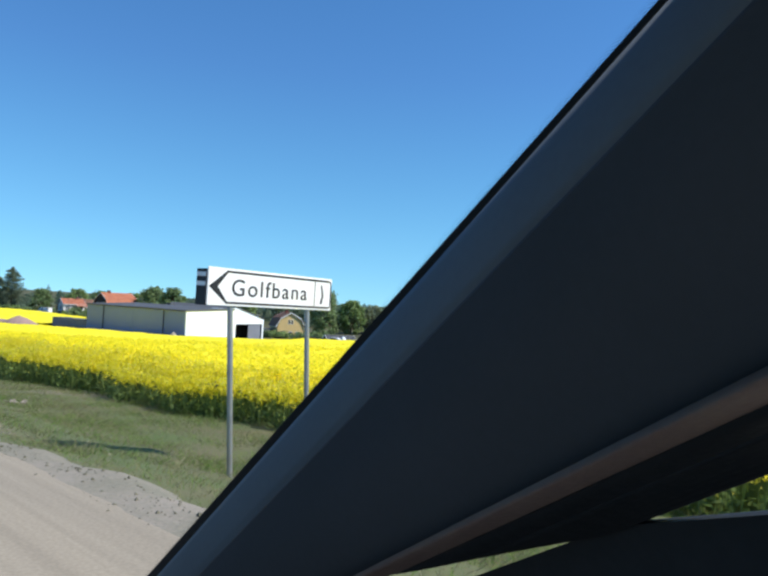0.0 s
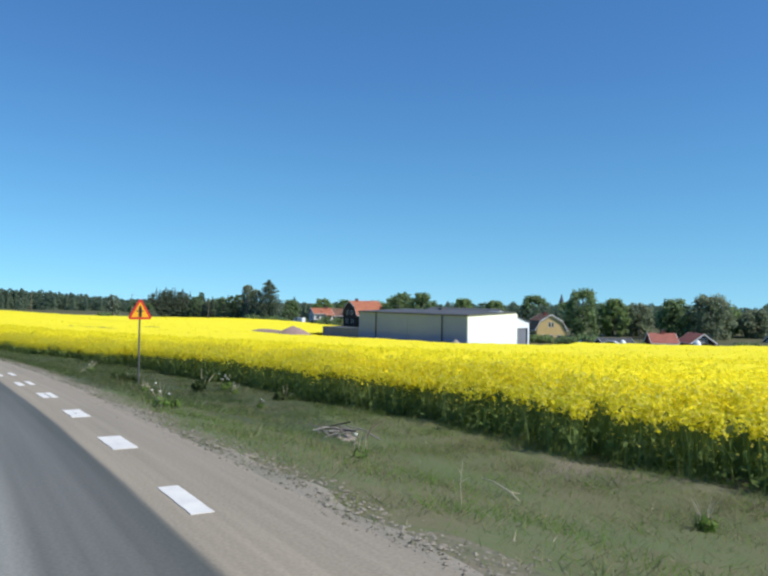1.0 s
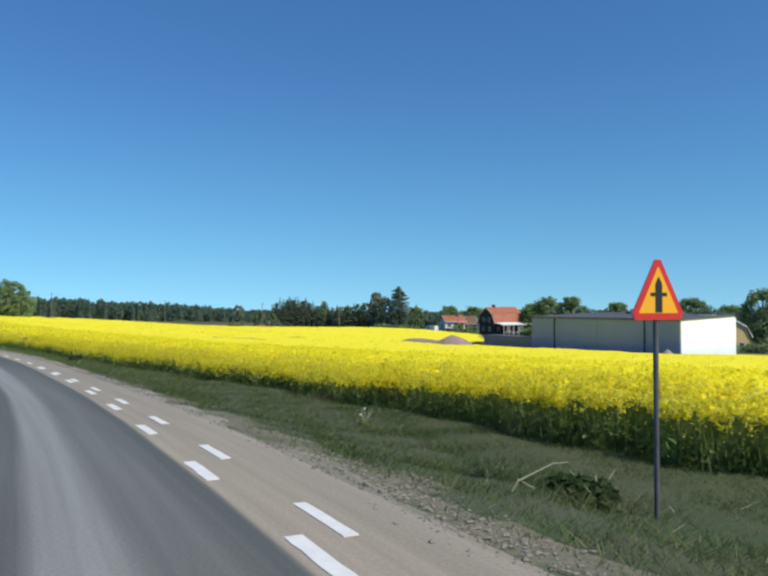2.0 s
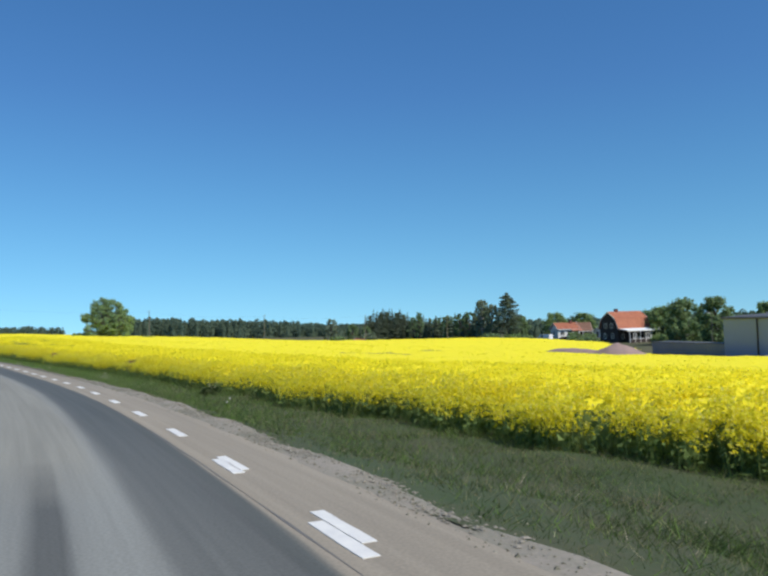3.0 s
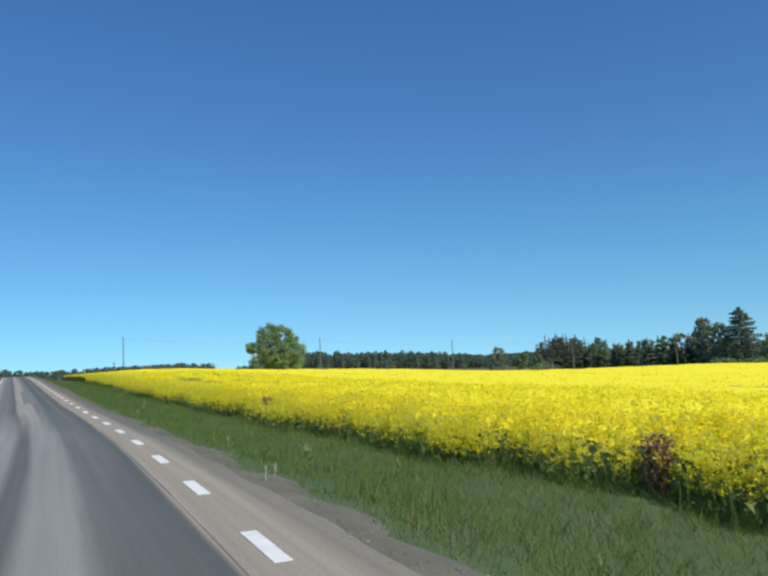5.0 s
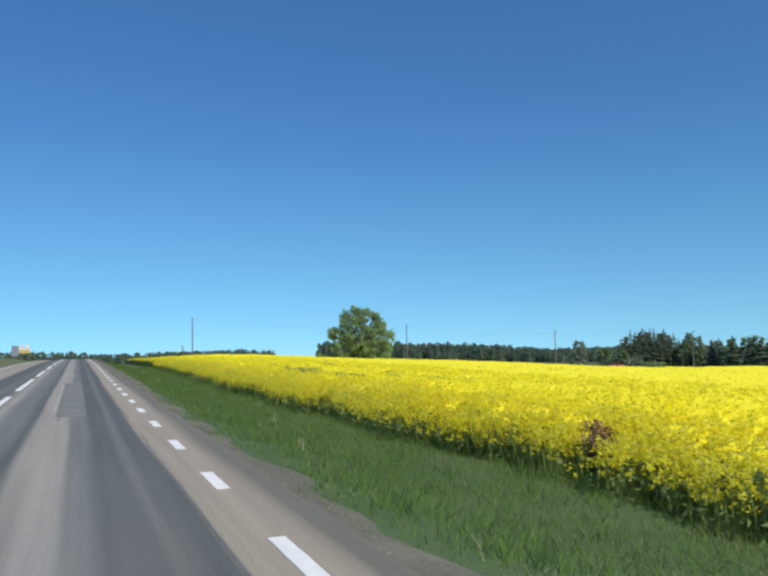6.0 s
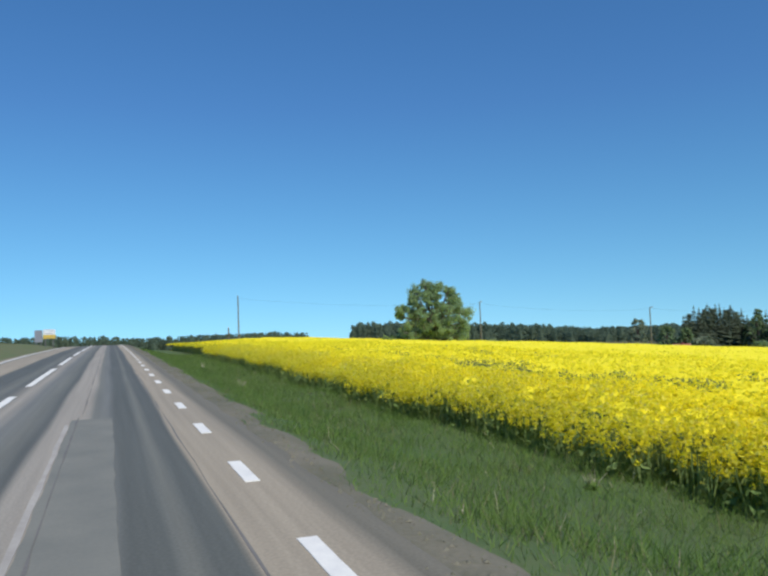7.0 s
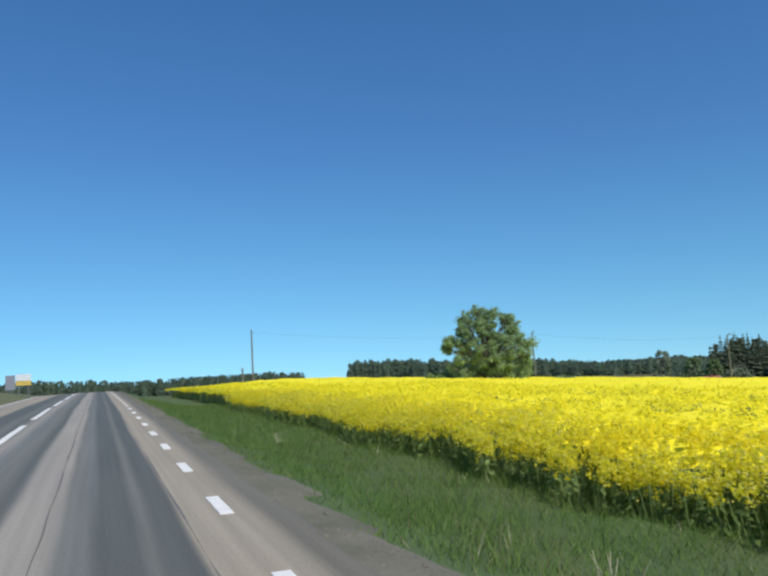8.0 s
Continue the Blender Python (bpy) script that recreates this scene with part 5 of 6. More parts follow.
def layered_pine(x, y, top, width, label, seed):
    """A tall pine with level boughs in open whorls."""
    r = np.random.default_rng(seed)
    base = ground_at(x, y)
    h = top - base
    ob = thing("pine", pose(x, y, base), label, "tree")
    segs, cs, rs = [((0, 0, -0.4), (0.1, 0, h * 0.98), h * 0.022, 0.03)], [], []
    for i in range(17):
        q = i / 16
        z = h * (0.16 + 0.82 * q)
        reach = width / 2 * float(np.interp(q, (0, 0.25, 0.5, 0.75, 0.92, 1), (0.85, 1.0, 0.88, 0.6, 0.3, 0.06)))
        for k in range(8):
            an = 6.283 * (k + r.uniform(-0.3, 0.3)) / 8 + i * 0.9
            far = reach * r.uniform(0.5, 1.15)
            tip = Vector((math.cos(an) * far, math.sin(an) * far, z + 0.10 * far + r.normal(0, 0.15)))
            segs.append(((0.05, 0, z - 0.2), tip, 0.07, 0.02))
            for w in (0.3, 0.5, 0.68, 0.84, 1.0):
                cs.append((tip.x * w, tip.y * w, z - 0.1 + (tip.z - z) * w))
                rs.append(0.42 + 0.11 * far * (1.25 - w))
    part("trunk", limb_mesh(segs, 6), "bark", ob)
    v, f = leaf_cloud(cs, rs, 36, 0.17, seed, 0.62, True)
    crown = new("crown", mesh_np("crown", v, f, ["needle"]))
    crown.parent = ob


layered_pine(-137.0, 264.0, 6.9, 10.4, "tall dark pine with level boughs at the corner of the village", 3)
conifer("spruce", -199.5, 426.0, 1.0, 9.0, "slim dark spruce far behind the houses", 4, 26, 9)
broadleaf("birch", -148.2, 268.0, 4.9, 7.0, "pale green birch beside the tall pine", "leaf_grey", 71, 56, 70, 0.3, 0.04, "birch")
broadleaf("birch", -143.2, 265.5, 3.0, 6.0, "pale green birch beside the tall pine", "leaf_grey", 72, 48, 65, 0.3, 0.04, "birch")
broadleaf("tree", -227.5, 316.5, -6.7, 12.0, "low leafy tree beyond the field", "leaf_grey", 76, 22, 60, 0.4, 0.02)
broadleaf("tree", -262, 333, 0.2, 9.0, "grey-green tree at the edge of the grove", "leaf_grey", 75, 26, 60, 0.4)
# a close grove of narrow upright trees
for k in range(30):
    fx, row = (k // 2) / 14, k % 2
    x, y = -249.5 + 15.0 * fx + 2.6 * row + 0.7 * math.sin(k * 2.7), 346.0 + 13.7 * fx + 3.4 * row + 0.7 * math.cos(k * 3.1)
    top = float(np.interp(fx, (0, 0.1, 0.2, 0.45, 0.7, 0.9, 1.0), (0.4, 2.6, 4.3, 5.2, 4.7, 3.6, 1.8))) - 1.7 * abs(math.sin(k * 2.1)) - 0.5 * row
    if k % 3 == 1:
        broadleaf("grove_tree", x, y, top - 0.6, 5.0, "dark leafy tree in a close grove", "needle", 100 + k, 50, 60, 0.28, 0.02, outline=(1.1, 1.1, 1.05, 1.0, 0.9, 0.75, 0.55, 0.3, 0.1), lobe=(0.1, 0.17))
    else:
        conifer("grove_tree", x, y, top + 0.3, 5.6, "dark narrow spruce in a close grove", 100 + k, 26, 9)
for i, (x, y, top, w) in enumerate(((-253.5, 340.0, -3.0, 9.0), (-247.0, 343.0, -4.2, 8.0), (-228.5, 365.5, 2.2, 6.0))):
    broadleaf("tree", x, y, top, w, "grey-green leafy tree at the edge of the grove", "leaf_dark", 240 + i, 34, 60, 0.36, 0.03)
# the belt of trees from the grove to the birches
for i in range(40):
    t = i / 39
    x, y = -234 + 84 * t + rng.uniform(-1.5, 1.5), 362 - 90 * t + rng.uniform(-3, 5)
    top = float(np.interp(t, (0, 0.12, 0.18, 0.25, 0.34, 0.56, 0.7, 0.82, 0.95, 1), (-2.4, -1.0, 0.8, 0.6, -1.4, 0.0, 0.2, 1.0, 1.6, 1.8)))
    if i % 4 == 2:
        broadleaf("tree", x, y, top - 0.3, 6.5, "leafy tree in the dark tree belt", "leaf_dark", 140 + i, 22, 60, 0.36)
    else:
        conifer("spruce", x, y, top + rng.uniform(-0.9, 0.7), 4.6, "dark spruce in the tree belt", 140 + i, 22, 8)


def bush(x, y, top, width, label, leaf="leaf_dark", seed=5, per=45, name="bush", size=0.3):
    base = ground_at(x, y)
    r = np.random.default_rng(seed)
    h = top - base
    ob = thing(name, pose(x, y, base), label, "bush")
    cs = [(r.uniform(-0.36, 0.36) * width, r.uniform(-0.36, 0.36) * width, h * r.uniform(0.25, 0.78)) for _ in range(16)]
    part("stems", limb_mesh([((0, 0, -0.2), c, h * 0.02, h * 0.006) for c in cs], 6), "bark", ob)
    v, f = leaf_cloud(cs, [width * 0.2] * 16, per, size, seed)
    foliage = new("foliage", mesh_np("foliage", v, f, [leaf]))
    foliage.parent = ob
    return ob


bush(-162.4, 202.1, -5.3, 4.2, "round green bush at the far edge of the field", "leaf_dark", 6)
for i, (x, y, w, t) in enumerate(((-108, 244, 4, -7.6), (-104, 248, 4, -7.8), (-112, 258, 5, -7.0), (-132, 254, 6, -6.8), (-128, 256, 5, -7.2), (-140, 256, 6, -6.5), (-86, 250, 5, -7.4), (-80, 246, 5, -7.2),
                                  (-34, 201, 5, -8.6), (-29, 202, 6, -8.4), (-23, 202, 6, -8.6), (-18, 203, 6, -8.2), (-2, 197, 6, -8.6), (18, 196, 6, -9.2), (25, 196, 7, -9.2), (33, 197, 7, -9.2), (41, 197, 7, -9.3), (-112, 272, 4, -7.8), (-76, 249, 5, -6.5),
                                  (-129, 279, 3.0, -7.7), (-119, 278, 3.6, -6.7), (-115, 279, 3, -7.4), (-196, 150, 3, -2.6), (-180, 150, 4, -3.2), (-190, 139, 4, -2.0))):
    bush(x, y, t, w, "dark green garden bush" if y > 190 else "green bush under the lone tree", "leaf_dark" if i % 3 else "leaf", 200 + i)
# shrubs at the edge of the crop
def budding_shrub(x, y, top, width, seed):
    """Upright reddish twigs with small buds and leaves."""
    r = np.random.default_rng(seed)
    base = ground_at(x, y)
    h = top - base
    ob = thing("shrub", pose(x, y, base), "small brownish shrub in bud at the edge of the crop", "shrub")
    ends = [(r.normal(0, 0.24) * width, r.normal(0, 0.24) * width, h * r.uniform(0.55, 1.0)) for _ in range(70)]
    part("stem", limb_mesh([((e[0] * 0.25, e[1] * 0.25, -0.1), e, 0.008, 0.003) for e in ends], 5), "bark", ob)
    cs = [tuple(np.array(e) * (0.8, 0.8, 1) * q) for e in ends for q in (0.45, 0.6, 0.75, 0.9, 1.0)]
    v, f = leaf_cloud(cs, [0.06] * len(cs), 5, 0.032, seed, 1.2)
    lv = new("leaves", mesh_np("leaves", v, f, ["shrub"]))
    lv.parent = ob


budding_shrub(-80.7, 66.6, -2.85, 0.72, 81)
budding_shrub(-100.0, 73.9, -2.78, 0.75, 82)



def far_tree(seed, n=92):
    """A tree of unit height and width for the far woods: boughs scattered over a spire or a rounded crown."""
    r = np.random.default_rng(seed)
    t = r.uniform(0.02, 1.0, n)
    rad = 0.5 * ((1 - t) ** 0.5 + 0.03) if seed % 3 else 0.46 * np.sqrt(np.clip(1 - (2.1 * t - 1.1) ** 2, 0.02, 1))
    an = r.uniform(0, 6.283, n)
    rad = rad * r.uniform(0.4, 1.0, n) ** 0.7
    p = np.c_[np.cos(an) * rad, np.sin(an) * rad, t * 0.97]
    out = np.c_[np.cos(an), np.sin(an), r.uniform(-0.5, 0.3, n)]
    side = np.c_[-np.sin(an), np.cos(an), r.uniform(-0.35, 0.35, n)]
    up = np.cross(out, side)
    k = (0.14 * (1.15 - t) + 0.04)[:, None] * r.uniform(0.6, 1.3, (n, 1))
    h = 0.05 * r.uniform(0.6, 1.5, (n, 1))
    v = np.stack([p - side * k, p - up * h * 0.9, p + side * k, p + up * h], 1).reshape(-1, 3)
    core = np.array([(math.cos(q) * 0.28, math.sin(q) * 0.28, 0.0) for q in np.arange(6) * 1.047] + [(0, 0, 0.9)])
    cf = np.array([(i, (i + 1) % 6, 6, 6) for i in range(6)]) + len(v)
    return np.r_[v, core], np.r_[np.arange(len(v)).reshape(-1, 4), cf]


def woods(name, line, n, depth, tops, label, seed, wide=(7.0, 12.0), leafy=False):
    """Far woods along a line of places; tops: height of the tree tops at its ends."""
    r = np.random.default_rng(seed)
    vs, fs, off = [], [], 0
    line = np.array(line, float)
    seg = np.r_[0, np.cumsum(np.linalg.norm(np.diff(line, axis=0), axis=1))]
    protos = [far_tree((seed * 6 + q) * (3 if leafy else 1)) for q in range(7)]
    q = np.sort(r.uniform(0, 1, n))
    xs, ys = np.interp(q * seg[-1], seg, line[:, 0]), np.interp(q * seg[-1], seg, line[:, 1])
    # the depth of the wood lies across its line
    leg = np.clip(np.searchsorted(seg, q * seg[-1]) - 1, 0, len(line) - 2)
    way = np.diff(line, axis=0)[leg] / np.diff(seg)[leg][:, None]
    deep, side = r.normal(0, depth, n), r.normal(0, depth * 0.2, n)
    xs, ys = xs - way[:, 1] * deep + way[:, 0] * side, ys + way[:, 0] * deep + way[:, 1] * side
    zs = land_z(xs, ys)
    tp = np.interp(q, np.linspace(0, 1, len(tops)), tops)
    for i in range(n):
        v, f = protos[i % 7]
        h = max(5.0, tp[i] - zs[i])
        w = r.uniform(*wide)
        an = r.uniform(0, 6.28)
        c, s = math.cos(an), math.sin(an)
        vv = np.c_[(v[:, 0] * c - v[:, 1] * s) * w + xs[i], (v[:, 0] * s + v[:, 1] * c) * w + ys[i], v[:, 2] * h * (1.03 - 0.38 * r.uniform(0, 1) ** 1.6 if i % 14 else r.uniform(1.03, 1.12)) + zs[i]]
        vs.append(vv)
        fs.append(f + off)
        off += len(v)
    ob = new(name, mesh_np(name, np.concatenate(vs), np.concatenate(fs), ["woods"]))
    return tagged(ob, label, "woods", kind="stuff")


woods("far_woods", [(-640, 495), (-560, 560), (-450, 590), (-360, 570), (-300, 520), (-262, 430)], 1050, 15, (6.6, 6.2, 5.8, 4.0, 1.6, 2.4, 0.2, -0.6, -3.2, -5.3, -4.6, -4.6, -3.8, -5.2, -5.2, -5.0, -5.5, -6.0, -6.5, -7.0, -7.5), "dark spruce forest far beyond the fields", 5, (8.0, 16.0))
woods("far_woods", [(-760, 150), (-740, 270), (-700, 330), (-640, 395), (-640, 425)], 560, 10, (3.5, 4.2, 4.6, 4.8, 4.6, 2.6, 0.8, 1.2, 1.8, 1.4, 1.8, 0.0), "dark spruce forest beyond the crest of the road", 6, (7.0, 13.0))
woods("far_woods", [(-720, 40), (-760, 150)], 180, 10, (2.0, 3.5), "dark spruce forest beyond the crest of the road", 9)
woods("far_woods", [(-1350, -250), (-1300, 400), (-950, 950), (-400, 1200), (50, 1250), (550, 1150), (1000, 650)], 330, 25, (2.5, 3.0, 0.0, -9.0, -11.0, -11.0, -9.0, -3.0, -1.0, 1.0, 2.0, 2.5, 2.5), "distant wooded ridge along the horizon", 17, (16.0, 28.0))
woods("wood_behind_cottages", [(-45, 292), (10, 290), (50, 284), (115, 250)], 110, 6, (-1.0, -0.8, -2.0, -4.0), "leafy wood on the slope behind the cottages", 13, (7.0, 11.0), True)
woods("far_woods", [(-210, 470), (-120, 520), (0, 540), (120, 560), (260, 520), (380, 430)], 420, 20, (-3.5, -3.0, -1.5, -0.5, 1.0, 0.0), "wooded hill behind the village", 7, (8.0, 14.0), True)


# ---- the crop ----
FIELD = np.array([(-214, 92), (-213, 119), (-196, 158), (-163, 206), (-141, 240), (-116, 246), (-98, 240), (-74, 176), (-71.5, 147), (-77, 143.5), (-77, 140.8), (-64, 138), (-54, 130), (-33.4, 118.6), (-24, 134), (-19, 176), (70, 176), (90, 60), (60, -45), (20, -45)], float)


def inside(x, y, poly):
    c = np.zeros(len(x), bool)
    for (x0, y0), (x1, y1) in zip(poly, np.roll(poly, -1, 0)):
        hit = ((y0 > y) != (y1 > y)) & (x < (x1 - x0) * (y - y0) / (y1 - y0 + 1e-12) + x0)
        c ^= hit
    return c


# flattened or thin stretches: along the road, in from the edge, half lengths
SHRUBS = ((-80.7, 66.6), (-100.0, 73.9))
THIN = ((150.5, 3.7, 6.0, 0.6), (168, 5.0, 5, 0.2), (141, 5.2, 3, 0.2), (130, 48, 4, 0.8), (120, 30, 10, 0.5), (113.5, 53, 1.3, 6), (96, 22, 8, 0.4), (75, 14, 6, 0.4), (168, 9, 9, 0.35))


def thin(s, w):
    """How thin the stand is, 0 to 1."""
    out = np.zeros(np.shape(s))
    for cs, cw, ls, lw in THIN:
        a = np.abs(s - cs) / ls
        b = np.abs(w - cw - 0.35 * np.sin(s * 0.45 + 1.2)) / lw
        out = np.maximum(out, np.clip(1.4 - a, 0, 1) * np.clip(1.6 - b, 0, 1))
    return np.clip(out, 0, 1)


def crop_spots(n, near, far, s0=-45, s1=245, bias=1.0):
    """Places in the crop between two distances from its road edge."""
    s = rng.uniform(s0, s1, n)
    u = field_edge(s) + near + (far - near) * rng.uniform(0, 1, n) ** bias
    x, y = at(s, u)
    keep = inside(x, y, FIELD)
    # tractor tracks stay open
    lane = (u - field_edge(s) + 2.0 * np.sin(s / 40)) % 24.0
    keep &= ~((np.abs(lane - 13.0) < 0.12) | (np.abs(lane - 14.9) < 0.12))
    for sx, sy in SHRUBS:
        ss, su = locate(np.array([sx]), np.array([sy]))
        keep &= ~((np.abs(s - ss[0]) < 0.4) & (u < su[0] + 0.25))
    bare = thin(s, u - field_edge(s))
    keep &= rng.uniform(0, 1, n) > 0.4 * bare
    return x[keep], y[keep], s[keep], u[keep]


def taller(s, w):
    """The stand is rank along the edge before the bend."""
    return np.interp(s, (20, 28, 48, 60), (0, 0.24, 0.24, 0)) * np.clip(1 - w / 9, 0, 1)


def swell(x, y):
    """Uneven height of the stand."""
    return 0.06 * np.sin(x * 0.55 + 0.4 * np.sin(y * 0.5)) * np.cos(y * 0.47) + 0.035 * np.sin(x * 1.7 + y * 1.1) + 0.045 * np.sin(x * 4.3 + 1.2 * np.sin(y * 2.1)) * np.cos(y * 3.6 + 0.8 * np.sin(x * 1.9))


def petals_at(p, size, r, aspect=0.8, up=0.0):
    a = r.normal(size=p.shape)
    a[:, 2] *= 1 - up
    a /= np.linalg.norm(a, axis=1)[:, None]
    q = r.normal(size=p.shape)
    q[:, 2] += 2.5 * up
    b = np.cross(a, q)
    b /= np.linalg.norm(b, axis=1)[:, None]
    s = (size * r.uniform(0.6, 1.3, len(p)))[:, None]
    a, b = a * s * 1.15, b * s * aspect
    return np.stack([p - a - b * 0.65, p + a - b * 0.65, p + b * 1.35], 1).reshape(-1, 3)


def build_crop():
    r = np.random.default_rng(21)
    vs, idx = [], []

    def put(v, mat):
        vs.append(v)
        idx.append(np.full(len(v) // 3, mat))

    # the edge, plant by plant
    for count, near, far, heads, petals, stems in ((10500, -0.35, 1.8, 7, 8, True), (36000, 1.8, 14.0, 3, 3, False)):
        x, y, s, u = crop_spots(count, near, far, -8, 200, 1.0 if stems else 1.7)
        z = land_z(x, y, s, u)
        edge = np.clip((u - field_edge(s)) / 1.0, 0, 1)
        h = (0.85 + 0.27 * edge) * r.uniform(0.87 + 0.07 * (not stems), 1.11 - 0.06 * (not stems), len(x)) + swell(x, y) + taller(s, u - field_edge(s)) - 0.14 * thin(s, u - field_edge(s))
        lean = r.normal(0, 0.07, (len(x), 2))
        n = len(x)
        base = np.c_[x, y, z - 0.05]
        top = np.c_[x + lean[:, 0], y + lean[:, 1], z + h]
        rim = np.flatnonzero(u - field_edge(s) < 0.75)
        for k in range(3 if stems else 0):
            w = 0.012
            an = r.uniform(0, 3.14, n)
            d = np.c_[np.cos(an), np.sin(an), 0 * an] * w
            jit = np.c_[r.normal(0, 0.09, (n, 2)), 0 * an]
            t2 = base + (top - base) * 0.74 + jit * 1.6
            put(np.stack([base + jit - d, base + jit + d, t2 + d * 0.5, base + jit - d, t2 + d * 0.5, t2 - d * 0.5], 1)[rim].reshape(-1, 3), 1)
        for k in range(8 if stems else 0):
            q = base + (top - base) * r.uniform(0.06, 0.56, n)[:, None] + np.c_[r.normal(0, 0.12, (n, 2)), 0 * h]
            put(petals_at(q[rim], 0.075, r, 0.45, 0.3), 1)
        if not stems:
            bare = np.flatnonzero(thin(s, u - field_edge(s)) > 0.2)
            for k in range(18):
                q = base[bare] + (top - base)[bare] * r.uniform(0.8, 1.08, len(bare))[:, None] + np.c_[r.normal(0, 0.13, (len(bare), 2)), 0 * bare]
                put(petals_at(q, 0.038, r, 0.5, 0.2), 3 if k % 3 else 1)
        # flower heads: small clusters of petals on the side shoots
        full = np.flatnonzero(r.uniform(0, 1, n) > 0.7 * (thin(s, u - field_edge(s)) > 0.45))
        for k in range(heads):
            drop = np.interp(s, (20, 30, 50, 68, 112, 145, 165), (0.28, 0.22, 0.24, 0.5, 0.55, 0.52, 0.36)) if stems else 0.12
            head = base + (top - base) * (1.03 - drop * r.uniform(0, 1, n) ** 1.5)[:, None] + np.c_[r.normal(0, 0.11, (n, 2)), r.normal(0, 0.02, n)]
            for j in range(petals):
                q = (head + r.normal(0, 0.026, (n, 3)) * (1, 1, 1.3))[full]
                put(petals_at(q, 0.028 if stems else 0.043, r, 0.9, 0.45 if stems else 0.8), 2 if stems and (k + j) % 4 == 0 else 0)
        if stems:
            # single heads low on the stalks
            q = base + (top - base) * r.uniform(0.45, 0.8, n)[:, None] + np.c_[r.normal(0, 0.13, (n, 2)), 0 * h]
            for j in range(2):
                put(petals_at(q + r.normal(0, 0.015, (n, 3)), 0.02, r, 0.9, 0.25), 2)
    # the stand further in: bloom heads only
    for count, near, far, blooms, size, lo, hi in ((42000, 8, 30, 4, 0.055, -45, 245), (24000, 30, 75, 3, 0.085, -45, 245), (16000, 75, 190, 2, 0.12, -45, 245), (2600, 0, 8, 12, 0.10, -45, -8), (3200, 0, 8, 12, 0.10, 200, 245)):
        x, y, s, u = crop_spots(count, near, far, lo, hi)
        z = land_z(x, y, s, u) + 1.07 + swell(x, y) - 0.4 * thin(s, u - field_edge(s))
        n = len(x)
        for k in range(blooms):
            q = np.c_[x + r.normal(0, 0.16 + size, n), y + r.normal(0, 0.16 + size, n), z + r.uniform(-0.10, 0.01, n)]
            put(petals_at(q, size, r, 0.8, 0.88), 0)
    v = np.concatenate(vs)
    ob = new("rapeseed_crop", mesh_np("rapeseed_crop", v, np.arange(len(v)).reshape(-1, 3), ["flower", "stalk", "flower_pale", "pods"], np.concatenate(idx)))
    tagged(ob, "dense yellow flowering rapeseed on dark green stalks", "rapeseed", kind="stuff")


def build_canopy():
    """The closed mass of the stand under the blooms."""
    gs = np.r_[np.arange(-45, 246, 0.75)]
    gu = np.r_[0.5, 0.55, np.arange(0.9, 7, 0.3), np.arange(7, 12, 0.6), np.arange(12, 40, 1.2), np.arange(40, 215, 2.5)]
    s, w = np.meshgrid(gs, gu, indexing="ij")
    u = field_edge(s) + w
    x, y = at(s.ravel(), u.ravel())
    z = land_z(x, y, s.ravel(), u.ravel())
    lift = np.interp(w.ravel(), (0.9, 1.5, 2.6, 8.0, 20.0), (0.74, 1.0, 1.065, 1.07, 1.06)) + swell(x, y) + taller(s.ravel(), w.ravel()) + 0.03 * np.sin(x * 4.1) * np.sin(y * 3.7)
    lane = (w.ravel() + 2.0 * np.sin(s.ravel() / 40)) % 24.0
    lift -= 0.22 * ((np.abs(lane - 13.0) < 0.35) | (np.abs(lane - 14.9) < 0.35))
    ww = w.ravel()
    lift -= np.where(ww < 8, 0.22, 0.6) * thin(s.ravel(), ww)
    for sx, sy in SHRUBS:
        lift -= 1.0 * (np.hypot(x - sx, y - sy) < 0.75)
    lift = np.where(ww <= 0.5, -0.1, np.where(ww <= 0.56, 0.55, lift))
    v = np.c_[x, y, z + lift]
    i = np.arange(s.size).reshape(s.shape)
    f = np.c_[i[:-1, :-1].ravel(), i[:-1, 1:].ravel(), i[1:, 1:].ravel(), i[1:, :-1].ravel()]
    ok = inside(x, y, FIELD)
    f = f[ok[f].all(1)]
    low = (ww[f] < np.where(s.ravel()[f] < 64, 0.9, 0.56)).any(1) | ((thin(s.ravel(), ww)[f].mean(1) > 0.55) & (ww[f].max(1) < 8))
    flat = (thin(s.ravel(), ww)[f].mean(1) > 0.4) & (ww[f].min(1) > 12)
    used = np.unique(f)
    remap = np.zeros(len(v), int)
    remap[used] = np.arange(len(used))
    ob = new("rapeseed_canopy", mesh_np("rapeseed_canopy", v[used], remap[f], ["canopy", "stalk", "trampled"], np.where(flat, 2, low.astype(int)), smooth=True))
    tagged(ob, "closed yellow-green mass of the flowering rapeseed field", "rapeseed", kind="stuff")


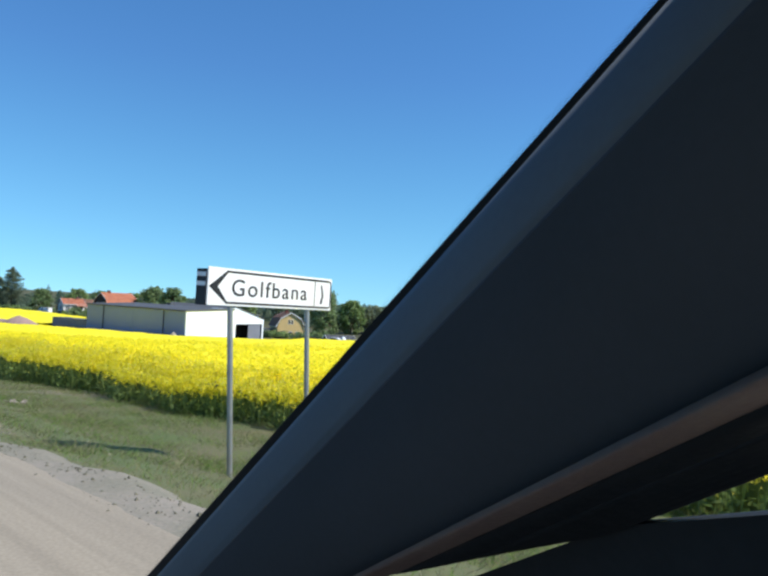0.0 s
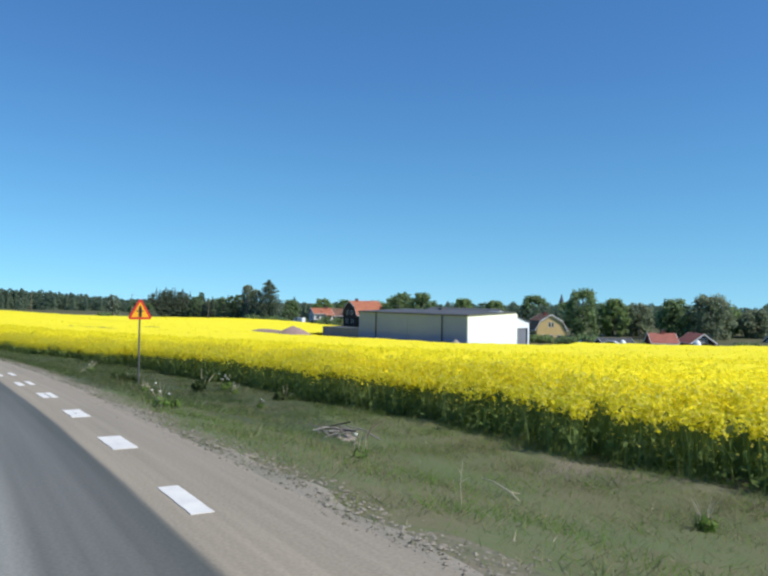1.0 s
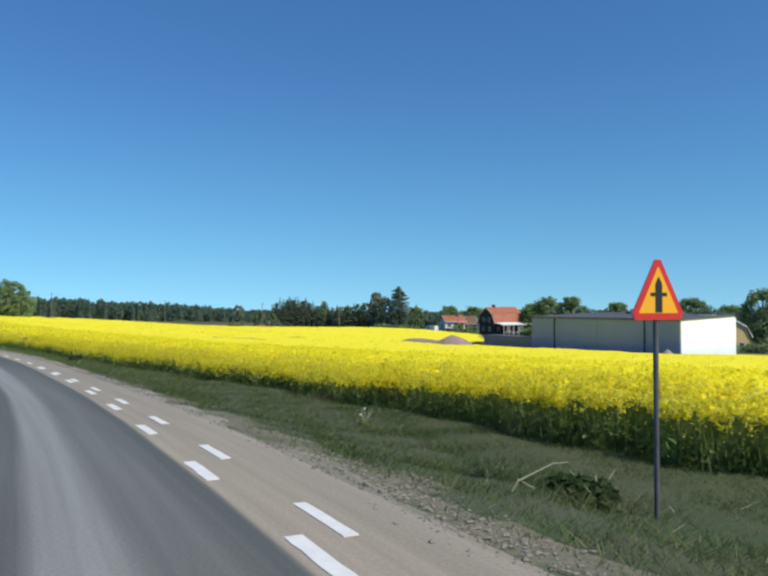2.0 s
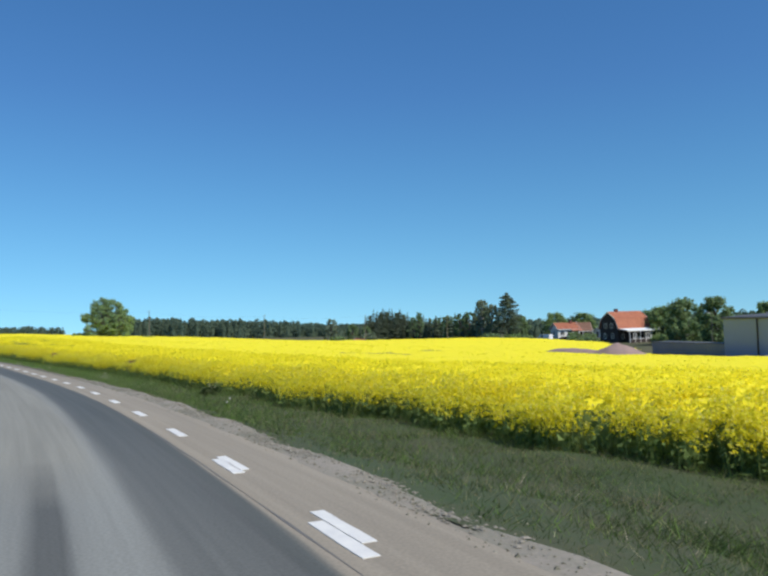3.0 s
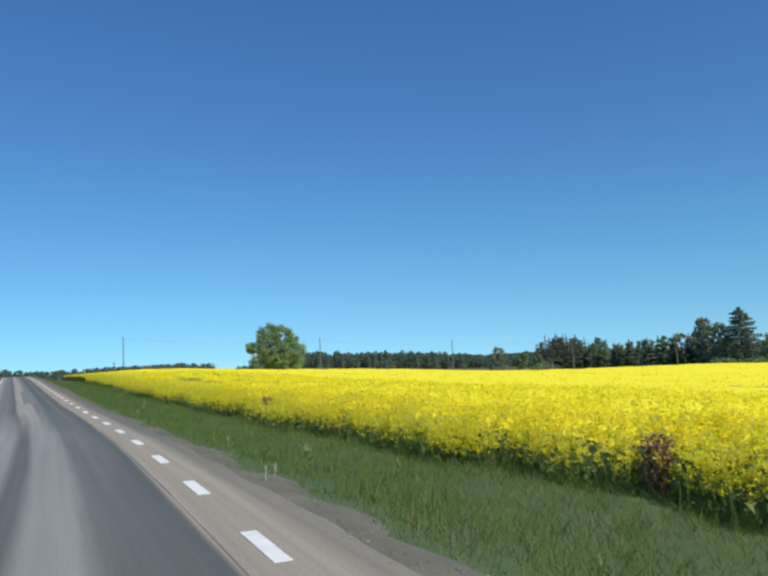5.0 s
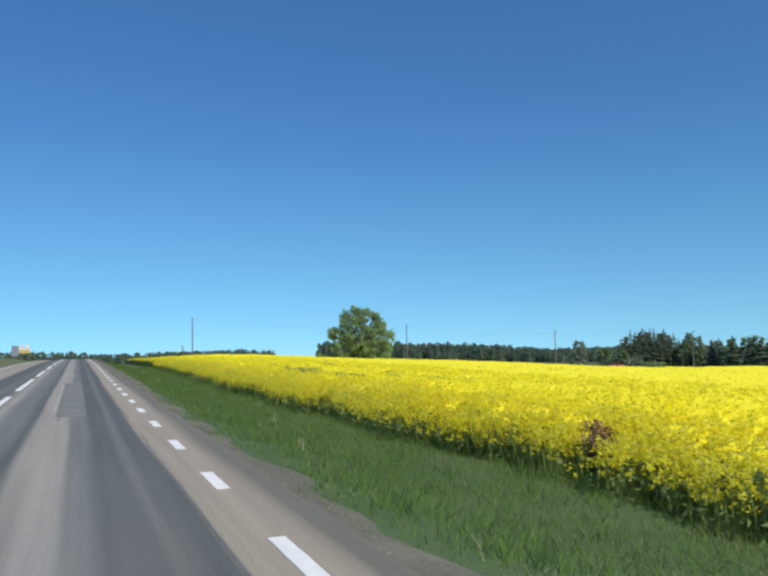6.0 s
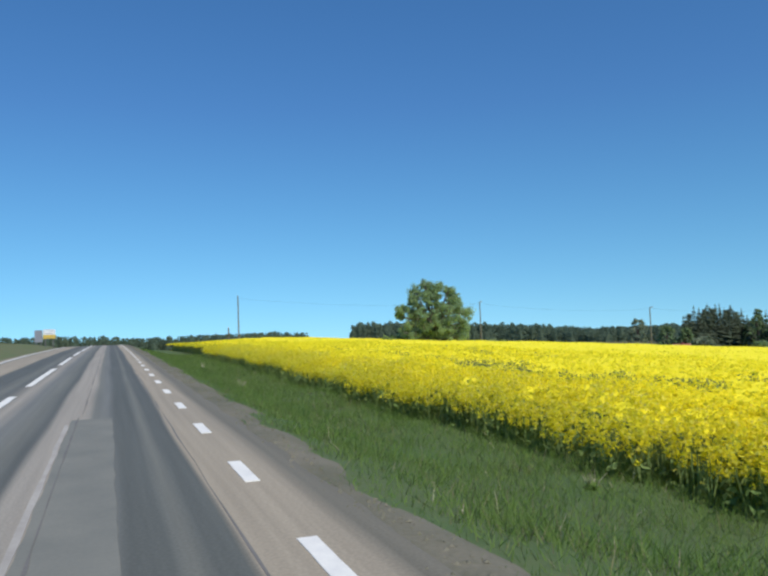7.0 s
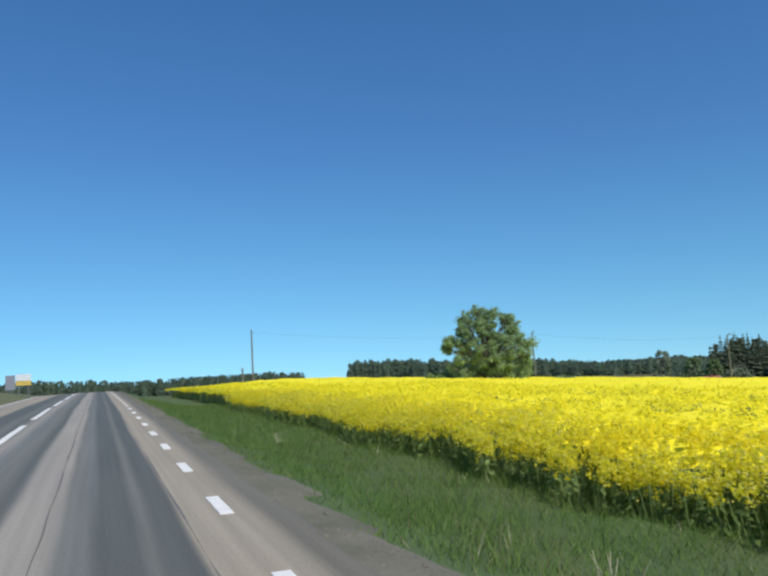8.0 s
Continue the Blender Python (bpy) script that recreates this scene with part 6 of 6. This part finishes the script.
# ---- grass and weeds of the verge ----
def build_grass():
    r = np.random.default_rng(33)
    n = 600000
    s = np.where(r.uniform(0, 1, n) < 0.5, r.uniform(-12, 62, n), r.uniform(62, 205, n))
    k = r.uniform(0, 1, n)
    inner = grass_edge(s) - 0.08
    u = inner + (field_edge(s) + 0.5 - inner) * k
    x, y = at(s, u)
    # patches of thin and thick growth
    patch = np.sin(x * 0.9 + np.sin(y * 1.3)) * np.cos(y * 0.8 + 0.7 * np.sin(x * 0.6)) + 0.6 * np.sin(x * 2.7 - y * 2.1)
    worn = np.clip((u - inner) / 1.3, 0, 1)
    keep = r.uniform(-1.5, 1.0, n) < patch * 0.3 + worn * 0.95 - 0.1
    bare = (s > 20) & (s < 29) & (u > field_edge(s) - 1.9 - 0.5 * np.sin(s * 1.7))
    keep &= ~bare | (r.uniform(0, 1, n) < 0.25 + 0.5 * (patch > 0.1))
    x, y, s, u, worn, patch = x[keep], y[keep], s[keep], u[keep], worn[keep], patch[keep]
    n = len(x)
    z = land_z(x, y, s, u) - 0.02
    h = (0.05 + 0.045 * worn + 0.06 * patch.clip(0) * worn + 0.06 * np.interp(s, (60, 90), (0, 1)) * worn) * r.uniform(0.5, 1.6, n)
    h += 0.13 * np.clip((u - field_edge(s) + 0.9) / 0.9, 0, 1) * r.uniform(0.4, 1.2, n)
    an = r.uniform(0, 6.28, n)
    w = r.uniform(0.004, 0.010, n)
    d = np.c_[np.cos(an) * w, np.sin(an) * w, 0 * w]
    flat = np.interp(s, (55, 80), (1.15, 0.6))
    lean = np.c_[r.normal(0, 1, n) * h * flat, r.normal(0, 1, n) * h * flat, h * np.interp(s, (55, 80), (0.85, 1.0))]
    b = np.c_[x, y, z]
    v = np.stack([b - d, b + d, b + lean], 1).reshape(-1, 3)
    straw = (r.uniform(0, 1, n) < 0.006).astype(int)
    kind = np.where(straw, 1, np.where(r.uniform(0, 1, n) < np.clip(np.interp(s, (0, 25, 42, 60, 90, 110, 130), (0.6, 0.55, 0.14, 0.2, 0.22, 0.08, 0.06)) + 0.35 * (1 - worn) * (s < 36) + np.interp(s, (0, 45, 80), (0.3, 0.25, 0.08)) * np.sin(x * 1.1 + 1.3 * np.sin(y * 0.7)) * np.cos(y * 1.2 + np.sin(x * 0.8)), 0.03, 1), 2, 0))
    kind = np.where((kind == 0) & (r.uniform(0, 1, n) < np.interp(s, (30, 38, 58, 75, 92, 120, 150), (0.1, 0.85, 0.85, 0.5, 0.3, 0.12, 0.15))), 3, kind)
    ob = new("grass", mesh_np("grass", v, np.arange(len(v)).reshape(-1, 3), ["grass", "straw", "grass_olive", "grass_lush"], kind))
    tagged(ob, "rough green grass with dry blades on the road verge", "grass", kind="stuff")


def weed(x, y, h, label, seed, heads=0, mat="straw", n=9, size=0.03):
    """A clump of tall stems, with pale seed heads on some."""
    r = np.random.default_rng(seed)
    ob = thing("weed_clump", pose(x, y, ground_at(x, y)), label, "weed")
    ends = [(r.normal(0, 0.22) * h, r.normal(0, 0.22) * h, h * r.uniform(0.6, 1.0)) for _ in range(n)]
    bm = bmesh.new()
    for e in ends:
        m = Vector(e) * 0.5 + Vector((r.normal(0, 0.03), r.normal(0, 0.03), 0.05 * h))
        tube((r.normal(0, 0.03), r.normal(0, 0.03), -0.05), m, 0.006, 0.005, 4, bm)
        tube(m, e, 0.005, 0.003, 4, bm)
    part("stems", bm, mat, ob)
    for e in ends[:heads]:
        bm = bmesh.new()
        bmesh.ops.create_icosphere(bm, subdivisions=2, radius=size, matrix=Matrix.Translation(e) @ Matrix.Diagonal((1, 1, 0.7, 1)))
        part("seed_head", bm, "crest", ob, "pale round seed head")
    v, f = leaf_cloud([(0, 0, h * 0.25)], [h * 0.3], 40, 0.05, seed)
    lv = new("leaves", mesh_np("leaves", v, f, ["grass"]))
    lv.parent = ob
    return ob


def dark_weed(s, u, h, seed):
    """A heap of dark broad leaves with pale dead stalks standing out of it."""
    r = np.random.default_rng(seed)
    x, y = at(s, u)
    x, y = float(x), float(y)
    ob = thing("weed_clump", pose(x, y, ground_at(x, y)), "dark leafy weed clump with pale dead stalks", "weed")
    v, f = leaf_cloud([(r.normal(0, 0.18), r.normal(0, 0.18), h * r.uniform(0.15, 0.6)) for _ in range(9)], [0.16] * 9, 40, 0.07, seed)
    lv = new("leaves", mesh_np("leaves", v, f, ["grass_lush"]))
    lv.parent = ob
    for k in range(5):
        an = r.uniform(0, 6.28)
        tip = Vector((math.cos(an) * h * r.uniform(0.5, 1.1), math.sin(an) * h * r.uniform(0.5, 1.1), h * r.uniform(0.7, 1.3)))
        part("stalk", limb_mesh([((0, 0, -0.05), tip * 0.55 + Vector((0.03, 0, 0.02)), 0.008, 0.007), (tip * 0.55 + Vector((0.03, 0, 0.02)), tip, 0.007, 0.004)], 5), "straw", ob, "pale dead stalk")


def dry_stalk(x, y, h):
    """A dead stem with two withered leaves."""
    ob = thing("dry_stalk", pose(x, y, ground_at(x, y)), "single pale dead stalk standing in the grass", "stalk", "dead stalks on the verge")
    part("stem", limb_mesh([((0, 0, -0.05), (-0.02, 0.0, h * 0.47), 0.008, 0.006), ((-0.02, 0, h * 0.47), (0.0, 0.02, h), 0.006, 0.003)], 6), "straw", ob)
    for z, dx in ((0.53, 0.06), (0.72, -0.05)):
        part("dry_leaf", limb_mesh([((-0.015, 0, z * h), (dx, 0.02, z * h + 0.05), 0.006, 0.002)], 5), "straw", ob)


def stick_heap(s, u, seed):
    """Grey dead sticks thrown on a heap."""
    r = np.random.default_rng(seed)
    x, y = at(s, u)
    x, y = float(x), float(y)
    ob = thing("stick_heap", pose(x, y, ground_at(x, y) + 0.03), "low heap of grey dead sticks on the grass", "sticks")
    for k in range(16):
        c = Vector((r.normal(0, 0.32), r.normal(0, 0.22), r.uniform(0.03, 0.16)))
        an = r.uniform(0, 3.14)
        d = Vector((math.cos(an), math.sin(an), r.normal(0, 0.22))) * r.uniform(0.25, 0.5)
        bend = c + Vector((r.normal(0, 0.05), r.normal(0, 0.05), 0.05))
        part("stick", limb_mesh([(c - d, bend, 0.016, 0.014), (bend, c + d, 0.014, 0.006)], 6), "dead_wood" if k % 3 else "bark", ob)


def stone_group(s, u, n, spread, size, label, seed, mat="stone"):
    r = np.random.default_rng(seed)
    for i in range(n):
        x, y = at(s + r.normal(0, spread), u + r.normal(0, spread * 0.5))
        x, y = float(x), float(y)
        bm = bmesh.new()
        bmesh.ops.create_icosphere(bm, subdivisions=2, radius=size * r.uniform(0.6, 1.3))
        o = Vector(r.normal(size=3) * 10)
        for vtx in bm.verts:
            vtx.co *= 1 + 0.5 * noise.noise(vtx.co / size * 0.9 + o)
            vtx.co.z *= 0.65
        me = bpy.data.meshes.new("clod")
        bm.to_mesh(me)
        bm.free()
        me.materials.append(M[mat])
        ob = new("clod", me)
        ob.matrix_basis = pose(x, y, ground_at(x, y) + size * 0.25, 0, 0, r.uniform(0, 360))
        tagged(ob, label, "clod", "clods on the verge")


STICK = (43.93, 2.55, 26.0)
BRANCH = ((-14.143, 21.888, -1.85), (-14.321, 22.152, -1.785), (-14.537, 22.393, -1.75), (-14.722, 22.572, -1.75))
STALKS = ((-14.548, 20.266, 0.47), (-88.6, 63.9, 0.30), (-82.7, 60.3, 0.24), (-82.9, 60.6, 0.25))
CLUMP = (44.3, 4.0)


def verge_growth():
    spots = ((42.4, 6.9, 0.5, 5, "grass_lush", 0.022), (43.0, 7.3, 0.55, 6, "grass_lush", 0.022), (40.9, 6.6, 0.4, 2, "straw", 0.02), (32.55, 1.65, 0.52, 3, "straw", 0.024), (32.9, 2.0, 0.4, 1, "grass_lush", 0.024), (36.9, 5.6, 0.3, 2, "grass_lush", 0.02), (38.6, 3.0, 0.4, 0, "straw", 0.03), (52.4, 5.2, 0.5, 2, "straw"), (80.0, 4.3, 0.4, 2, "grass"), (97, 4.0, 0.45, 1, "straw"),
             (111, 3.9, 0.5, 0, "straw"), (134, 3.8, 0.4, 0, "straw"), (140.9, 5.0, 0.32, 0, "straw"), (156.5, 2.9, 0.4, 0, "straw"), (28.5, 3.6, 0.45, 1, "straw"), (24.0, 5.5, 0.4, 0, "straw"), (170, 3.2, 0.45, 0, "straw"))
    for i, (s, u, h, heads, mat, *size) in enumerate(spots):
        x, y = at(s, u)
        weed(float(x), float(y), h, "clump of tall weeds with pale seed heads on the verge" if heads else "clump of dry grass stems on the verge", 300 + i, heads, mat, size=size[0] if size else 0.03)
    dark_weed(41.6, 5.7, 0.66, 350)
    dark_weed(38.9, 7.3, 0.35, 351)
    dark_weed(86.3, 5.8, 0.5, 352)
    stone_group(20.3, 5.0, 7, 0.28, 0.085, "brown earth clod lying on the verge", 61)
    stone_group(31.2, 4.9, 9, 0.32, 0.085, "grey earth clod lying on the verge", 62)
    dark_weed(CLUMP[0], CLUMP[1], 0.34, 353)
    dark_weed(CLUMP[0] + 0.5, CLUMP[1] + 0.5, 0.28, 354)
    x, y = BRANCH[0][:2]
    o = Vector((x, y, ground_at(x, y)))
    ob = thing("dry_branch", pose(*o), "long bent dry pale branch lying on the verge", "branch")
    pts = [Vector(q) - o for q in BRANCH]
    part("branch", limb_mesh([(a, b, 0.017 - 0.003 * i, 0.014 - 0.003 * i) for i, (a, b) in enumerate(zip(pts, pts[1:]))], 6), "straw", ob)
    part("twig", limb_mesh([(pts[1], pts[1] + Vector((0.12, 0.15, -0.06)), 0.007, 0.003)], 5), "straw", ob)
    for x, y, h in STALKS:
        dry_stalk(x, y, h)
    stick_heap(31.6, 4.9, 71)
    x, y = at(STICK[0], STICK[1])
    ob = thing("dry_branch", pose(float(x), float(y), ground_at(float(x), float(y)) + 0.09, 0, 0, STICK[2]), "forked dry branch standing out of the grass", "branch")
    part("branch", limb_mesh([((0, 0, 0), (0.06, 0.0, 0.10), 0.009, 0.008), ((0.06, 0.0, 0.10), (0.42, 0.0, 0.28), 0.008, 0.006), ((0.42, 0, 0.28), (0.58, -0.02, 0.30), 0.006, 0.003)], 6), "straw", ob)
    part("twig", limb_mesh([((0.06, 0.0, 0.12), (0.25, 0.1, 0.0), 0.007, 0.004)], 5), "straw", ob)


def build_chips():
    """Loose stones scattered along the shoulder."""
    r = np.random.default_rng(44)
    n = 12000
    s = r.uniform(-10, 190, n)
    u = 0.45 + r.uniform(0, 1, n) ** 0.8 * (grass_edge(s) - 0.40)
    x, y = at(s, u)
    z = road_z(s) - 0.012 - 0.06 * (u - 0.4) + shoulder_noise(x, y) * np.clip((u - 0.5) * 2, 0, 1)
    size = 0.007 + 0.022 * r.uniform(0, 1, n) ** 5
    octa = np.array([(1, 0, 0), (0, 1, 0), (-1, 0, 0), (0, -1, 0), (0, 0, 0.8), (0, 0, -0.5)], float)
    v = octa[None] * size[:, None, None] * r.uniform(0.6, 1.4, (n, 6, 1)) + np.c_[x, y, z][:, None]
    f = np.array([(0, 1, 4), (1, 2, 4), (2, 3, 4), (3, 0, 4), (1, 0, 5), (2, 1, 5), (3, 2, 5), (0, 3, 5)])
    faces = (f[None] + 6 * np.arange(n)[:, None, None]).reshape(-1, 3)
    ob = new("loose_gravel", mesh_np("loose_gravel", v.reshape(-1, 3), faces, ["gravel"]))
    tagged(ob, "loose small stones scattered on the road shoulder", "gravel", kind="stuff")


def build_litter():
    """Pale stones and dry bits where the grass meets the gravel."""
    r = np.random.default_rng(45)
    n = 9000
    s = np.where(np.arange(n) < 3000, r.normal(72, 8, n), r.uniform(10, 46, n))
    u = grass_edge(s) + r.normal(0.02, 0.13, n) + (s < 46) * np.abs(r.normal(0.05, 0.35, n))
    x, y = at(s, u)
    z = np.maximum(road_z(s) - 0.012 - 0.06 * (u - 0.4) - 0.45 * np.clip(u - grass_edge(s) - 0.1, 0, 1), land_z(x, y, s, u) + 0.02)
    size = 0.008 + 0.018 * r.uniform(0, 1, n) ** 3
    octa = np.array([(1.4, 0, 0), (0, 1, 0), (-1.4, 0, 0), (0, -1, 0), (0, 0, 0.6), (0, 0, -0.5)], float)
    v = octa[None] * size[:, None, None] * r.uniform(0.6, 1.4, (n, 6, 1)) + np.c_[x, y, z + 0.006][:, None]
    f = np.array([(0, 1, 4), (1, 2, 4), (2, 3, 4), (3, 0, 4), (1, 0, 5), (2, 1, 5), (3, 2, 5), (0, 3, 5)])
    faces = (f[None] + 6 * np.arange(n)[:, None, None]).reshape(-1, 3)
    ob = new("verge_litter", mesh_np("verge_litter", v.reshape(-1, 3), faces, ["gravel_pale"]))
    tagged(ob, "pale stones and crumbs along the edge of the grass", "gravel", kind="stuff")


build_canopy()
build_crop()
build_grass()
verge_growth()
build_chips()
build_litter()


# ---- the car in which the shot begins, left standing at its first place ----
def own_car():
    ob = thing("car_door_frame", pose(0, 0, 0, 0, 0, 43.46), "dark trimmed windscreen pillar and door frame of a car", "car")
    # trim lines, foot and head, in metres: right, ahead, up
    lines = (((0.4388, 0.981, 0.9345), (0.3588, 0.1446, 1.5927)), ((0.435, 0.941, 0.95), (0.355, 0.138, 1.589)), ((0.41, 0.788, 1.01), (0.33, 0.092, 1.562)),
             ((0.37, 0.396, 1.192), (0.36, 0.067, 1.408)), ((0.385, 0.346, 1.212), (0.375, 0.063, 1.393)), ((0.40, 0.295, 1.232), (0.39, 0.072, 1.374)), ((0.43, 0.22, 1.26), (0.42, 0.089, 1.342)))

    def run(i):
        a, b = (Vector(p) for p in lines[i])
        return a - (b - a) * 0.12, b + (b - a) * 0.25

    def skin(name, i, j, mat, label="", thick=0.05, bulge=0.0, n=6):
        """A padded trim face between two trim lines, with depth outwards."""
        (a0, a1), (b0, b1) = run(i), run(j)
        bm = bmesh.new()
        front, back = [], []
        for k in range(n + 1):
            t = k / n
            row = []
            for q in (0.0, 1.0):
                p = a0.lerp(a1, q).lerp(b0.lerp(b1, q), t)
                p.x -= bulge * math.sin(math.pi * t)
                row.append(p)
            front.append([bm.verts.new(p) for p in row])
            back.append([bm.verts.new(p + Vector((thick, 0.0, 0.0))) for p in row])
        for k in range(n):
            bm.faces.new((front[k][0], front[k + 1][0], front[k + 1][1], front[k][1]))
            bm.faces.new((back[k][1], back[k + 1][1], back[k + 1][0], back[k][0]))
            for q in (0, 1):
                bm.faces.new((front[k][q], front[k + 1][q], back[k + 1][q], back[k][q]))
        for k in (0, n):
            bm.faces.new((front[k][0], front[k][1], back[k][1], back[k][0]))
        p = part(name, bm, mat, ob, label)
        for f in p.data.polygons:
            f.use_smooth = True
        return p

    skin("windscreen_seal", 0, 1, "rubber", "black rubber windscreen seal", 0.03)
    skin("pillar_cover", 1, 2, "trim_skylit", "pillar edge trim with sky light in its colour", 0.05, 0.004)
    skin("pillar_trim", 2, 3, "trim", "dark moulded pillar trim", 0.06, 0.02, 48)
    skin("trim_lip", 3, 4, "trim_brown", "brownish trim lip with its highlight in the colour", 0.04, 0.016, 24)
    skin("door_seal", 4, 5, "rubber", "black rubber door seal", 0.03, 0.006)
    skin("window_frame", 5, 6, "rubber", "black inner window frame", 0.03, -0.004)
    # rows of fine printed dots on the glass along the seal
    bm = bmesh.new()
    (a0, a1), (b0, b1) = run(0), run(1)
    out = (a0 - b0).normalized()
    along = (a1 - a0).normalized()
    rows, count = 6, 460
    for k in range(count):
        for j in range(rows):
            c = a0.lerp(a1, (k + 0.5 * (j % 2)) / count) + out * (0.002 + 0.0030 * j)
            half = 0.0009 * (1 - 0.13 * j)
            q = [bm.verts.new(c + along * (half * ca) + out * (half * sa)) for ca, sa in ((1, 0), (0, 1), (-1, 0), (0, -1))]
            bm.faces.new(q)
    part("dotted_edge", bm, "rubber", ob, "fine black dots printed on the glass edge")
    bm = bmesh.new()
    corner = [Vector(p) for p in ((0.44, 0.235, 1.255), (0.44, 0.10, 1.30), (0.44, 0.05, 1.20), (0.44, 0.05, 0.97), (0.44, 0.70, 0.97), (0.44, 0.62, 1.02), (0.44, 0.45, 1.125))]
    a, b = [bm.verts.new(p) for p in corner], [bm.verts.new(p + Vector((0.02, 0, 0))) for p in corner]
    bm.faces.new(a)
    bm.faces.new(b[::-1])
    for i in range(5):
        bm.faces.new((a[i], a[(i + 1) % 5], b[(i + 1) % 5], b[i]))
    part("mirror_corner", bm, "rubber", ob, "black plastic mirror corner")
    # headlining above, door skin and sill below down to the wheel, which stands on the road
    part("roof", box(-0.72, -1.9, 1.66, 0.40, 0.12, 1.70, 0.015), "trim", ob)
    part("roof_rail", box(0.36, -1.9, 1.52, 0.46, 0.12, 1.70, 0.02), "trim", ob)
    part("door_panel", box(0.46, -0.75, 0.36, 0.54, 0.60, 0.93, 0.03), "car_paint", ob)
    part("window_sill", box(0.40, -0.75, 0.91, 0.55, 0.60, 0.97, 0.02), "rubber", ob)
    part("rear_pillar", box(0.40, -0.95, 0.36, 0.50, -0.75, 1.56, 0.02), "trim", ob)
    part("sill", box(0.34, -1.0, 0.22, 0.54, 1.0, 0.38, 0.03), "car_paint", ob)
    part("wing", box(0.44, 0.60, 0.36, 0.54, 1.05, 0.86, 0.04), "car_paint", ob)
    for y in (1.15, -1.35):
        w = part("wheel", tube((0.34, y, 0.33), (0.55, y, 0.33), 0.33, n=28), "rubber", ob)
        part("rim", tube((0.54, y, 0.33), (0.565, y, 0.33), 0.21, n=20), "steel", w)
    part("axle_beam", box(0.36, -1.4, 0.28, 0.44, 1.2, 0.34, 0.01), "steel_dark", ob)


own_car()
